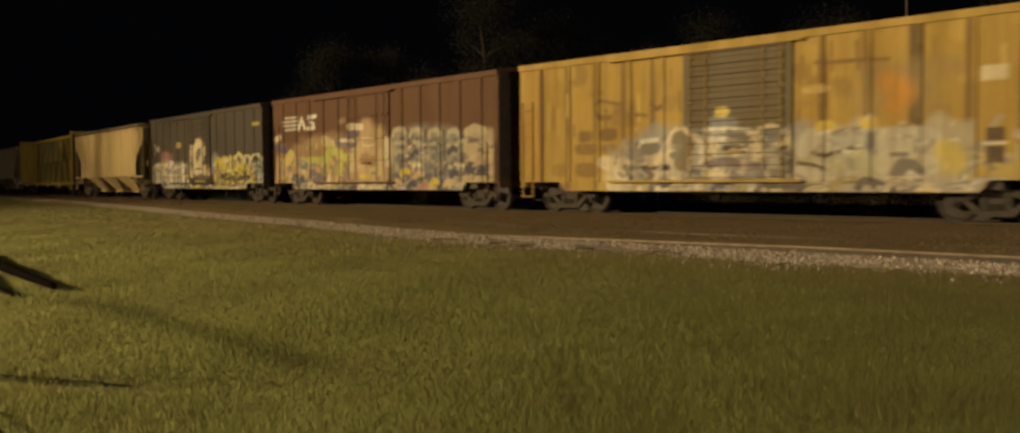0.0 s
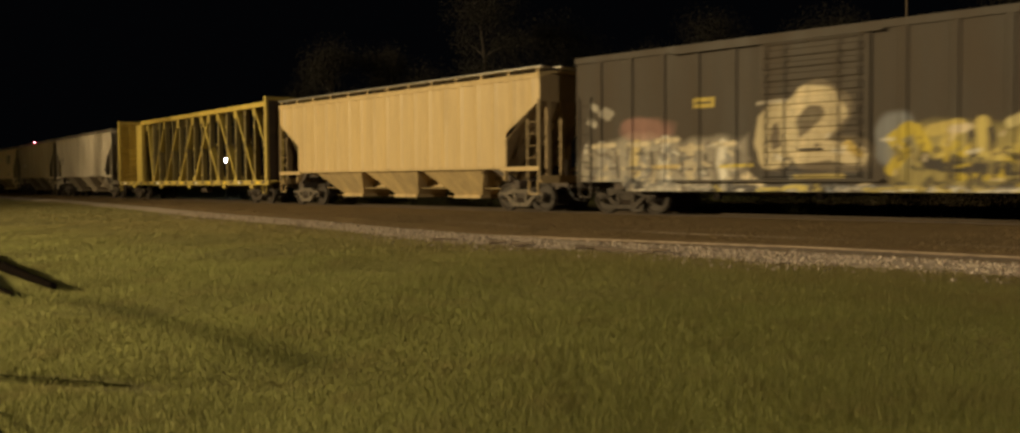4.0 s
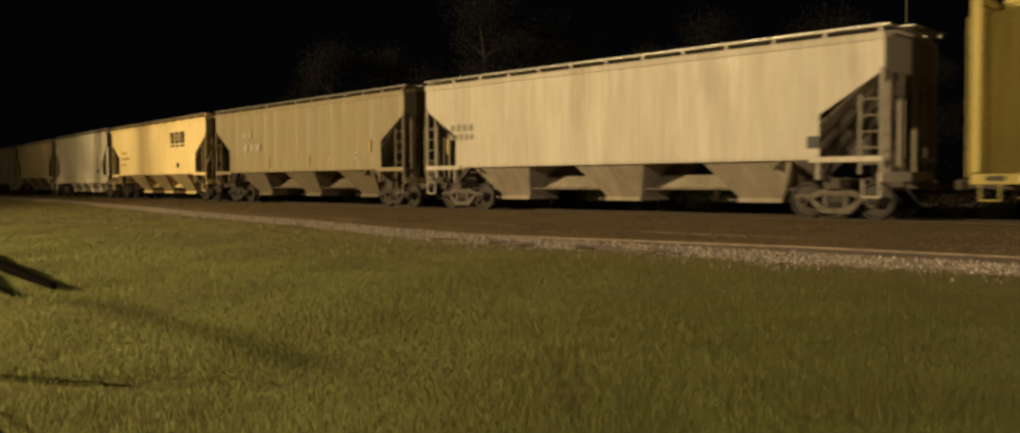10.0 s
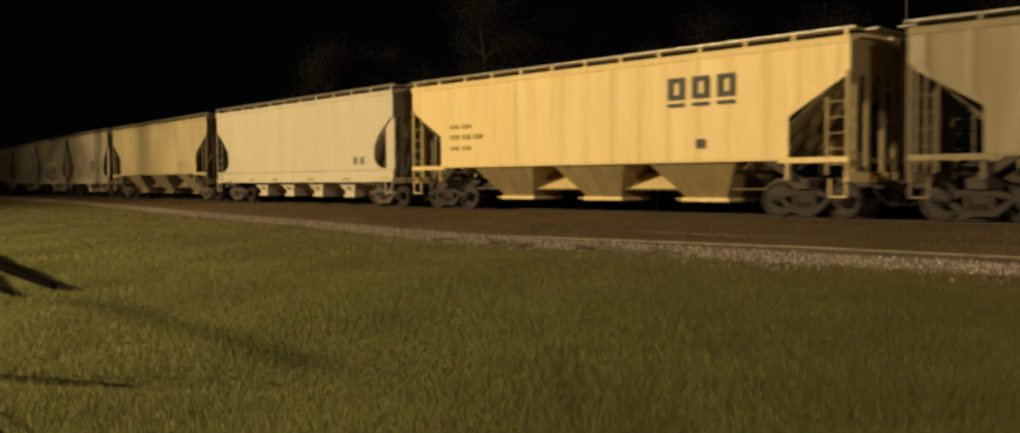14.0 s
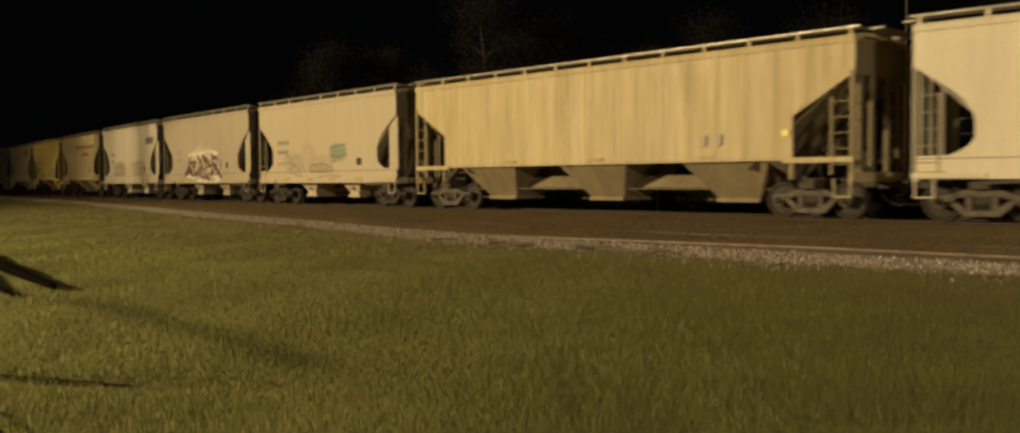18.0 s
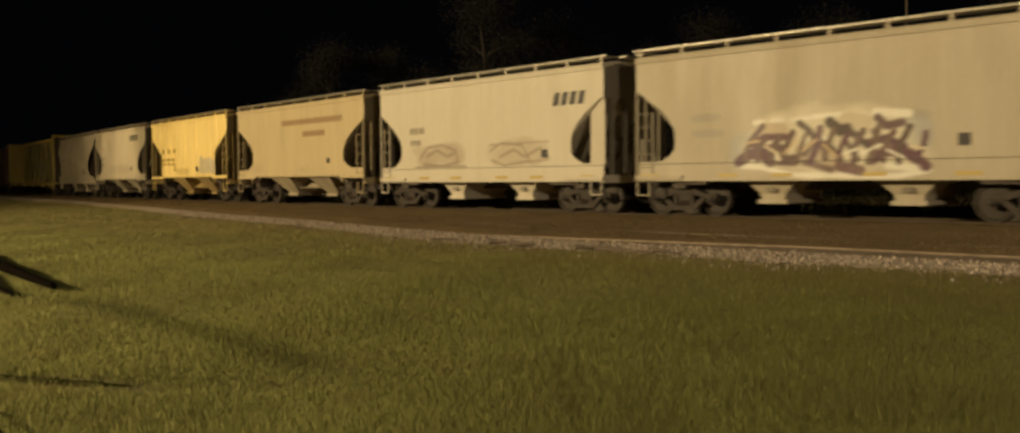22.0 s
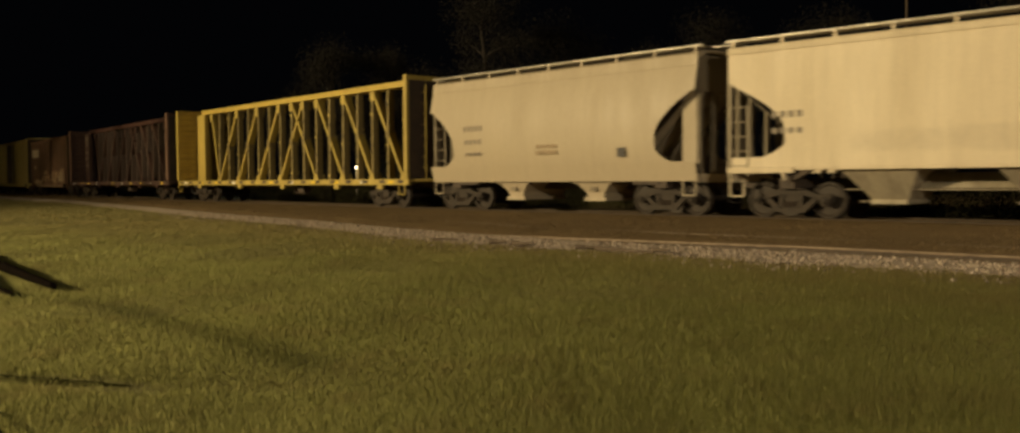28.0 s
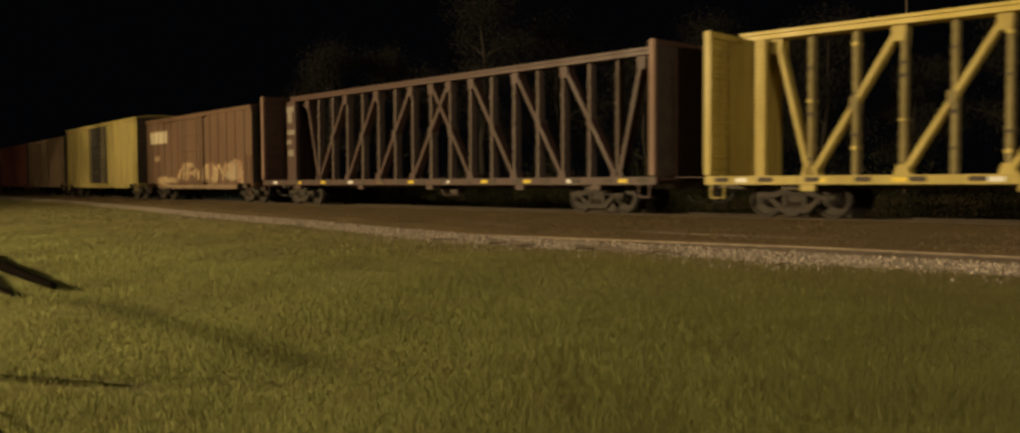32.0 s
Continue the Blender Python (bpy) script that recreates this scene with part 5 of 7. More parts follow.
far_light(-26.5, 85.96, 3.05, 0.15, WHITE_GLOW, "small cool-white yard light on a thin pole far off", "yard light")
far_light(-9.84, 59.17, 1.90, 0.11, WARM_GLOW, "small warm light on a low post behind the track", "yard light")
far_light(-68.86, 133.6, 6.88, 0.10, RED_GLOW, "red signal light on a mast far down the line", "signal")


# ---------------------------------------------------------------- trees
def bark_material():
    return rusty("bark", (0.035, 0.027, 0.02), (0.025, 0.02, 0.015), 0.95, 0, 4)


def leaf_material(name, dark, light):
    m, nt, b = nodes_of(name)
    gi = nt.nodes.new("ShaderNodeNewGeometry")
    c = mixed(nt, gi.outputs["Random Per Island"], dark, light)
    nt.links.new(c, b.inputs["Base Color"])
    b.inputs["Roughness"].default_value = 1.0
    b.inputs["Specular IOR Level"].default_value = 0.0
    return m


BARK, LEAF, SHRUB_LEAF = bark_material(), leaf_material("leaves", (0.026, 0.024, 0.021), (0.031, 0.028, 0.024)), leaf_material("shrub_leaves", (0.034, 0.034, 0.018), (0.048, 0.045, 0.024))


def leaf_quads(C, nr, l0, l1):
    """One small diamond-shaped leaf at every point of C."""
    n = len(C)
    A = nr.normal(0, 1, (n, 3))
    A /= np.linalg.norm(A, axis=1)[:, None]
    B = np.cross(A, nr.normal(0, 1, (n, 3)))
    B /= np.linalg.norm(B, axis=1)[:, None]
    A *= nr.uniform(l0, l1, n)[:, None]
    B *= nr.uniform(0.5 * l0, 0.5 * l1, n)[:, None]
    V = np.stack([C - A, C + B, C + A, C - B], 1).reshape(-1, 3)
    return V.tolist(), (4 * np.arange(n)[:, None] + np.arange(4)).tolist()


def shrub_meshes(seed, height, wide):
    """A thicket of upright stems with small leaves."""
    nr = np.random.default_rng(seed)
    stems, C = [], []
    for k in range(9):
        a, d = nr.uniform(0, 6.283), wide * nr.uniform(0, 1) ** 0.6
        p = Vector((d * math.cos(a), d * math.sin(a), -0.2))
        h = height * nr.uniform(0.45, 1.0) * (1.1 - 0.5 * d / wide)
        stem = Geo()
        for j in range(4):
            q = p + Vector((nr.normal(0, 0.09), nr.normal(0, 0.09), h / 4))
            stem.rod(p, q, 0.02 - 0.004 * j, 5, 0.016 - 0.004 * j)
            C.append(np.array(p.lerp(q, 0.5)) + nr.normal(0, 1, (170, 3)) * (0.45, 0.45, h / 7))
            p = q
        stems.append(("stem", mesh_of("stem", stem, BARK)))
    C = np.concatenate(C)
    C = C[C[:, 2] > 0.0]
    g = Geo()
    g.v, g.f = leaf_quads(C, nr, 0.022, 0.05)
    return stems + [("foliage", mesh_of("foliage", g, SHRUB_LEAF))]


def tree_meshes(seed, height, spread_r, count=430, leaf=(0.042, 0.095)):
    rng = random.Random(seed)
    trunk = Geo()
    p = Vector((0, 0, -0.3))
    r = height * 0.022
    tips = []
    for i in range(6):
        n = p + Vector((rng.uniform(-0.25, 0.25), rng.uniform(-0.25, 0.25), height * 0.13))
        trunk.rod(p, n, r, 9, r * 0.82)
        if i >= 1:
            for k in range(3):
                a = rng.uniform(0, 6.28)
                l = spread_r * rng.uniform(0.5, 1.0) * (1.15 - 0.12 * i)
                mid = n + Vector((math.cos(a) * l * 0.5, math.sin(a) * l * 0.5, l * rng.uniform(0.15, 0.4)))
                end = n + Vector((math.cos(a) * l, math.sin(a) * l, l * rng.uniform(0.25, 0.75)))
                trunk.rod(n, mid, r * 0.42, 6, r * 0.28)
                trunk.rod(mid, end, r * 0.28, 6, r * 0.1)
                tips += [mid, end, (mid + end) / 2]
        p, r = n, r * 0.82
    tips += [p, p + Vector((0, 0, height * 0.1))]
    nr = np.random.default_rng(seed)
    C = []
    for t in tips:
        cr = rng.uniform(0.8, 1.7) * height / 12
        d = nr.normal(0, 1, (count, 3)) * (1, 1, 0.75)
        d *= (cr * nr.uniform(0.3, 1.08, count) / np.linalg.norm(d, axis=1))[:, None]
        C.append(np.array(t) + d)
    V, F = leaf_quads(np.concatenate(C), nr, *leaf)
    crown = Geo()
    crown.v, crown.f = V, F
    return mesh_of("trunk", trunk, BARK, 60), mesh_of("crown", crown, LEAF)


TREE_KINDS = [tree_meshes(3, 14, 4.2), tree_meshes(8, 12, 3.8), tree_meshes(21, 16, 4.8)]
SHADING_TREE_KINDS = [tree_meshes(5, 22, 7.0, 105, (0.06, 0.13)), tree_meshes(9, 22, 6.5, 320, (0.06, 0.13)), tree_meshes(13, 22, 7.0, 50, (0.06, 0.13))]


def tree(kind, x, y, turn, size, label, group):
    ob = new("tree")
    tagged(ob, label, "tree", group)
    ob.matrix_basis = pose(x, y, float(ground_z([x], [y])[0]), 0, 0, turn) @ Matrix.Scale(size, 4)
    for nm, me in zip(("trunk", "crown"), kind):
        c = new(nm, me)
        c.parent = ob


for k, place in enumerate(((-12.0, 62, 10, 0.86), (-7.5, 66, 80, 1.0), (-2.0, 63, 200, 0.98), (3.8, 68, 130, 1.05), (9.5, 64, 300, 1.0), (15.0, 66, 20, 0.92), (21.0, 62, 250, 1.0), (27.5, 64, 170, 0.9), (34, 60, 40, 1.05), (-16.5, 74, 160, 0.7))):
    tree(TREE_KINDS[k % 3], *place, "dark leafy broad-crowned tree behind the railway at night", "trees behind the track")
# unseen trees added beside the sodium lamp to thin its light down the line
for kind, *place in ((0, -67.7, 22.0, 44, 0.94), (0, -68.6, 21.3, 273, 0.98), (1, -71.5, 18.7, 355, 0.95), (1, -74.7, 38.0, 193, 0.93), (0, -64.0, 29.6, 209, 1.0), (1, -71.8, 23.1, 325, 0.99), (1, -76.8, 27.3, 237, 1.1), (2, -57.8, 21.3, 79, 1.1), (1, -73.9, 31.7, 108, 0.89), (0, -58.0, 26.4, 30, 0.95), (2, -64.1, 17.3, 299, 1.02), (1, -68.2, 28.5, 10, 0.95)):
    tree(SHADING_TREE_KINDS[kind], *place, "tall thin-leaved tree beside the sodium street lamp", "trees beside the lamp")


SHRUB_KINDS = [shrub_meshes(31, 2.6, 1.5), shrub_meshes(32, 3.4, 1.3), shrub_meshes(33, 1.7, 1.7)]
for k in range(34):
    s = -14.0 + 2.1 * k
    x, y = rail_point(s, 9.2 + 2.0 * math.sin(1.9 * k) + (2.4 if k % 3 == 0 else 0.0))
    x, y = float(x), float(y)
    ob = new("shrub")
    tagged(ob, "dim leafy shrub in the thicket behind the track", "shrub", "shrubs behind the track")
    ob.matrix_basis = pose(x, y, float(ground_z([x], [y])[0]), 0, 0, 77 * k) @ Matrix.Scale(0.8 + 0.3 * abs(math.sin(2.7 * k)), 4)
    for nm, me in SHRUB_KINDS[k % 3]:
        c = new(nm, me)
        c.parent = ob


# ---------------------------------------------------------------- the train
TRAIN = []


def couple(car, u_right, u_left, truck_at):
    TRAIN.append((car, (u_right + u_left) / 2, truck_at))


YEL, BRN, DRK = (0.43, 0.28, 0.055), (0.108, 0.045, 0.018), (0.044, 0.035, 0.026)
GREY = (0.425, 0.365, 0.265)

TAN, CREAM, WHT = (0.55, 0.40, 0.22), (0.66, 0.56, 0.38), (0.74, 0.70, 0.60)
GR1, GR2, GR3, INK, NAVY = (0.42, 0.39, 0.33), (0.27, 0.26, 0.24), (0.16, 0.16, 0.16), (0.035, 0.033, 0.035), (0.055, 0.057, 0.085)
LIME, SUN, PINK, PLUM, SKYB = (0.42, 0.42, 0.10), (0.60, 0.47, 0.05), (0.40, 0.20, 0.17), (0.085, 0.024, 0.050), (0.30, 0.33, 0.37)


RUSTY = (0.17, 0.095, 0.03)


def paint_yellow_box(p, door=False):
    r = random.Random(5)
    if not door:
        for k in range(26):
            x, z = r.uniform(-7.4, 7.4), r.uniform(2.3, 4.3)
            p.haze(x, x + r.uniform(0.2, 0.9), z, z + r.uniform(0.2, 0.8), r.choice(((0.22, 0.13, 0.035), (0.30, 0.19, 0.05), (0.58, 0.40, 0.10))), 0.55, r)
        for x in (-6.9, -5.84, -4.73, -3.68, -2.65, 2.43, 3.51, 4.6, 5.8, 6.9):
            p.haze(x - 0.16, x + 0.12, 2.0, 4.5, (0.23, 0.135, 0.035), 0.75, r)
            p.stroke([(x - 0.05, 4.5), (x - 0.04, 3.2), (x - 0.06, 0.7)], 0.055, (0.17, 0.10, 0.03), 0.05)
        p.stroke([(4.62, 4.6), (4.62, 0.8)], 0.17, (0.12, 0.075, 0.028), 0.06)
        for k in range(34):
            x, z = r.uniform(-7.6, 7.6), r.uniform(2.5, 4.4)
            p.stroke([(x, z), (x + r.uniform(-0.05, 0.05), z - r.uniform(0.2, 0.9))], r.uniform(0.015, 0.05), r.choice(((0.20, 0.12, 0.035), (0.62, 0.45, 0.13), (0.26, 0.15, 0.04))), 0.06)
        p.haze(3.0, 5.8, 2.3, 3.8, (0.30, 0.22, 0.10), 0.7, r)
        p.stroke([(4.0, 3.25), (4.35, 3.0), (4.15, 2.7)], 0.26, (0.55, 0.26, 0.04), 0.3)
        p.haze(1.8, 2.6, 3.1, 3.3, (0.66, 0.48, 0.18), 0.8, r)
        p.rect(6.0, 6.55, 3.12, 3.42, (0.72, 0.62, 0.42))
        p.stroke([(2.2, 3.85), (4.0, 3.78)], 0.05, (0.2, 0.12, 0.04))
        p.haze(-5.46, -4.75, 2.10, 2.55, RUSTY, 0.95, r)
        p.haze(-4.63, -3.92, 2.13, 2.55, RUSTY, 0.95, r)
        p.haze(-5.63, -4.64, 1.77, 2.10, RUSTY, 0.8, r)
        p.haze(-4.61, -3.89, 1.75, 2.10, RUSTY, 0.8, r)
        p.haze(-5.62, -4.66, 1.08, 1.52, RUSTY, 0.75, r)
        p.haze(-6.57, -5.76, 1.09, 1.54, RUSTY, 0.45, r)
        p.haze(-6.17, -5.62, 0.66, 0.95, RUSTY, 0.6, r)
        p.stroke([(-4.74, 3.22), (-4.58, 3.36), (-4.14, 3.27), (-3.81, 3.21)], 0.043, RUSTY, 0.05)
        p.stroke([(-4.68, 3.00), (-4.58, 2.85), (-4.20, 2.85)], 0.058, RUSTY, 0.05)
        p.stroke([(-3.30, 2.88), (-2.89, 2.84)], 0.043, RUSTY, 0.05)
        p.stroke([(-2.72, 3.16), (-2.55, 3.00), (-2.36, 3.05)], 0.072, RUSTY, 0.05)
        p.stroke([(-4.57, 1.60), (-4.26, 1.61)], 0.058, CREAM, 0.05)
    p.coat(-4.3, 1.6, 0.66, 2.15, (0.36, 0.33, 0.26), 0.7, r)
    p.coat(1.6, 5.9, 0.66, 2.25, (0.46, 0.43, 0.34), 0.8, r)
    p.haze(-3.43, -0.91, 1.37, 2.66, SKYB, 0.75, r)
    p.haze(-0.91, 0.19, 2.16, 2.69, SKYB, 0.6, r)
    p.haze(1.59, 2.19, 1.82, 2.49, SKYB, 0.55, r)
    p.haze(-4.58, -1.63, 0.65, 1.82, CREAM, 0.85, r)
    p.haze(-3.85, 1.73, 0.64, 2.19, GR1, 0.75, r)
    p.haze(1.71, 4.98, 0.66, 2.22, (0.46, 0.43, 0.34), 0.9, r)
    p.stroke([(-4.45, 1.53), (-3.85, 1.41)], 0.203, CREAM, 0.05)
    p.stroke([(-4.10, 0.89), (-3.27, 0.75), (-1.93, 0.82)], 0.261, CREAM, 0.05)
    p.stroke([(-3.93, 1.17), (-3.60, 1.03)], 0.116, WHT, 0.05)
    p.stroke([(-3.15, 1.92), (-2.55, 1.87)], 0.189, GR3, 0.05)
    p.stroke([(-3.07, 2.10), (-2.51, 2.13)], 0.065, WHT, 0.05)
    p.stroke([(-3.52, 1.79), (-3.11, 1.64)], 0.174, GR2, 0.05)
    p.stroke([(-3.68, 1.38), (-3.27, 1.29), (-2.63, 1.37), (-2.16, 1.34)], 0.087, INK, 0.05)
    p.stroke([(-3.15, 1.13), (-2.77, 1.10)], 0.145, NAVY, 0.05)
    p.stroke([(-3.56, 1.17), (-3.39, 1.03)], 0.087, GR3, 0.05)
    p.stroke([(-2.55, 1.50), (-2.20, 1.89), (-2.01, 2.27), (-1.62, 2.35), (-1.23, 2.16), (-1.20, 1.99)], 0.109, CREAM, 0.05)
    p.stroke([(-1.79, 2.11), (-1.49, 1.97), (-1.56, 1.67), (-1.71, 1.48)], 0.246, (0.20, 0.16, 0.10), 0.05)
    p.stroke([(-2.16, 1.69), (-2.01, 1.89), (-1.94, 1.75)], 0.131, CREAM, 0.05)
    p.stroke([(-1.02, 2.08), (-0.99, 1.47)], 0.087, WHT, 0.05)
    p.stroke([(-0.88, 2.33), (-0.22, 2.32), (0.52, 2.23)], 0.080, WHT, 0.05)
    p.stroke([(-0.18, 2.19), (0.29, 2.16)], 0.087, GR3, 0.05)
    p.stroke([(-0.80, 2.09), (-0.21, 2.07)], 0.072, WHT, 0.05)
    p.stroke([(-0.28, 1.83), (0.14, 1.81)], 0.087, INK, 0.05)
    p.stroke([(-0.63, 1.89), (-0.73, 1.62)], 0.160, CREAM, 0.05)
    p.stroke([(-0.01, 1.67), (0.32, 1.75)], 0.072, WHT, 0.05)
    p.stroke([(0.75, 1.92), (0.62, 1.40)], 0.174, CREAM, 0.05)
    p.stroke([(0.52, 1.93), (0.71, 2.23), (1.03, 2.33), (1.44, 2.23), (1.56, 1.84)], 0.102, CREAM, 0.05)
    p.stroke([(0.84, 2.13), (1.22, 2.16)], 0.145, GR3, 0.05)
    p.stroke([(0.94, 1.86), (1.29, 1.80)], 0.102, GR2, 0.05)
    p.stroke([(1.42, 1.75), (1.52, 1.27)], 0.131, INK, 0.05)
    p.stroke([(1.14, 1.06), (1.38, 1.36)], 0.072, INK, 0.05)
    p.stroke([(-0.87, 1.37), (-0.28, 1.50), (0.39, 1.35), (0.85, 1.34)], 0.116, (0.19, 0.15, 0.16), 0.05)
    p.stroke([(-0.87, 1.17), (-0.17, 1.16)], 0.102, CREAM, 0.05)
    p.stroke([(0.06, 1.13), (0.72, 1.10)], 0.087, GR2, 0.05)
    p.stroke([(-1.49, 1.28), (-1.05, 1.19)], 0.087, GR3, 0.05)
    p.stroke([(1.15, 2.67), (1.42, 2.44)], 0.145, (0.10, 0.085, 0.05), 0.05)
    p.stroke([(-0.46, 2.78), (-0.29, 2.78)], 0.145, (0.62, 0.50, 0.14), 0.05)
    p.stroke([(1.95, 2.14), (2.19, 2.21), (2.39, 2.18)], 0.051, INK, 0.05)
    p.stroke([(1.87, 1.77), (2.10, 2.04), (2.39, 2.01), (2.51, 1.72)], 0.232, (0.52, 0.49, 0.40), 0.05)
    p.stroke([(1.87, 1.20), (2.31, 1.18)], 0.246, (0.56, 0.52, 0.42), 0.05)
    p.stroke([(2.68, 2.10), (3.10, 2.21), (3.34, 2.17)], 0.043, INK, 0.05)
    p.stroke([(2.82, 1.85), (3.10, 2.01), (3.43, 1.97)], 0.232, (0.42, 0.41, 0.36), 0.05)
    p.stroke([(2.83, 1.39), (3.22, 1.50), (3.60, 1.35)], 0.290, (0.44, 0.42, 0.27), 0.05)
    p.stroke([(3.77, 2.08), (4.32, 2.16), (4.79, 2.07)], 0.043, INK, 0.05)
    p.stroke([(4.01, 1.89), (4.87, 1.85)], 0.319, (0.50, 0.47, 0.39), 0.05)
    p.stroke([(3.91, 1.37), (4.17, 1.48), (4.88, 1.30)], 0.261, (0.54, 0.50, 0.38), 0.05)
    p.stroke([(1.75, 1.40), (2.14, 1.35), (2.49, 1.24)], 0.051, INK, 0.05)
    p.stroke([(2.16, 1.64), (2.48, 1.56), (2.71, 1.65), (3.19, 1.76), (3.54, 1.78)], 0.058, INK, 0.05)
    p.stroke([(3.59, 2.02), (3.62, 1.66)], 0.087, GR3, 0.05)
    p.stroke([(4.09, 1.56), (4.43, 1.55)], 0.051, GR3, 0.05)
    p.stroke([(4.20, 1.12), (4.33, 1.32), (4.58, 1.28), (4.71, 1.09)], 0.160, GR3, 0.05)
    p.stroke([(4.11, 1.96), (4.50, 1.93)], 0.058, GR2, 0.05)
    p.stroke([(3.05, 1.45), (3.11, 1.27)], 0.087, GR2, 0.05)
    p.stroke([(2.37, 2.26), (2.56, 2.27)], 0.160, (0.62, 0.46, 0.10), 0.05)
    p.stroke([(3.45, 2.32), (3.61, 2.33)], 0.145, (0.62, 0.46, 0.10), 0.05)
    p.stroke([(-1.49, 0.98), (1.96, 1.00), (4.88, 1.02)], 0.029, CREAM, 0.05)
    p.stroke([(-1.49, 0.93), (1.36, 0.93)], 0.029, (0.07, 0.055, 0.035), 0.05)
    p.stroke([(-0.62, 0.78), (0.20, 0.79)], 0.102, (0.50, 0.42, 0.12), 0.05)
    p.stroke([(1.69, 0.73), (2.08, 0.82), (2.61, 0.75)], 0.058, INK, 0.05)
    p.stroke([(3.06, 0.78), (3.66, 0.81)], 0.116, GR1, 0.05)
    p.stroke([(3.92, 0.71), (4.18, 0.73)], 0.087, NAVY, 0.05)
    p.stroke([(0.46, 0.75), (1.36, 0.77)], 0.102, CREAM, 0.05)
    p.letters(-3.4, 6.6, 0.62, 0.95, 15, (CREAM, GR1, (0.5, 0.40, 0.12), NAVY), GR3, 33, 0.06, 0.03)
    p.haze(5.4, 7.3, 0.9, 1.6, (0.55, 0.45, 0.15), 0.6, r)
    p.speckle(-4.3, 1.6, 0.75, 2.2, (GR1, GR3, CREAM, (0.30, 0.27, 0.22), (0.20, 0.16, 0.12)), 80, r, (0.03, 0.09), (0.08, 0.4))
    p.speckle(1.6, 7.0, 0.75, 2.2, (GR1, (0.55, 0.51, 0.42), (0.30, 0.28, 0.24)), 50, r, (0.03, 0.08), (0.1, 0.4))
    p.speckle(-4.6, 7.2, 0.7, 2.4, (WHT, GR3, CREAM), 60, r)
    if not door:
        p.rect(6.12, 6.5, 1.80, 2.10, (0.055, 0.045, 0.032))
        p.rect(6.12, 6.5, 1.32, 1.70, (0.055, 0.045, 0.032))
        p.rect(6.05, 6.55, 1.72, 1.78, WHT)
        p.haze(5.0, 5.8, 1.0, 1.9, SUN, 0.7, r)


def paint_brown_box(p, door=False):
    r = random.Random(9)
    if not door:
        p.stroke([(-6.70, 3.84), (-5.62, 3.83)], 0.035, WHT, 0.05)
        p.stroke([(-6.81, 3.67), (-5.55, 3.66)], 0.035, WHT, 0.05)
        p.stroke([(-6.75, 3.50), (-5.59, 3.49)], 0.035, WHT, 0.05)
        p.stroke([(-6.69, 3.31), (-5.65, 3.32)], 0.035, WHT, 0.05)
        p.stroke([(-5.46, 3.31), (-5.21, 3.76)], 0.085, WHT, 0.05)
        p.stroke([(-5.18, 3.69), (-4.94, 3.32)], 0.085, WHT, 0.05)
        p.stroke([(-4.60, 3.76), (-4.01, 3.80)], 0.085, WHT, 0.05)
        p.stroke([(-4.70, 3.29), (-4.16, 3.32)], 0.085, WHT, 0.05)
        p.stroke([(-4.43, 3.55), (-4.19, 3.48)], 0.070, WHT, 0.05)
    p.coat(-7.6, -1.4, 0.66, 2.2, (0.33, 0.22, 0.11), 0.85, r)
    p.coat(-1.6, 1.6, 0.66, 2.45, (0.40, 0.28, 0.15), 0.75, r)
    p.coat(1.6, 5.9, 0.66, 2.6, (0.20, 0.18, 0.15), 0.9, r)
    p.coat(5.8, 7.5, 0.66, 2.65, (0.42, 0.33, 0.21), 0.85, r)
    p.haze(-7.84, -1.28, 0.62, 3.11, (0.36, 0.24, 0.12), 0.9, r)
    p.haze(-1.27, 1.71, 0.55, 3.42, TAN, 0.7, r)
    p.haze(1.54, 6.01, 0.62, 3.14, (0.24, 0.21, 0.17), 0.95, r)
    p.haze(5.99, 7.28, 0.75, 2.92, (0.42, 0.33, 0.21), 0.9, r)
    p.stroke([(-7.64, 2.58), (-6.46, 2.39)], 0.186, (0.11, 0.09, 0.13), 0.05)
    p.stroke([(-7.67, 2.86), (-7.19, 3.02)], 0.155, CREAM, 0.05)
    p.stroke([(-6.63, 1.91), (-6.22, 2.18), (-5.85, 1.94)], 0.264, (0.55, 0.44, 0.12), 0.05)
    p.stroke([(-7.30, 1.98), (-7.49, 0.88)], 0.171, (0.55, 0.36, 0.20), 0.05)
    p.stroke([(-5.58, 2.36), (-3.70, 2.25)], 0.279, (0.28, 0.18, 0.09), 0.05)
    p.stroke([(-4.36, 2.70), (-3.82, 2.57)], 0.186, (0.34, 0.24, 0.11), 0.05)
    p.stroke([(-3.30, 2.72), (-2.69, 2.53)], 0.217, (0.50, 0.41, 0.18), 0.05)
    p.stroke([(-5.35, 1.69), (-4.71, 1.70)], 0.232, (0.16, 0.18, 0.18), 0.05)
    p.stroke([(-4.59, 1.93), (-3.14, 1.89), (-2.34, 2.16), (-1.50, 1.91)], 0.155, LIME, 0.05)
    p.stroke([(-3.14, 2.14), (-2.83, 2.39), (-2.02, 2.15)], 0.155, LIME, 0.05)
    p.stroke([(-2.03, 1.74), (-2.12, 1.28)], 0.124, LIME, 0.05)
    p.stroke([(-3.42, 1.54), (-2.70, 1.43)], 0.232, (0.25, 0.23, 0.09), 0.05)
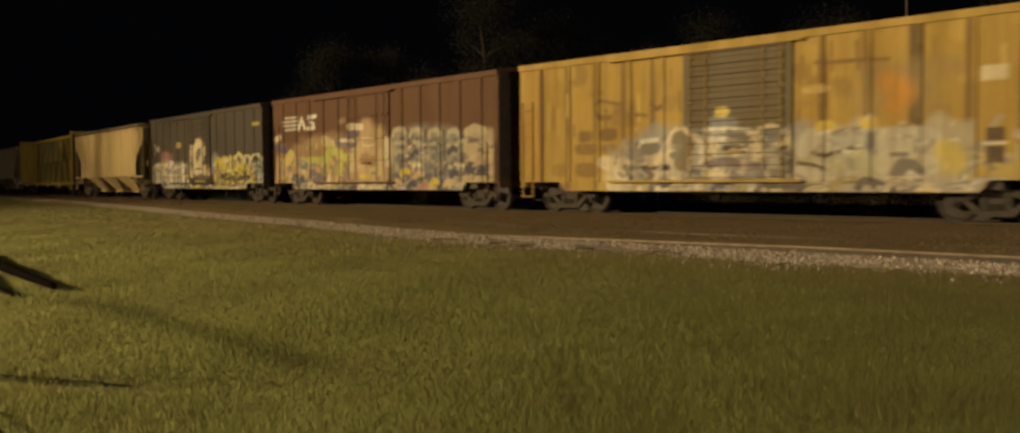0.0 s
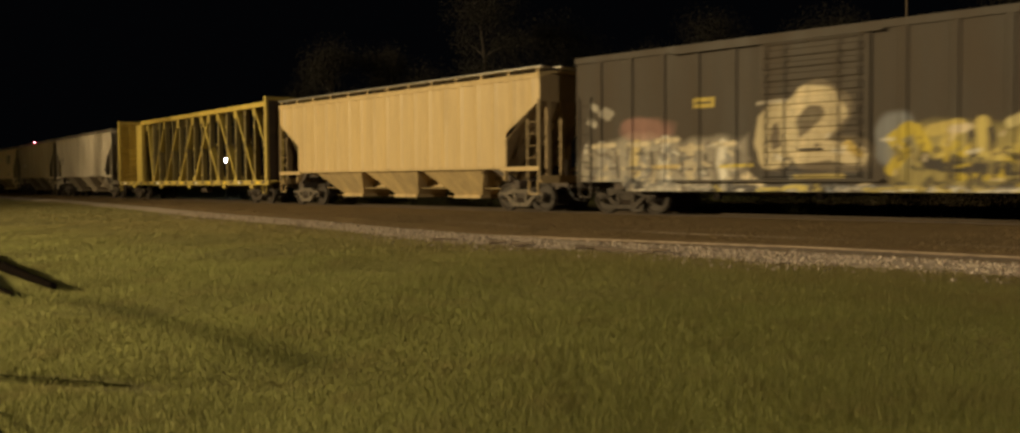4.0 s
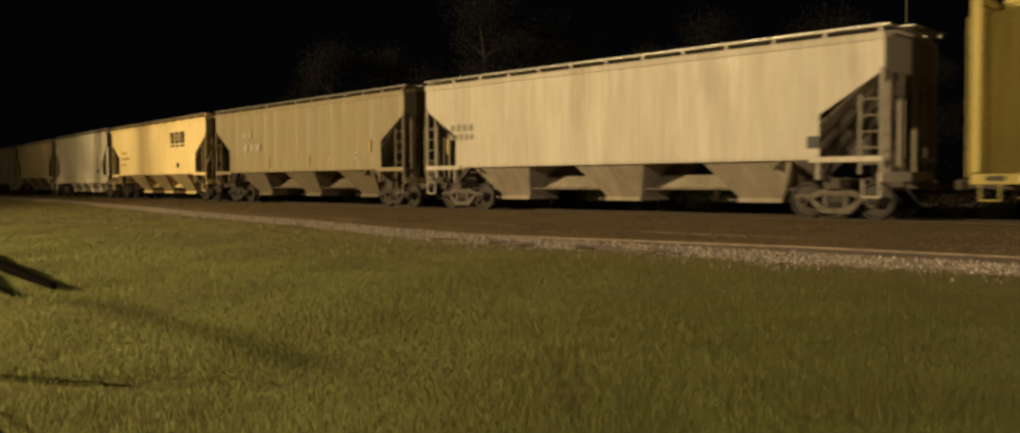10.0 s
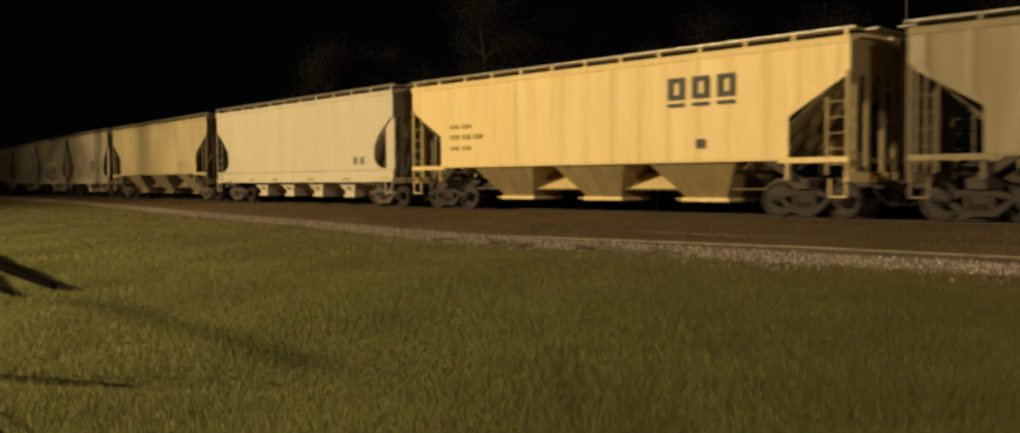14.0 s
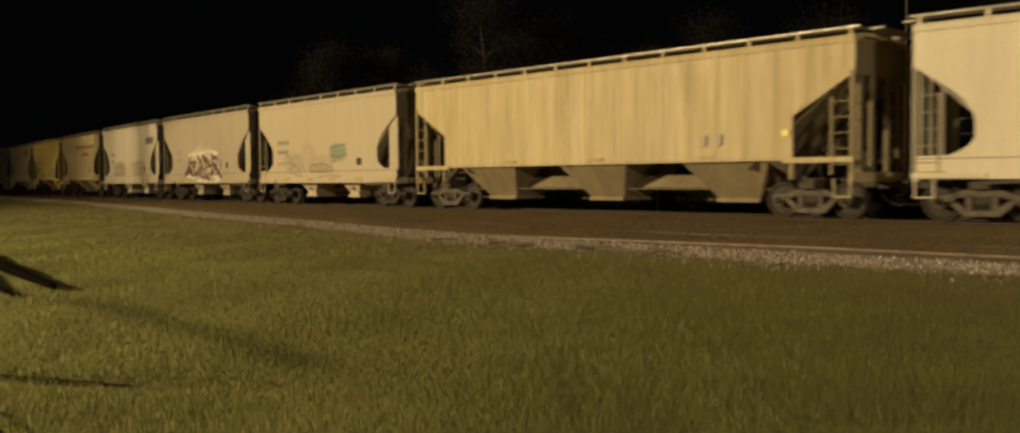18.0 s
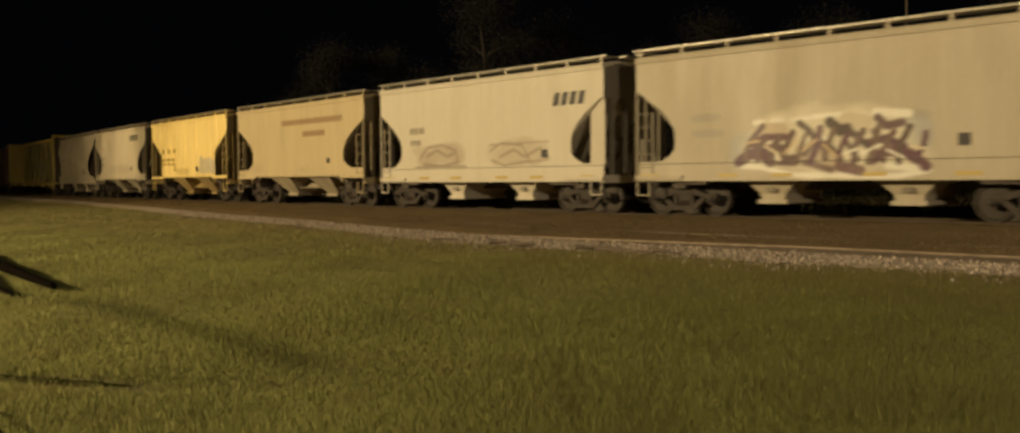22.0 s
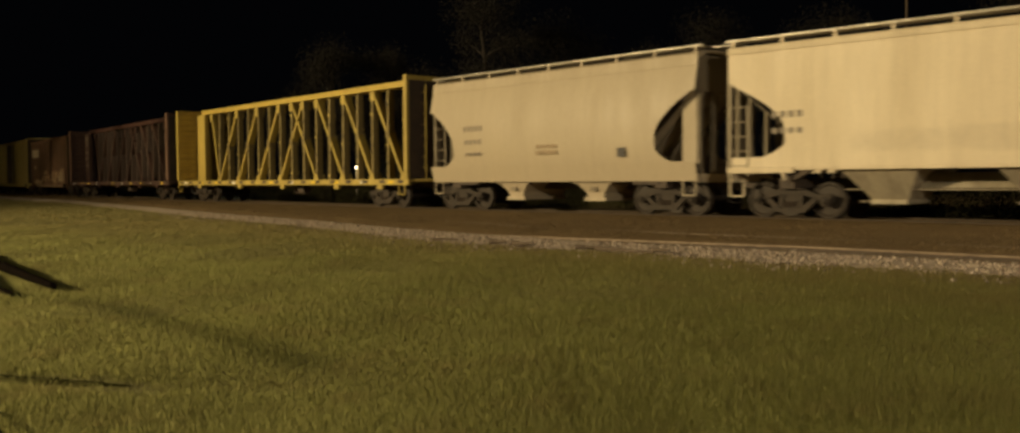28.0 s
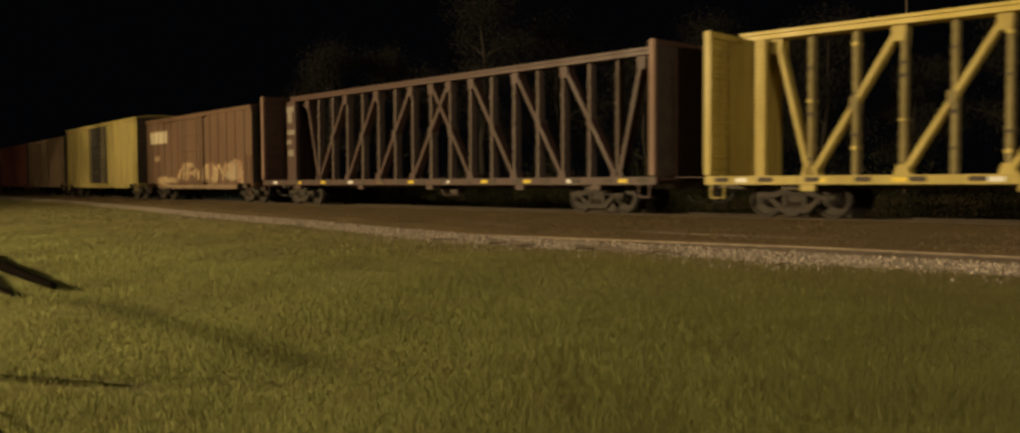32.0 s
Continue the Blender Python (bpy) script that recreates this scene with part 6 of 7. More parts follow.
    p.stroke([(-2.34, 2.65), (-0.90, 2.49)], 0.186, (0.18, 0.15, 0.17), 0.05)
    p.stroke([(-2.05, 2.70), (-0.96, 2.65)], 0.070, CREAM, 0.05)
    p.stroke([(-1.30, 2.90), (-0.72, 2.95)], 0.202, (0.13, 0.11, 0.15), 0.05)
    p.stroke([(-1.32, 3.22), (-0.38, 3.17)], 0.139, CREAM, 0.05)
    p.stroke([(-2.05, 3.47), (-1.78, 3.51)], 0.124, (0.28, 0.17, 0.12), 0.05)
    p.stroke([(-1.00, 2.21), (-1.15, 1.50)], 0.155, (0.58, 0.47, 0.27), 0.05)
    p.stroke([(1.35, 2.52), (1.39, 1.74)], 0.202, CREAM, 0.05)
    p.stroke([(-0.29, 2.71), (0.56, 2.69)], 0.031, CREAM, 0.05)
    p.stroke([(-0.29, 2.42), (0.44, 2.41)], 0.031, CREAM, 0.05)
    p.stroke([(0.31, 1.49), (0.88, 1.44)], 0.186, (0.50, 0.40, 0.20), 0.05)
    p.stroke([(-0.29, 1.90), (0.42, 1.78)], 0.217, (0.32, 0.20, 0.10), 0.05)
    p.stroke([(-5.83, 1.10), (-4.87, 0.91)], 0.279, NAVY, 0.05)
    p.stroke([(-4.29, 1.28), (-3.40, 1.01)], 0.264, (0.16, 0.13, 0.14), 0.05)
    p.stroke([(-5.08, 1.46), (-4.86, 1.26)], 0.070, WHT, 0.05)
    p.stroke([(-2.97, 1.26), (-3.14, 0.80)], 0.109, CREAM, 0.05)
    p.stroke([(-2.59, 0.72), (-2.03, 0.84)], 0.139, (0.19, 0.13, 0.14), 0.05)
    p.stroke([(-1.66, 0.80), (1.55, 0.76)], 0.078, CREAM, 0.05)
    p.stroke([(-0.29, 1.19), (0.09, 1.21)], 0.078, (0.55, 0.42, 0.16), 0.05)
    p.stroke([(-6.31, 1.39), (-6.25, 0.88)], 0.109, (0.50, 0.36, 0.18), 0.05)
    p.stroke([(-4.44, 0.88), (-2.87, 0.74)], 0.109, (0.13, 0.12, 0.16), 0.05)
    p.stroke([(2.13, 2.69), (2.18, 1.32)], 0.403, (0.25, 0.235, 0.19), 0.05)
    p.stroke([(1.68, 2.75), (1.76, 2.94), (2.02, 2.96), (2.38, 2.95), (2.46, 2.82)], 0.087, (0.46, 0.41, 0.29), 0.06)
    p.stroke([(1.75, 2.46), (2.44, 2.45)], 0.054, (0.44, 0.39, 0.28), 0.05)
    p.stroke([(1.81, 2.29), (2.42, 2.29)], 0.046, (0.10, 0.09, 0.09), 0.05)
    p.stroke([(1.77, 2.11), (2.34, 2.07)], 0.078, (0.36, 0.33, 0.26), 0.05)
    p.stroke([(2.02, 2.63), (2.36, 2.61)], 0.046, (0.09, 0.08, 0.08), 0.05)
    p.stroke([(1.86, 1.74), (1.92, 1.36)], 0.093, (0.33, 0.30, 0.24), 0.05)
    p.stroke([(2.19, 1.90), (2.26, 1.53)], 0.062, (0.09, 0.08, 0.10), 0.05)
    p.stroke([(2.69, 2.88), (2.73, 1.23)], 0.078, (0.075, 0.055, 0.05), 0.05)
    p.stroke([(3.20, 2.63), (3.24, 1.31)], 0.403, (0.25, 0.235, 0.19), 0.05)
    p.stroke([(2.78, 2.68), (2.86, 2.87), (3.10, 2.89), (3.43, 2.88), (3.51, 2.76)], 0.087, (0.46, 0.41, 0.29), 0.06)
    p.stroke([(2.84, 2.41), (3.49, 2.40)], 0.054, (0.44, 0.39, 0.28), 0.05)
    p.stroke([(2.90, 2.25), (3.47, 2.24)], 0.046, (0.10, 0.09, 0.09), 0.05)
    p.stroke([(2.86, 2.07), (3.40, 2.03)], 0.078, (0.36, 0.33, 0.26), 0.05)
    p.stroke([(3.10, 2.58), (3.41, 2.56)], 0.046, (0.09, 0.08, 0.08), 0.05)
    p.stroke([(2.94, 1.71), (3.00, 1.34)], 0.093, (0.33, 0.30, 0.24), 0.05)
    p.stroke([(3.26, 1.86), (3.32, 1.51)], 0.062, (0.09, 0.08, 0.10), 0.05)
    p.stroke([(3.72, 2.82), (3.77, 1.21)], 0.078, (0.075, 0.055, 0.05), 0.05)
    p.stroke([(4.32, 2.57), (4.37, 1.29)], 0.403, (0.25, 0.235, 0.19), 0.05)
    p.stroke([(3.93, 2.62), (4.01, 2.80), (4.23, 2.82), (4.53, 2.81), (4.61, 2.69)], 0.087, (0.46, 0.41, 0.29), 0.06)
    p.stroke([(3.99, 2.36), (4.60, 2.35)], 0.054, (0.44, 0.39, 0.28), 0.05)
    p.stroke([(4.04, 2.20), (4.58, 2.19)], 0.046, (0.10, 0.09, 0.09), 0.05)
    p.stroke([(4.01, 2.03), (4.51, 1.99)], 0.078, (0.36, 0.33, 0.26), 0.05)
    p.stroke([(4.23, 2.52), (4.52, 2.50)], 0.046, (0.09, 0.08, 0.08), 0.05)
    p.stroke([(4.09, 1.68), (4.14, 1.32)], 0.093, (0.33, 0.30, 0.24), 0.05)
    p.stroke([(4.38, 1.83), (4.44, 1.49)], 0.062, (0.09, 0.08, 0.10), 0.05)
    p.stroke([(4.81, 2.75), (4.86, 1.20)], 0.078, (0.075, 0.055, 0.05), 0.05)
    p.stroke([(5.39, 2.51), (5.43, 1.28)], 0.403, (0.25, 0.235, 0.19), 0.05)
    p.stroke([(5.02, 2.56), (5.10, 2.74), (5.30, 2.76), (5.58, 2.75), (5.66, 2.63)], 0.087, (0.46, 0.41, 0.29), 0.06)
    p.stroke([(5.08, 2.31), (5.65, 2.30)], 0.054, (0.44, 0.39, 0.28), 0.05)
    p.stroke([(5.13, 2.15), (5.63, 2.15)], 0.046, (0.10, 0.09, 0.09), 0.05)
    p.stroke([(5.10, 1.99), (5.56, 1.96)], 0.078, (0.36, 0.33, 0.26), 0.05)
    p.stroke([(5.30, 2.46), (5.58, 2.45)], 0.046, (0.09, 0.08, 0.08), 0.05)
    p.stroke([(5.17, 1.65), (5.23, 1.30)], 0.093, (0.33, 0.30, 0.24), 0.05)
    p.stroke([(5.45, 1.80), (5.50, 1.47)], 0.062, (0.09, 0.08, 0.10), 0.05)
    p.stroke([(5.85, 2.69), (5.89, 1.19)], 0.078, (0.075, 0.055, 0.05), 0.05)
    p.stroke([(1.76, 1.15), (4.53, 1.15), (6.17, 1.47), (7.09, 1.35)], 0.171, (0.10, 0.10, 0.13), 0.05)
    p.stroke([(5.14, 1.52), (5.84, 1.51)], 0.109, CREAM, 0.05)
    p.stroke([(3.10, 1.57), (3.38, 1.56)], 0.139, CREAM, 0.05)
    p.stroke([(3.50, 0.81), (3.64, 0.87)], 0.171, (0.52, 0.37, 0.16), 0.05)
    p.stroke([(4.33, 0.79), (4.49, 0.84)], 0.171, (0.52, 0.37, 0.16), 0.05)
    p.stroke([(2.08, 0.80), (2.60, 0.82)], 0.186, (0.28, 0.27, 0.27), 0.05)
    p.stroke([(5.25, 0.77), (5.51, 0.82)], 0.186, (0.28, 0.27, 0.27), 0.05)
    p.stroke([(6.08, 2.68), (6.48, 2.81), (6.99, 2.70)], 0.155, (0.50, 0.42, 0.27), 0.05)
    p.stroke([(6.33, 2.10), (7.04, 1.96)], 0.434, (0.47, 0.36, 0.21), 0.05)
    p.stroke([(6.16, 2.43), (6.88, 2.32)], 0.093, (0.10, 0.085, 0.10), 0.05)
    p.stroke([(6.17, 1.47), (7.05, 1.28)], 0.217, NAVY, 0.05)
    p.stroke([(5.89, 1.03), (7.05, 1.02)], 0.155, (0.50, 0.38, 0.20), 0.05)
    p.stroke([(5.15, 2.22), (5.58, 2.20)], 0.062, CREAM, 0.05)
    p.letters(-7.4, 7.2, 0.66, 0.92, 22, (NAVY, CREAM, TAN, GR2), (0.08, 0.07, 0.09), 5, 0.07, 0.03)
    p.speckle(-7.4, -1.4, 0.8, 2.1, ((0.13, 0.11, 0.15), (0.50, 0.41, 0.18), TAN, LIME, (0.55, 0.36, 0.20), (0.16, 0.18, 0.18), (0.20, 0.12, 0.06)), 90, r, (0.03, 0.11), (0.05, 0.35))
    p.speckle(1.7, 5.9, 0.85, 2.5, ((0.33, 0.30, 0.24), (0.09, 0.08, 0.09), (0.40, 0.36, 0.26), (0.24, 0.23, 0.19), (0.15, 0.14, 0.13)), 150, r, (0.03, 0.09), (0.05, 0.3))
    p.speckle(5.9, 7.4, 0.85, 2.5, ((0.36, 0.29, 0.20), (0.12, 0.10, 0.11), (0.50, 0.42, 0.27)), 30, r, (0.03, 0.08), (0.05, 0.3))
    p.speckle(-7.4, 7.2, 0.8, 2.6, (CREAM, NAVY, TAN), 70, r)
    p.stroke([(-0.45, 1.21), (0.10, 1.21)], 0.06, SUN, 0.04)
    for x, z, col in ((1.95, 0.95, TAN), (2.45, 1.35, SUN), (2.85, 0.88, NAVY), (3.3, 1.25, TAN), (3.55, 0.82, PINK), (3.95, 1.5, GR3), (4.25, 0.95, SUN), (4.7, 0.84, NAVY), (5.05, 0.95, TAN), (5.4, 1.25, NAVY), (2.1, 1.9, GR3), (3.1, 2.05, NAVY), (4.4, 1.95, GR3), (5.3, 2.1, NAVY)):
        p.stroke([(x - 0.2, z - 0.08), (x, z + 0.06), (x + 0.22, z)], 0.11, col, 0.05)

def paint_dark_box(p, door=False):
    r = random.Random(14)
    if not door:
        p.rect(-3.45, -2.8, 2.95, 3.22, (0.55, 0.42, 0.08))
        p.stroke([(-3.35, 3.08), (-2.9, 3.08)], 0.02, INK)
        p.rect(6.5, 7.3, 3.68, 3.84, (0.50, 0.42, 0.07))
        for x, z in ((-7.0, 3.2), (-6.6, 2.95), (-7.1, 2.75), (-6.5, 3.05)):
            p.stroke([(x, z), (x + 0.22, z - 0.1)], 0.10, GR1)
    p.coat(-7.4, -1.8, 0.66, 1.95, (0.31, 0.275, 0.22), 0.8, r)
    p.coat(1.9, 6.8, 0.66, 1.85, (0.30, 0.25, 0.09), 0.7, r)
    p.haze(-7.57, -1.71, 0.56, 2.30, (0.36, 0.325, 0.26), 0.95, r)
    p.haze(-5.94, -3.83, 2.10, 2.78, PINK, 0.6, r)
    p.haze(1.55, 2.49, 1.19, 2.61, SKYB, 0.65, r)
    p.haze(6.71, 7.68, 0.82, 2.11, (0.36, 0.38, 0.38), 0.9, r)
    p.haze(1.83, 6.80, 0.62, 2.32, (0.40, 0.34, 0.12), 0.8, r)
    p.haze(-1.84, 1.73, 0.73, 1.44, INK, 0.8, r)
    p.stroke([(-6.62, 2.04), (-6.73, 1.46), (-6.56, 0.94)], 0.126, GR1, 0.05)
    p.stroke([(-6.96, 2.00), (-6.18, 2.03)], 0.070, CREAM, 0.05)
    p.stroke([(-6.08, 1.80), (-6.02, 1.11)], 0.063, (0.11, 0.095, 0.08), 0.05)
    p.stroke([(-6.45, 1.69), (-6.19, 1.22)], 0.070, GR2, 0.05)
    p.stroke([(-5.34, 2.04), (-5.44, 1.48), (-5.29, 0.97)], 0.126, (0.62, 0.50, 0.24), 0.05)
    p.stroke([(-5.67, 2.00), (-4.93, 2.03)], 0.070, CREAM, 0.05)
    p.stroke([(-4.84, 1.80), (-4.78, 1.13)], 0.063, (0.11, 0.095, 0.08), 0.05)
    p.stroke([(-5.19, 1.70), (-4.94, 1.25)], 0.070, GR2, 0.05)
    p.stroke([(-4.35, 2.12), (-4.45, 1.57), (-4.30, 1.07)], 0.126, WHT, 0.05)
    p.stroke([(-4.66, 2.08), (-3.96, 2.11)], 0.070, CREAM, 0.05)
    p.stroke([(-3.87, 1.89), (-3.82, 1.23)], 0.063, (0.11, 0.095, 0.08), 0.05)
    p.stroke([(-4.20, 1.79), (-3.97, 1.35)], 0.070, GR2, 0.05)
    p.stroke([(-3.53, 1.88), (-3.62, 1.34), (-3.48, 0.85)], 0.126, CREAM, 0.05)
    p.stroke([(-3.83, 1.84), (-3.15, 1.87)], 0.070, CREAM, 0.05)
    p.stroke([(-3.07, 1.65), (-3.01, 1.01)], 0.063, (0.11, 0.095, 0.08), 0.05)
    p.stroke([(-3.39, 1.55), (-3.16, 1.12)], 0.070, GR2, 0.05)
    p.stroke([(-2.53, 1.96), (-2.61, 1.43), (-2.47, 0.96)], 0.126, WHT, 0.05)
    p.stroke([(-2.81, 1.92), (-2.16, 1.95)], 0.070, CREAM, 0.05)
    p.stroke([(-2.08, 1.74), (-2.03, 1.11)], 0.063, (0.11, 0.095, 0.08), 0.05)
    p.stroke([(-2.39, 1.64), (-2.17, 1.22)], 0.070, GR2, 0.05)
    p.stroke([(-7.23, 1.36), (-2.81, 1.27)], 0.035, (0.14, 0.12, 0.10), 0.05)
    p.stroke([(-5.39, 0.75), (-3.32, 0.82)], 0.126, (0.66, 0.60, 0.48), 0.05)
    p.stroke([(-3.03, 0.95), (-2.64, 0.72)], 0.140, (0.45, 0.40, 0.33), 0.05)
    p.stroke([(-1.87, 1.11), (-1.33, 0.72)], 0.126, CREAM, 0.05)
    p.stroke([(-2.60, 1.35), (-1.68, 1.37)], 0.042, SUN, 0.05)
    p.stroke([(-4.75, 1.36), (-3.91, 1.37)], 0.056, (0.60, 0.46, 0.20), 0.05)
    p.stroke([(-7.06, 0.88), (-5.63, 0.82)], 0.070, (0.16, 0.13, 0.11), 0.05)
    p.stroke([(-0.91, 2.64), (-1.17, 2.14), (-1.04, 1.63), (-0.66, 1.82), (-0.63, 2.42)], 0.420, (0.15, 0.12, 0.08), 0.05)
    p.stroke([(-0.28, 2.70), (0.15, 3.02), (0.63, 2.71), (0.21, 2.09), (-0.16, 1.66), (1.10, 1.59)], 0.434, (0.15, 0.12, 0.08), 0.05)
    p.stroke([(-0.91, 2.76), (-1.28, 2.45), (-1.37, 1.94), (-1.17, 1.48), (-0.76, 1.53), (-0.56, 2.02), (-0.66, 2.57), (-0.91, 2.76)], 0.238, (0.58, 0.49, 0.31), 0.05)
    p.stroke([(-0.47, 2.76), (-0.15, 3.09), (0.39, 3.01), (0.67, 2.61), (0.33, 2.19), (-0.16, 1.81), (-0.28, 1.60), (0.45, 1.70), (1.18, 1.54)], 0.238, (0.62, 0.52, 0.33), 0.05)
    p.stroke([(-0.96, 2.24), (-0.91, 1.88)], 0.098, (0.14, 0.11, 0.08), 0.05)
    p.stroke([(-0.16, 2.50), (0.15, 2.54)], 0.084, (0.18, 0.15, 0.10), 0.05)
    p.stroke([(0.93, 1.83), (1.21, 1.58)], 0.098, (0.55, 0.40, 0.10), 0.05)
    p.stroke([(-1.50, 2.95), (-0.66, 2.97)], 0.042, (0.50, 0.45, 0.36), 0.05)
    p.stroke([(1.95, 1.21), (2.22, 1.61), (1.97, 1.92), (2.33, 2.16)], 0.154, SUN, 0.05)
    p.stroke([(2.49, 2.11), (2.72, 1.69)], 0.140, SUN, 0.05)
    p.stroke([(2.83, 2.08), (3.42, 2.18), (3.17, 1.81), (3.07, 1.46)], 0.140, (0.56, 0.45, 0.13), 0.05)
    p.stroke([(3.27, 2.08), (3.62, 2.11)], 0.098, CREAM, 0.05)
    p.stroke([(3.90, 2.21), (3.84, 1.66), (4.22, 1.50), (4.74, 1.60), (4.80, 2.07)], 0.154, (0.62, 0.51, 0.16), 0.05)
    p.stroke([(4.07, 2.05), (4.12, 1.70)], 0.070, INK, 0.05)
    p.stroke([(4.45, 2.17), (4.92, 2.40), (5.40, 2.18)], 0.112, (0.62, 0.54, 0.26), 0.05)
    p.stroke([(4.89, 2.17), (4.98, 2.06)], 0.154, INK, 0.05)
    p.stroke([(5.55, 1.91), (5.73, 2.22), (6.16, 2.20)], 0.112, CREAM, 0.05)
    p.stroke([(5.86, 2.11), (5.97, 2.00)], 0.140, INK, 0.05)
    p.stroke([(6.16, 1.93), (6.50, 2.24), (7.15, 2.27), (7.55, 2.09)], 0.098, (0.60, 0.53, 0.30), 0.05)
    p.stroke([(6.33, 1.79), (6.87, 1.69)], 0.182, GR1, 0.05)
    p.stroke([(6.79, 2.17), (7.11, 2.11)], 0.084, INK, 0.05)
    p.stroke([(6.42, 2.00), (6.46, 1.64)], 0.070, INK, 0.05)
    p.stroke([(5.15, 1.80), (5.51, 1.83)], 0.126, SUN, 0.05)
    p.stroke([(3.67, 1.98), (3.71, 1.53)], 0.084, INK, 0.05)
    p.stroke([(2.70, 1.55), (2.79, 1.28)], 0.070, INK, 0.05)
    p.stroke([(2.81, 1.32), (4.22, 1.15), (5.34, 1.25), (6.47, 1.19)], 0.126, INK, 0.05)
    p.stroke([(4.50, 1.41), (5.42, 1.41)], 0.098, SUN, 0.05)
    p.stroke([(3.22, 1.05), (4.31, 1.01)], 0.070, SUN, 0.05)
    p.stroke([(4.97, 0.99), (6.30, 1.05)], 0.070, SUN, 0.05)
    p.stroke([(7.12, 1.18), (7.56, 1.18)], 0.196, (0.50, 0.52, 0.50), 0.05)
    p.stroke([(7.16, 1.74), (7.36, 1.69)], 0.070, INK, 0.05)
    p.stroke([(2.06, 0.75), (2.60, 0.77)], 0.084, SUN, 0.05)
    p.stroke([(3.43, 0.75), (4.02, 0.79)], 0.070, (0.62, 0.50, 0.18), 0.05)
    p.stroke([(4.51, 0.77), (5.25, 0.82)], 0.070, SUN, 0.05)
    p.stroke([(0.45, 0.73), (1.50, 0.77)], 0.084, SKYB, 0.05)
    p.stroke([(-0.66, 0.72), (0.09, 0.74)], 0.070, GR1, 0.05)
    p.stroke([(-0.41, 1.06), (0.81, 1.07)], 0.056, (0.45, 0.36, 0.12), 0.05)
    p.letters(-7.2, 7.0, 0.66, 0.9, 20, (WHT, (0.55, 0.45, 0.12), GR1, INK), GR3, 62, 0.05, 0.03)
    p.speckle(-7.3, -1.8, 0.75, 1.9, (GR1, GR3, CREAM, (0.20, 0.17, 0.14), (0.13, 0.11, 0.09)), 80, r, (0.03, 0.08), (0.06, 0.3))
    p.speckle(1.9, 6.8, 0.75, 1.7, (SUN, INK, INK, (0.34, 0.28, 0.10), (0.10, 0.085, 0.05), (0.06, 0.05, 0.035)), 130, r, (0.03, 0.08), (0.06, 0.3))
    p.speckle(-7.4, 7.3, 0.75, 2.1, (WHT, INK, (0.10, 0.08, 0.06), CREAM), 90, r)


def paint_rust_box(p, door=False):
    r = random.Random(19)
    if not door:
        p.rect(-6.8, -4.0, 3.25, 3.95, CREAM)
    for x0, x1, z0, z1 in ((-6.2, -5.2, 2.2, 2.6), (-5.6, -2.2, 0.8, 1.35), (-1.8, 0.4, 1.6, 2.1)):
        p.haze(x0, x1, z0, z1, TAN, 0.75, r)
    p.haze(1.2, 3.4, 1.0, 1.9, TAN, 0.8, r)
    p.haze(4.0, 6.6, 1.1, 2.1, CREAM, 0.6, r)
    p.letters(1.4, 6.4, 1.0, 2.0, 8, (TAN, (0.3, 0.17, 0.09), TAN), (0.22, 0.11, 0.06), 81, 0.07, 0.04)
    p.letters(-2.2, 1.0, 1.2, 1.7, 4, ((0.35, 0.22, 0.12), TAN), (0.20, 0.10, 0.05), 82, 0.08, 0.04)
    p.haze(-5.0, 6.8, 0.6, 0.9, (0.34, 0.24, 0.15), 0.7, r)


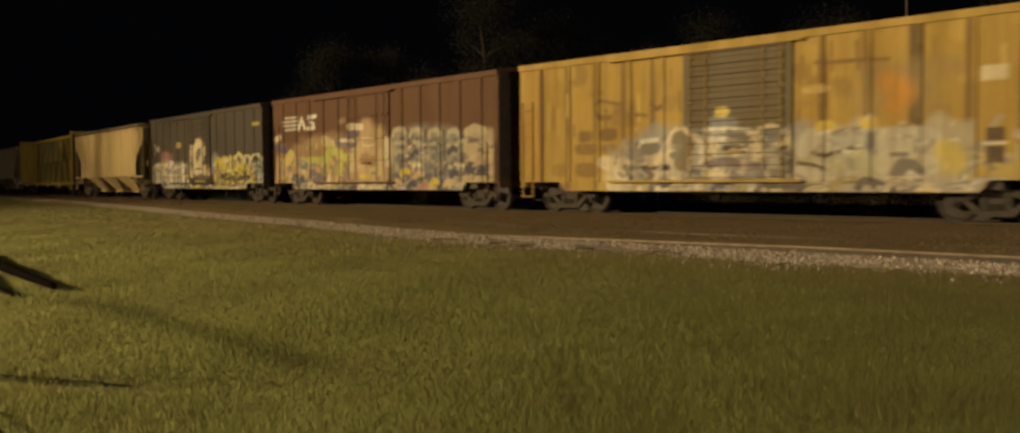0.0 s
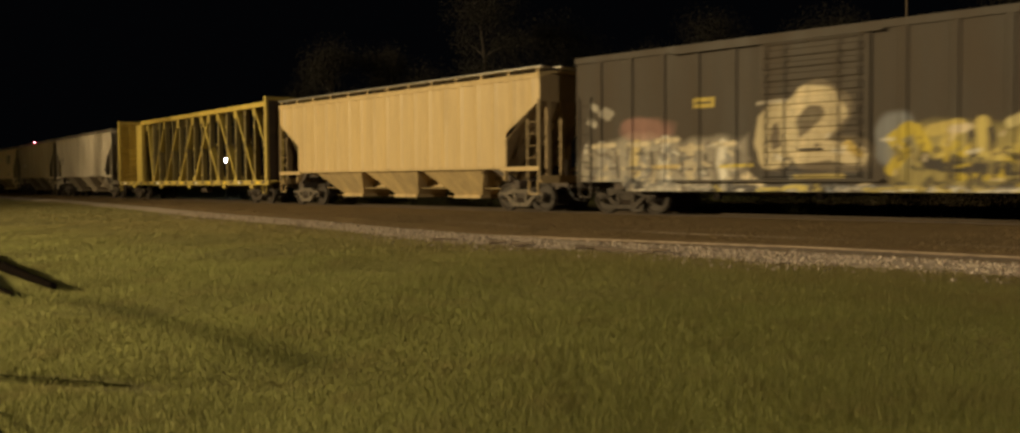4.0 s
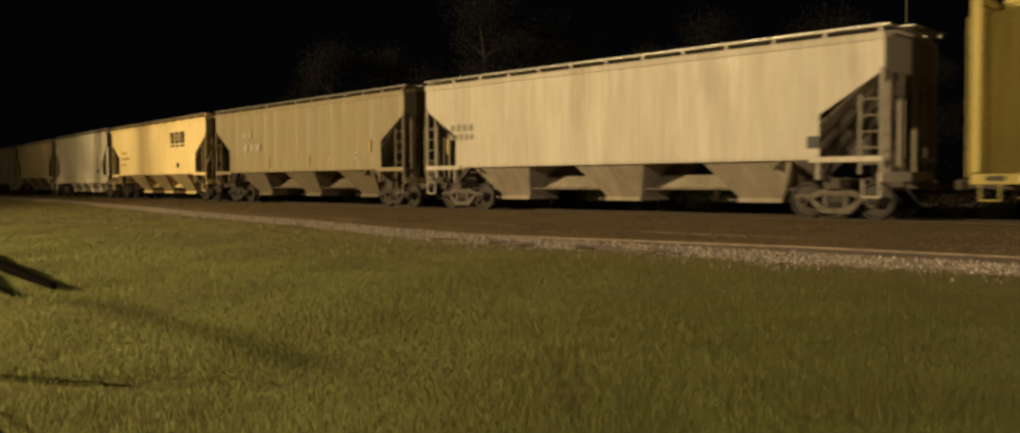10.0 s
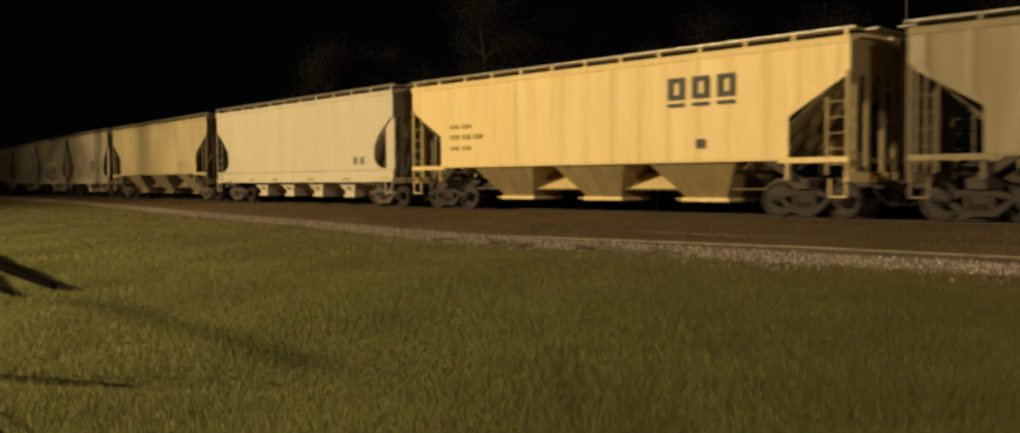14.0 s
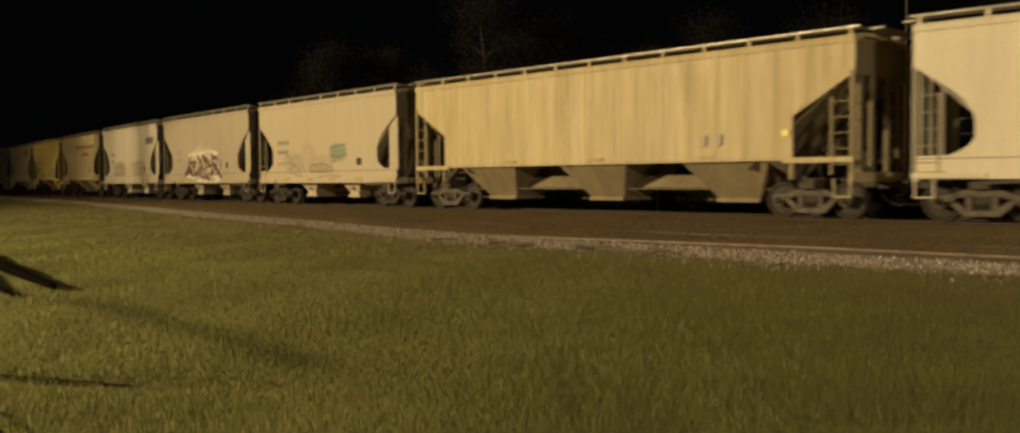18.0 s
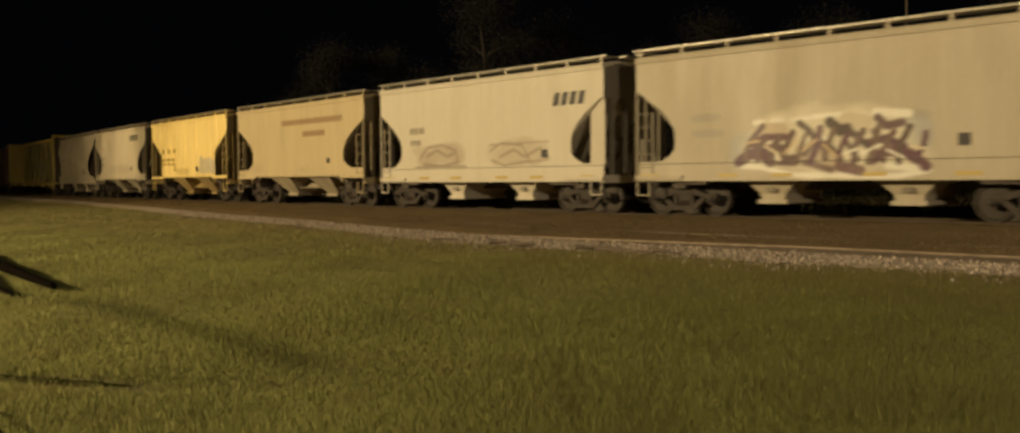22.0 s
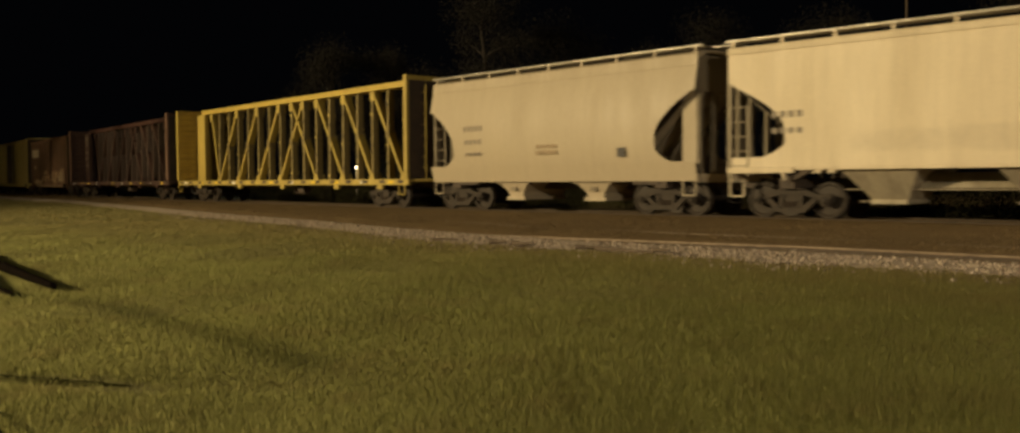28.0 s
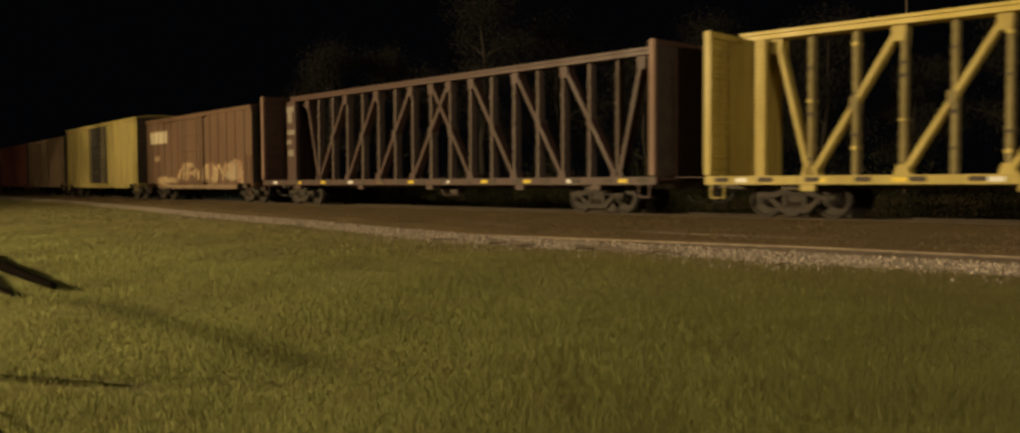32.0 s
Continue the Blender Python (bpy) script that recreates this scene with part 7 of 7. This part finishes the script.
def paint_purple(p):
    r = random.Random(23)
    p.haze(-2.76, -1.23, 1.23, 2.29, SKYB, 0.4, r)
    p.haze(1.71, 2.50, 1.56, 2.41, SKYB, 0.5, r)
    p.haze(1.65, 2.49, 2.28, 2.58, GR2, 0.55, r)
    p.haze(-2.22, 2.20, 1.00, 2.81, (0.66, 0.60, 0.46), 0.9, r)
    p.stroke([(-2.44, 1.36), (-1.82, 1.31), (-0.94, 1.10), (0.42, 1.08), (1.67, 1.05), (2.37, 1.19)], 0.070, WHT, 0.05)
    p.stroke([(-1.98, 2.46), (-1.74, 2.47)], 0.060, WHT, 0.05)
    p.stroke([(-1.48, 2.49), (-1.21, 2.50)], 0.060, WHT, 0.05)
    p.stroke([(-0.96, 2.48), (-0.52, 2.50)], 0.050, WHT, 0.05)
    p.stroke([(-0.40, 2.53), (0.27, 2.56), (0.95, 2.49)], 0.060, WHT, 0.05)
    p.stroke([(1.16, 2.57), (1.92, 2.49)], 0.090, WHT, 0.05)
    p.stroke([(-1.68, 2.24), (-1.24, 2.22)], 0.198, (0.50, 0.40, 0.28), 0.05)
    p.stroke([(-0.67, 1.64), (0.15, 1.49)], 0.231, (0.46, 0.37, 0.27), 0.05)
    p.stroke([(0.47, 2.41), (0.89, 2.34)], 0.198, (0.55, 0.47, 0.34), 0.05)
    p.stroke([(-1.13, 2.06), (-1.68, 2.08), (-2.09, 1.90), (-1.68, 1.80), (-1.17, 1.78)], 0.091, (0.11, 0.04, 0.06), 0.05)
    p.stroke([(-2.44, 1.45), (-2.13, 1.65), (-1.75, 1.64), (-1.53, 1.44)], 0.140, PLUM, 0.05)
    p.stroke([(-0.74, 2.39), (-0.48, 2.19), (-0.26, 1.84)], 0.083, (0.07, 0.04, 0.035), 0.05)
    p.stroke([(-1.35, 1.91), (-1.13, 1.51), (-0.88, 1.54)], 0.083, (0.10, 0.055, 0.05), 0.05)
    p.stroke([(-1.49, 1.41), (-0.88, 1.38)], 0.058, (0.10, 0.05, 0.05), 0.05)
    p.stroke([(-0.60, 1.61), (-0.45, 1.86), (0.01, 1.86), (0.32, 1.47)], 0.074, (0.09, 0.055, 0.045), 0.05)
    p.stroke([(0.04, 2.38), (0.31, 2.15), (0.47, 2.21)], 0.132, (0.055, 0.035, 0.03), 0.05)
    p.stroke([(0.44, 2.22), (0.73, 2.00), (0.99, 1.78)], 0.091, (0.06, 0.035, 0.035), 0.05)
    p.stroke([(0.41, 1.95), (0.74, 1.46)], 0.074, (0.10, 0.06, 0.05), 0.05)
    p.stroke([(0.67, 1.64), (1.05, 1.60)], 0.050, WHT, 0.05)
    p.stroke([(-0.12, 1.83), (-0.08, 1.49)], 0.074, (0.10, 0.05, 0.055), 0.05)
    p.stroke([(1.21, 2.43), (1.41, 2.23), (1.78, 2.29)], 0.099, (0.10, 0.05, 0.06), 0.05)
    p.stroke([(1.05, 1.86), (1.42, 1.94), (1.83, 1.72)], 0.099, PLUM, 0.05)
    p.stroke([(1.08, 1.45), (1.42, 1.64), (1.87, 1.63), (2.31, 1.28)], 0.132, PLUM, 0.05)
    p.stroke([(0.29, 1.31), (0.80, 1.19)], 0.132, (0.14, 0.07, 0.07), 0.05)
    p.stroke([(-0.63, 1.42), (0.09, 1.22)], 0.083, (0.15, 0.09, 0.075), 0.05)
    p.stroke([(1.45, 1.30), (2.08, 1.24)], 0.080, WHT, 0.05)
    p.stroke([(-0.26, 2.18), (-0.05, 1.97)], 0.035, WHT, 0.05)
    p.stroke([(-1.76, 2.25), (-1.98, 2.07)], 0.030, WHT, 0.05)
    p.stroke([(-1.76, 2.35), (-2.13, 1.94)], 0.083, (0.12, 0.06, 0.065), 0.05)
    p.stroke([(1.11, 2.12), (1.23, 1.82)], 0.066, (0.10, 0.05, 0.055), 0.05)
    p.stroke([(-2.25, 1.42), (-2.23, 1.78), (-2.01, 2.05)], 0.053, (0.13, 0.08, 0.06))
    p.stroke([(-1.89, 1.50), (-1.83, 1.90), (-1.65, 2.03)], 0.076, (0.11, 0.06, 0.055))
    p.stroke([(-1.53, 1.43), (-1.50, 1.72), (-1.29, 2.07)], 0.096, (0.11, 0.06, 0.055))
    p.stroke([(-1.17, 1.55), (-1.13, 1.76), (-0.93, 2.16)], 0.087, (0.11, 0.06, 0.055))
    p.stroke([(-0.81, 1.39), (-0.69, 1.83), (-0.57, 2.13)], 0.059, (0.13, 0.08, 0.06))
    p.stroke([(-0.45, 1.43), (-0.26, 1.86), (-0.21, 2.23)], 0.092, PLUM)
    p.stroke([(-0.09, 1.58), (0.02, 1.88), (0.15, 2.21)], 0.075, (0.13, 0.08, 0.06))
    p.stroke([(0.27, 1.47), (0.33, 1.79), (0.51, 2.07)], 0.063, PLUM)
    p.stroke([(0.63, 1.39), (0.72, 1.90), (0.87, 2.13)], 0.082, (0.11, 0.06, 0.055))
    p.stroke([(0.99, 1.40), (1.12, 1.71), (1.23, 2.22)], 0.082, (0.13, 0.08, 0.06))
    p.stroke([(1.35, 1.43), (1.42, 1.85), (1.59, 2.09)], 0.078, (0.11, 0.06, 0.055))
    p.stroke([(1.71, 1.39), (1.72, 1.75), (1.95, 2.19)], 0.081, (0.07, 0.04, 0.035))
    p.stroke([(2.07, 1.40), (2.26, 1.76), (2.31, 2.03)], 0.068, PLUM)
    p.stroke([(-2.20, 1.95), (-1.86, 1.98)], 0.03, TAN)
    p.stroke([(-1.68, 1.84), (-1.34, 1.66)], 0.03, CREAM)
    p.stroke([(-1.16, 1.64), (-0.82, 1.98)], 0.03, TAN)
    p.stroke([(-0.64, 1.71), (-0.30, 1.97)], 0.03, TAN)
    p.stroke([(-0.12, 1.84), (0.22, 1.54)], 0.03, TAN)
    p.stroke([(0.40, 1.60), (0.74, 1.72)], 0.03, WHT)
    p.stroke([(0.92, 1.63), (1.26, 1.80)], 0.03, WHT)
    p.stroke([(1.44, 1.67), (1.78, 1.50)], 0.03, WHT)
    p.stroke([(1.96, 1.73), (2.30, 1.68)], 0.03, CREAM)
    p.haze(-4.0, -2.9, 2.5, 2.8, GR2, 0.55, r)
    p.haze(-3.9, -2.8, 2.12, 2.35, GR2, 0.45, r)


def tags_a(p):
    r = random.Random(90)
    p.haze(-1.82, -0.47, 2.08, 2.72, (0.42, 0.33, 0.25), 0.55, r)
    p.haze(0.76, 2.16, 1.80, 2.58, (0.22, 0.25, 0.18), 0.8, r)
    p.haze(-1.16, 1.08, 1.35, 2.18, (0.40, 0.32, 0.22), 0.6, r)
    p.haze(-3.28, -1.16, 1.36, 2.32, (0.36, 0.31, 0.22), 0.55, r)
    p.stroke([(-3.82, 1.78), (-2.89, 1.87), (-2.06, 1.73)], 0.042, (0.30, 0.25, 0.18), 0.05)
    p.stroke([(-3.02, 2.17), (-2.38, 1.95), (-2.13, 2.18), (-1.64, 1.76), (-1.28, 1.50)], 0.036, (0.28, 0.24, 0.17), 0.05)
    p.stroke([(-2.69, 1.56), (-2.25, 1.77), (-1.76, 1.50)], 0.048, (0.27, 0.23, 0.16), 0.05)
    p.stroke([(-2.37, 1.49), (-2.31, 1.32), (-1.63, 1.26)], 0.036, (0.30, 0.25, 0.18), 0.05)
    p.stroke([(-1.04, 1.58), (-0.70, 1.73), (0.19, 1.76), (0.93, 1.58), (1.03, 1.45), (0.08, 1.43), (-0.81, 1.46), (-1.04, 1.58)], 0.036, (0.22, 0.18, 0.13), 0.05)
    p.stroke([(-0.58, 1.61), (0.62, 1.54)], 0.060, (0.34, 0.28, 0.19), 0.05)
    p.stroke([(0.51, 1.28), (1.54, 1.20)], 0.030, (0.25, 0.20, 0.14), 0.05)
    p.stroke([(-0.35, 1.19), (0.41, 1.25)], 0.024, (0.30, 0.24, 0.16), 0.05)
    p.stroke([(0.77, 2.41), (1.33, 2.48), (1.92, 2.51)], 0.048, (0.18, 0.21, 0.15), 0.05)
    p.stroke([(0.87, 2.09), (1.43, 2.02), (2.02, 2.12)], 0.060, (0.17, 0.21, 0.15), 0.05)
    p.stroke([(1.13, 2.24), (1.92, 2.30)], 0.072, (0.22, 0.26, 0.19), 0.05)
    p.stroke([(0.82, 1.84), (1.23, 1.85)], 0.030, (0.20, 0.22, 0.16), 0.05)


def tags_b(p):
    r = random.Random(95)
    p.haze(-3.46, -0.76, 1.42, 2.43, (0.36, 0.29, 0.21), 0.75, r)
    p.haze(0.36, 3.59, 1.41, 2.39, (0.40, 0.33, 0.24), 0.6, r)
    p.stroke([(-3.16, 1.84), (-2.77, 2.21), (-1.92, 2.28), (-1.18, 2.07), (-1.05, 1.66), (-1.93, 1.53), (-3.00, 1.62)], 0.035, (0.24, 0.19, 0.14), 0.05)
    p.stroke([(-2.78, 1.89), (-2.22, 2.10), (-1.63, 1.86), (-1.27, 1.98)], 0.05, (0.27, 0.22, 0.16), 0.05)
    p.stroke([(-3.48, 1.51), (-0.62, 1.51)], 0.03, (0.26, 0.21, 0.15), 0.05)
    p.stroke([(0.62, 1.99), (1.15, 2.25), (2.16, 2.15), (2.53, 1.63), (1.27, 1.51), (0.67, 1.70)], 0.03, (0.27, 0.21, 0.15), 0.05)
    p.stroke([(1.14, 1.80), (1.79, 2.02), (2.28, 1.77), (3.01, 2.04)], 0.045, (0.30, 0.24, 0.17), 0.05)
    p.stroke([(0.62, 2.20), (3.36, 2.23)], 0.025, (0.28, 0.22, 0.16), 0.05)
    p.stroke([(2.53, 1.59), (3.36, 1.68)], 0.04, (0.33, 0.26, 0.18), 0.05)


def faded_tags(blobs, seed):
    def painter(p):
        r = random.Random(seed)
        for x0, x1, z0, z1, col, k in blobs:
            p.haze(x0, x1, z0, z1, col, k * 0.55, r)
            for j in range(3):
                p.scribble(x0 + 0.1 * j, x1 - 0.1 * j, z0 + 0.1, z1 - 0.05, tuple(0.7 * c for c in col), seed + j + int(10 * x0), 0.03 + 0.02 * j, 0.11 * k)
            if k > 0.9:
                p.letters(x0, x1, z0, z1, 5, (tuple(min(1, 1.25 * c) for c in col), col), tuple(0.75 * c for c in col), seed + 7, 0.045, 0.02)
    return painter


tags_c = faded_tags(((1.8, 3.9, 1.42, 2.25, (0.50, 0.44, 0.33), 1.3), (-2.0, 0.4, 1.4, 1.8, (0.5, 0.36, 0.12), 0.7)), 99)
tags_d = faded_tags(((-2.5, 3.0, 1.6, 2.2, (0.45, 0.38, 0.27), 0.5),), 101)
tags_e = faded_tags(((-4.9, -3.0, 1.4, 1.9, (0.43, 0.33, 0.2), 0.6), (0.2, 1.4, 1.35, 1.7, (0.42, 0.33, 0.2), 0.6)), 103)

couple(box_car("mustard yellow box car with a dark louvred door and grey graffiti", 7.9, 6.2, YEL, paint_yellow_box, door=(-1.6, 1.6), door_color=(0.115, 0.095, 0.06), amount=0.75, dirt=(0.15, 0.085, 0.027)), -137.6, -121.8, 6.2)
couple(box_car("brown box car with blue and lime graffiti and a white logo", 7.75, 6.2, BRN, paint_brown_box, door_style="plug", door=(-1.5, 1.5), amount=0.5, dirt=(0.075, 0.042, 0.022)), -120.74, -105.25, 6.2)
couple(box_car("dark grey box car with white and yellow graffiti", 7.6, 6.1, DRK, paint_dark_box, door=(-1.45, 1.45), amount=0.6, dirt=(0.085, 0.062, 0.042)), -104.06, -88.85, 6.1)
couple(covered_hopper("tan ribbed three-bay covered hopper with rounded bays", 8.4, 6.97, (0.50, 0.365, 0.17), 3, ribs=19, z_low=1.46, low=(0.54, 0.40, 0.19), amount=0.3, streaks=0.35, bay=(0.49, 0.72), pale_trucks=True, end_color=(0.28, 0.2, 0.1)), -87.29, -70.5, 6.97)
couple(centre_beam("yellow centre-beam flat car, empty", 11.12, 8.85, (0.49, 0.375, 0.085)), -69.33, -47.08, 8.85)
couple(covered_hopper("pale grey three-bay covered hopper with grimy bays", 8.37, 6.97, (0.59, 0.51, 0.39), 3, top=4.41, board=4.585, ribs=0, streaks=0.45, amount=0.4, low=(0.40, 0.33, 0.24), pale_trucks=True, end_color=(0.27, 0.225, 0.16), span=4.65, bay=(0.30, 0.64), stencils=[([(6.45, 6.95, 1.75, 2.05, 1)], BARS_DARK), ([(-7.24, -7.08, 1.96, 2.5, 1)], STRIP_DULL), ([(-7.0, -5.75, 2.72, 2.95, 4), (-7.05, -5.75, 2.42, 2.62, 5)], BARS_GREY)]), -45.18, -28.43, 6.97)
couple(covered_hopper("dull grey three-bay covered hopper with white stencils", 8.37, 6.97, (0.315, 0.25, 0.135), 3, top=4.41, board=4.585, ribs=17, amount=0.45, streaks=0.4, low=(0.19, 0.145, 0.085), span=4.65, bay=(0.30, 0.64), stencils=[([(-5.15, -4.1, 3.12, 3.34, 2), (-5.15, -3.2, 2.46, 2.8, 3)], BARS_DUST), ([(6.02, 6.2, 2.16, 2.64, 1), (2.89, 3.05, 1.66, 2.11, 1), (1.13, 1.31, 1.7, 2.15, 1), (-2.6, -2.44, 1.7, 2.15, 1)], STRIP_DULL), ([(4.83, 5.31, 2.12, 2.17, 1), (4.83, 5.31, 1.92, 1.97, 1)], BARS_FADED)]), -27.07, -10.33, 6.97)
couple(covered_hopper("cream yellow three-bay covered hopper with dark lettering", 8.37, 6.97, (0.95, 0.72, 0.33), 3, ribs=17, bay=(0.40, 0.66), amount=0.08, streaks=0.2, low=(0.40, 0.30, 0.13), stencils=[([(3.12, 5.52, 3.20, 3.80, 3), (3.12, 5.52, 3.0, 3.10, 3), (4.05, 4.45, 1.85, 2.1, 1)], BARS_DARK), ([(-6.2, -5.0, 2.82, 2.95, 2), (-6.2, -4.4, 2.45, 2.6, 3), (-6.2, -5.0, 2.08, 2.2, 2)], STRIP_DULL)]), -8.98, 7.77, 6.97)
couple(covered_hopper("off-white smooth-sided covered hopper with a dark plate", 7.95, 6.6, (0.74, 0.65, 0.48), 4, cut="round", z_low=0.98, deep_sill=True, amount=0.2, streaks=0.15, low=(0.45, 0.40, 0.3), pale_trucks=True, stencils=[([(5.1, 6.1, 1.68, 1.98, 2)], BARS_GREY)]), 9.05, 24.95, 6.6)
couple(covered_hopper("streaked tan three-bay covered hopper with yellow tags", 8.32, 6.97, (0.60, 0.48, 0.26), 3, ribs=19, amount=0.35, streaks=0.55, low=(0.33, 0.26, 0.15), pale_trucks=True, span=4.65, bay=(0.30, 0.64), stencils=[([(6.45, 6.75, 2.08, 2.24, 1)], REFLECT_YELLOW), ([ (-3.6, -2.9, 1.58, 1.66, 1), (0.1, 0.8, 1.58, 1.66, 1), (4.0, 4.7, 1.58, 1.66, 1)], STRIP_DULL), ([(4.0, 4.3, 1.9, 2.2, 1), (4.45, 4.8, 1.9, 2.2, 1)], BARS_FADED)]), 26.3, 42.94, 6.97)
couple(covered_hopper("pale smooth two-bay covered hopper with faded tags", 5.6, 4.45, (0.52, 0.44, 0.31), 2, cut="round", z_low=0.96, deep_sill=True, amount=0.12, streaks=0.15, painter=tags_a, stencils=[([(-3.8, -2.75, 2.66, 2.84, 5), (-3.8, -2.75, 2.25, 2.42, 5)], BARS_GREY), ([(2.8, 3.35, 1.66, 1.95, 1)], BARS_DARK)]), 44.24, 55.43, 4.45)
couple(covered_hopper("pale smooth two-bay covered hopper with purple graffiti", 5.75, 4.45, GREY, 2, cut="round", z_low=0.96, deep_sill=True, amount=0.12, streaks=0.15, painter=paint_purple, stencils=[([(3.0, 3.4, 1.72, 2.0, 1)], BARS_DARK)]), 56.6, 68.13, 4.45)
couple(covered_hopper("pale smooth two-bay covered hopper with a dark logo", 5.65, 4.45, (0.57, 0.51, 0.40), 2, cut="round", z_low=0.96, deep_sill=True, amount=0.12, streaks=0.15, painter=tags_b, stencils=[([(-3.8, -2.9, 2.72, 2.95, 5), (-3.75, -3.1, 2.3, 2.5, 4)], BARS_GREY), ([(3.55, 4.95, 3.32, 3.72, 4), (3.05, 3.5, 1.72, 1.98, 1)], BARS_DARK)]), 69.31, 80.64, 4.45)
couple(covered_hopper("cream smooth two-bay covered hopper with brown lettering", 5.7, 4.1, (0.52, 0.415, 0.24), 2, cut="round", z_low=1.30, amount=0.25, streaks=0.25, painter=tags_e, low=(0.42, 0.35, 0.24), stencils=[([(-1.15, 4.05, 3.50, 3.74, 20), (0.75, 2.65, 2.96, 3.2, 8)], BARS_BROWN), ([(2.75, 3.15, 1.78, 2.0, 1)], BARS_DARK)]), 81.79, 93.18, 4.1)
couple(covered_hopper("yellow ribbed two-bay covered hopper with a grey tag", 5.53, 4.1, (0.90, 0.675, 0.25), 2, ribs=12, z_low=1.36, amount=0.16, painter=tags_c, low=(0.42, 0.29, 0.11), stencils=[([(-3.7, -3.3, 2.65, 2.9, 1), (-2.8, -2.4, 2.65, 2.9, 1), (-1.9, -1.5, 2.65, 2.9, 1), (-3.7, -1.5, 2.2, 2.36, 3), (-3.7, -1.5, 1.98, 2.1, 3), (-1.9, -1.5, 1.85, 1.92, 2), (-1.9, -1.5, 1.65, 1.75, 2)], STRIP_DULL), ([(1.45, 1.8, 1.6, 1.85, 1)], BARS_DARK)]), 94.54, 105.57, 4.1)
couple(covered_hopper("pale smooth two-bay covered hopper with a black logo", 5.65, 4.1, (0.68, 0.58, 0.41), 2, cut="round", z_low=1.30, amount=0.2, streaks=0.2, painter=tags_d, low=(0.45, 0.39, 0.28), stencils=[([(2.5, 4.2, 3.62, 3.98, 4), (2.55, 2.95, 1.78, 2.0, 1)], BARS_DARK), ([(-4.4, -3.5, 2.55, 2.72, 4), (-4.4, -3.5, 2.15, 2.3, 4)], BARS_GREY)]), 106.87, 118.17, 4.1)
couple(covered_hopper("glossy pale two-bay covered hopper with grey stencils", 5.7, 4.45, (0.47, 0.395, 0.28), 2, cut="round", z_low=0.96, deep_sill=True, amount=0.15, streaks=0.1, rough=0.45, coat=0.9, bulge=0.27, stencils=[([(-3.8, -2.8, 2.69, 2.87, 5), (-3.75, -2.85, 2.25, 2.41, 4), (-3.7, -2.85, 1.86, 1.97, 4)], BARS_GREY), ([(-0.3, 0.65, 2.02, 2.13, 6), (-0.3, 0.65, 1.82, 1.95, 6)], BARS_TAN), ([(3.05, 3.5, 1.68, 1.95, 1)], BARS_DARK)]), 119.28, 130.67, 4.45)
couple(centre_beam("yellow centre-beam flat car with empty deck", 11.17, 8.85, (0.49, 0.375, 0.085)), 131.86, 154.24, 8.85)
couple(centre_beam("dark brown centre-beam flat car with reflector strips", 11.5, 8.85, (0.078, 0.040, 0.030), dirt=(0.055, 0.034, 0.027), lit_post_base=(0.24, 0.14, 0.095), marks=True), 155.82, 178.86, 8.85)
couple(box_car("rust brown box car with pale graffiti along its sill", 7.46, 6.1, (0.13, 0.066, 0.033), paint_rust_box, door_style="plug"), 180.12, 195.04, 6.1)
couple(box_car("tall yellow box car with a dark door", 9.2, 7.4, (0.42, 0.33, 0.10), None, top=5.05, door=(-2.2, 2.2), door_color=(0.05, 0.045, 0.04)), 196.9, 215.3, 7.4)
couple(box_car("dull brown box car", 7.6, 6.1, (0.20, 0.13, 0.075), None), 216.5, 231.7, 6.1)
couple(box_car("dark red box car", 7.6, 6.1, (0.24, 0.06, 0.05), None), 232.9, 248.1, 6.1)
couple(box_car("dark brown box car behind a red one", 7.6, 6.1, (0.12, 0.07, 0.05), None), 249.3, 264.5, 6.1)

for ob in TEMPLATES:
    for c in (*ob.children_recursive, ob):
        bpy.data.objects.remove(c)


# ---------------------------------------------------------------- motion
def motions():
    times = [0.0, 1 / 30, 2 / 30] + [round(0.5 * i, 3) for i in range(1, 64)] + [32.0 - 1 / 30, 32.0]
    for car, u, b in TRAIN:
        rows = []
        for t in times:
            s = u - SPEED * (t - 16.0)
            fx, fy = rail_point(s - b, HALF)
            bx, by = rail_point(s + b, HALF)
            rows.append((t, pose(float(fx + bx) / 2, float(fy + by) / 2, 0, 0, 0, math.degrees(math.atan2(fy - by, fx - bx)))))
        walk(car, rows)
    # wheels: front and rear axle of every truck turn alike
    first = {}
    steps = range(0, 961, 2)
    for car, u, b in TRAIN:
        for truck in car.children:
            for w in truck.children:
                if not w.name.startswith("wheelset"):
                    continue
                key = w.matrix_basis.translation.x > 0
                if key not in first:
                    x = w.matrix_basis.translation.x
                    walk(w, [(i / 30, pose(x, 0, WHEEL_R, 0, math.degrees(SPEED * i / 30 / WHEEL_R), 0)) for i in steps])
                    first[key] = w
                else:
                    src = first[key].animation_data
                    w.rotation_mode = "QUATERNION"
                    w.animation_data_create()
                    w.animation_data.action = src.action
                    w.animation_data.action_slot = src.action_slot


motions()
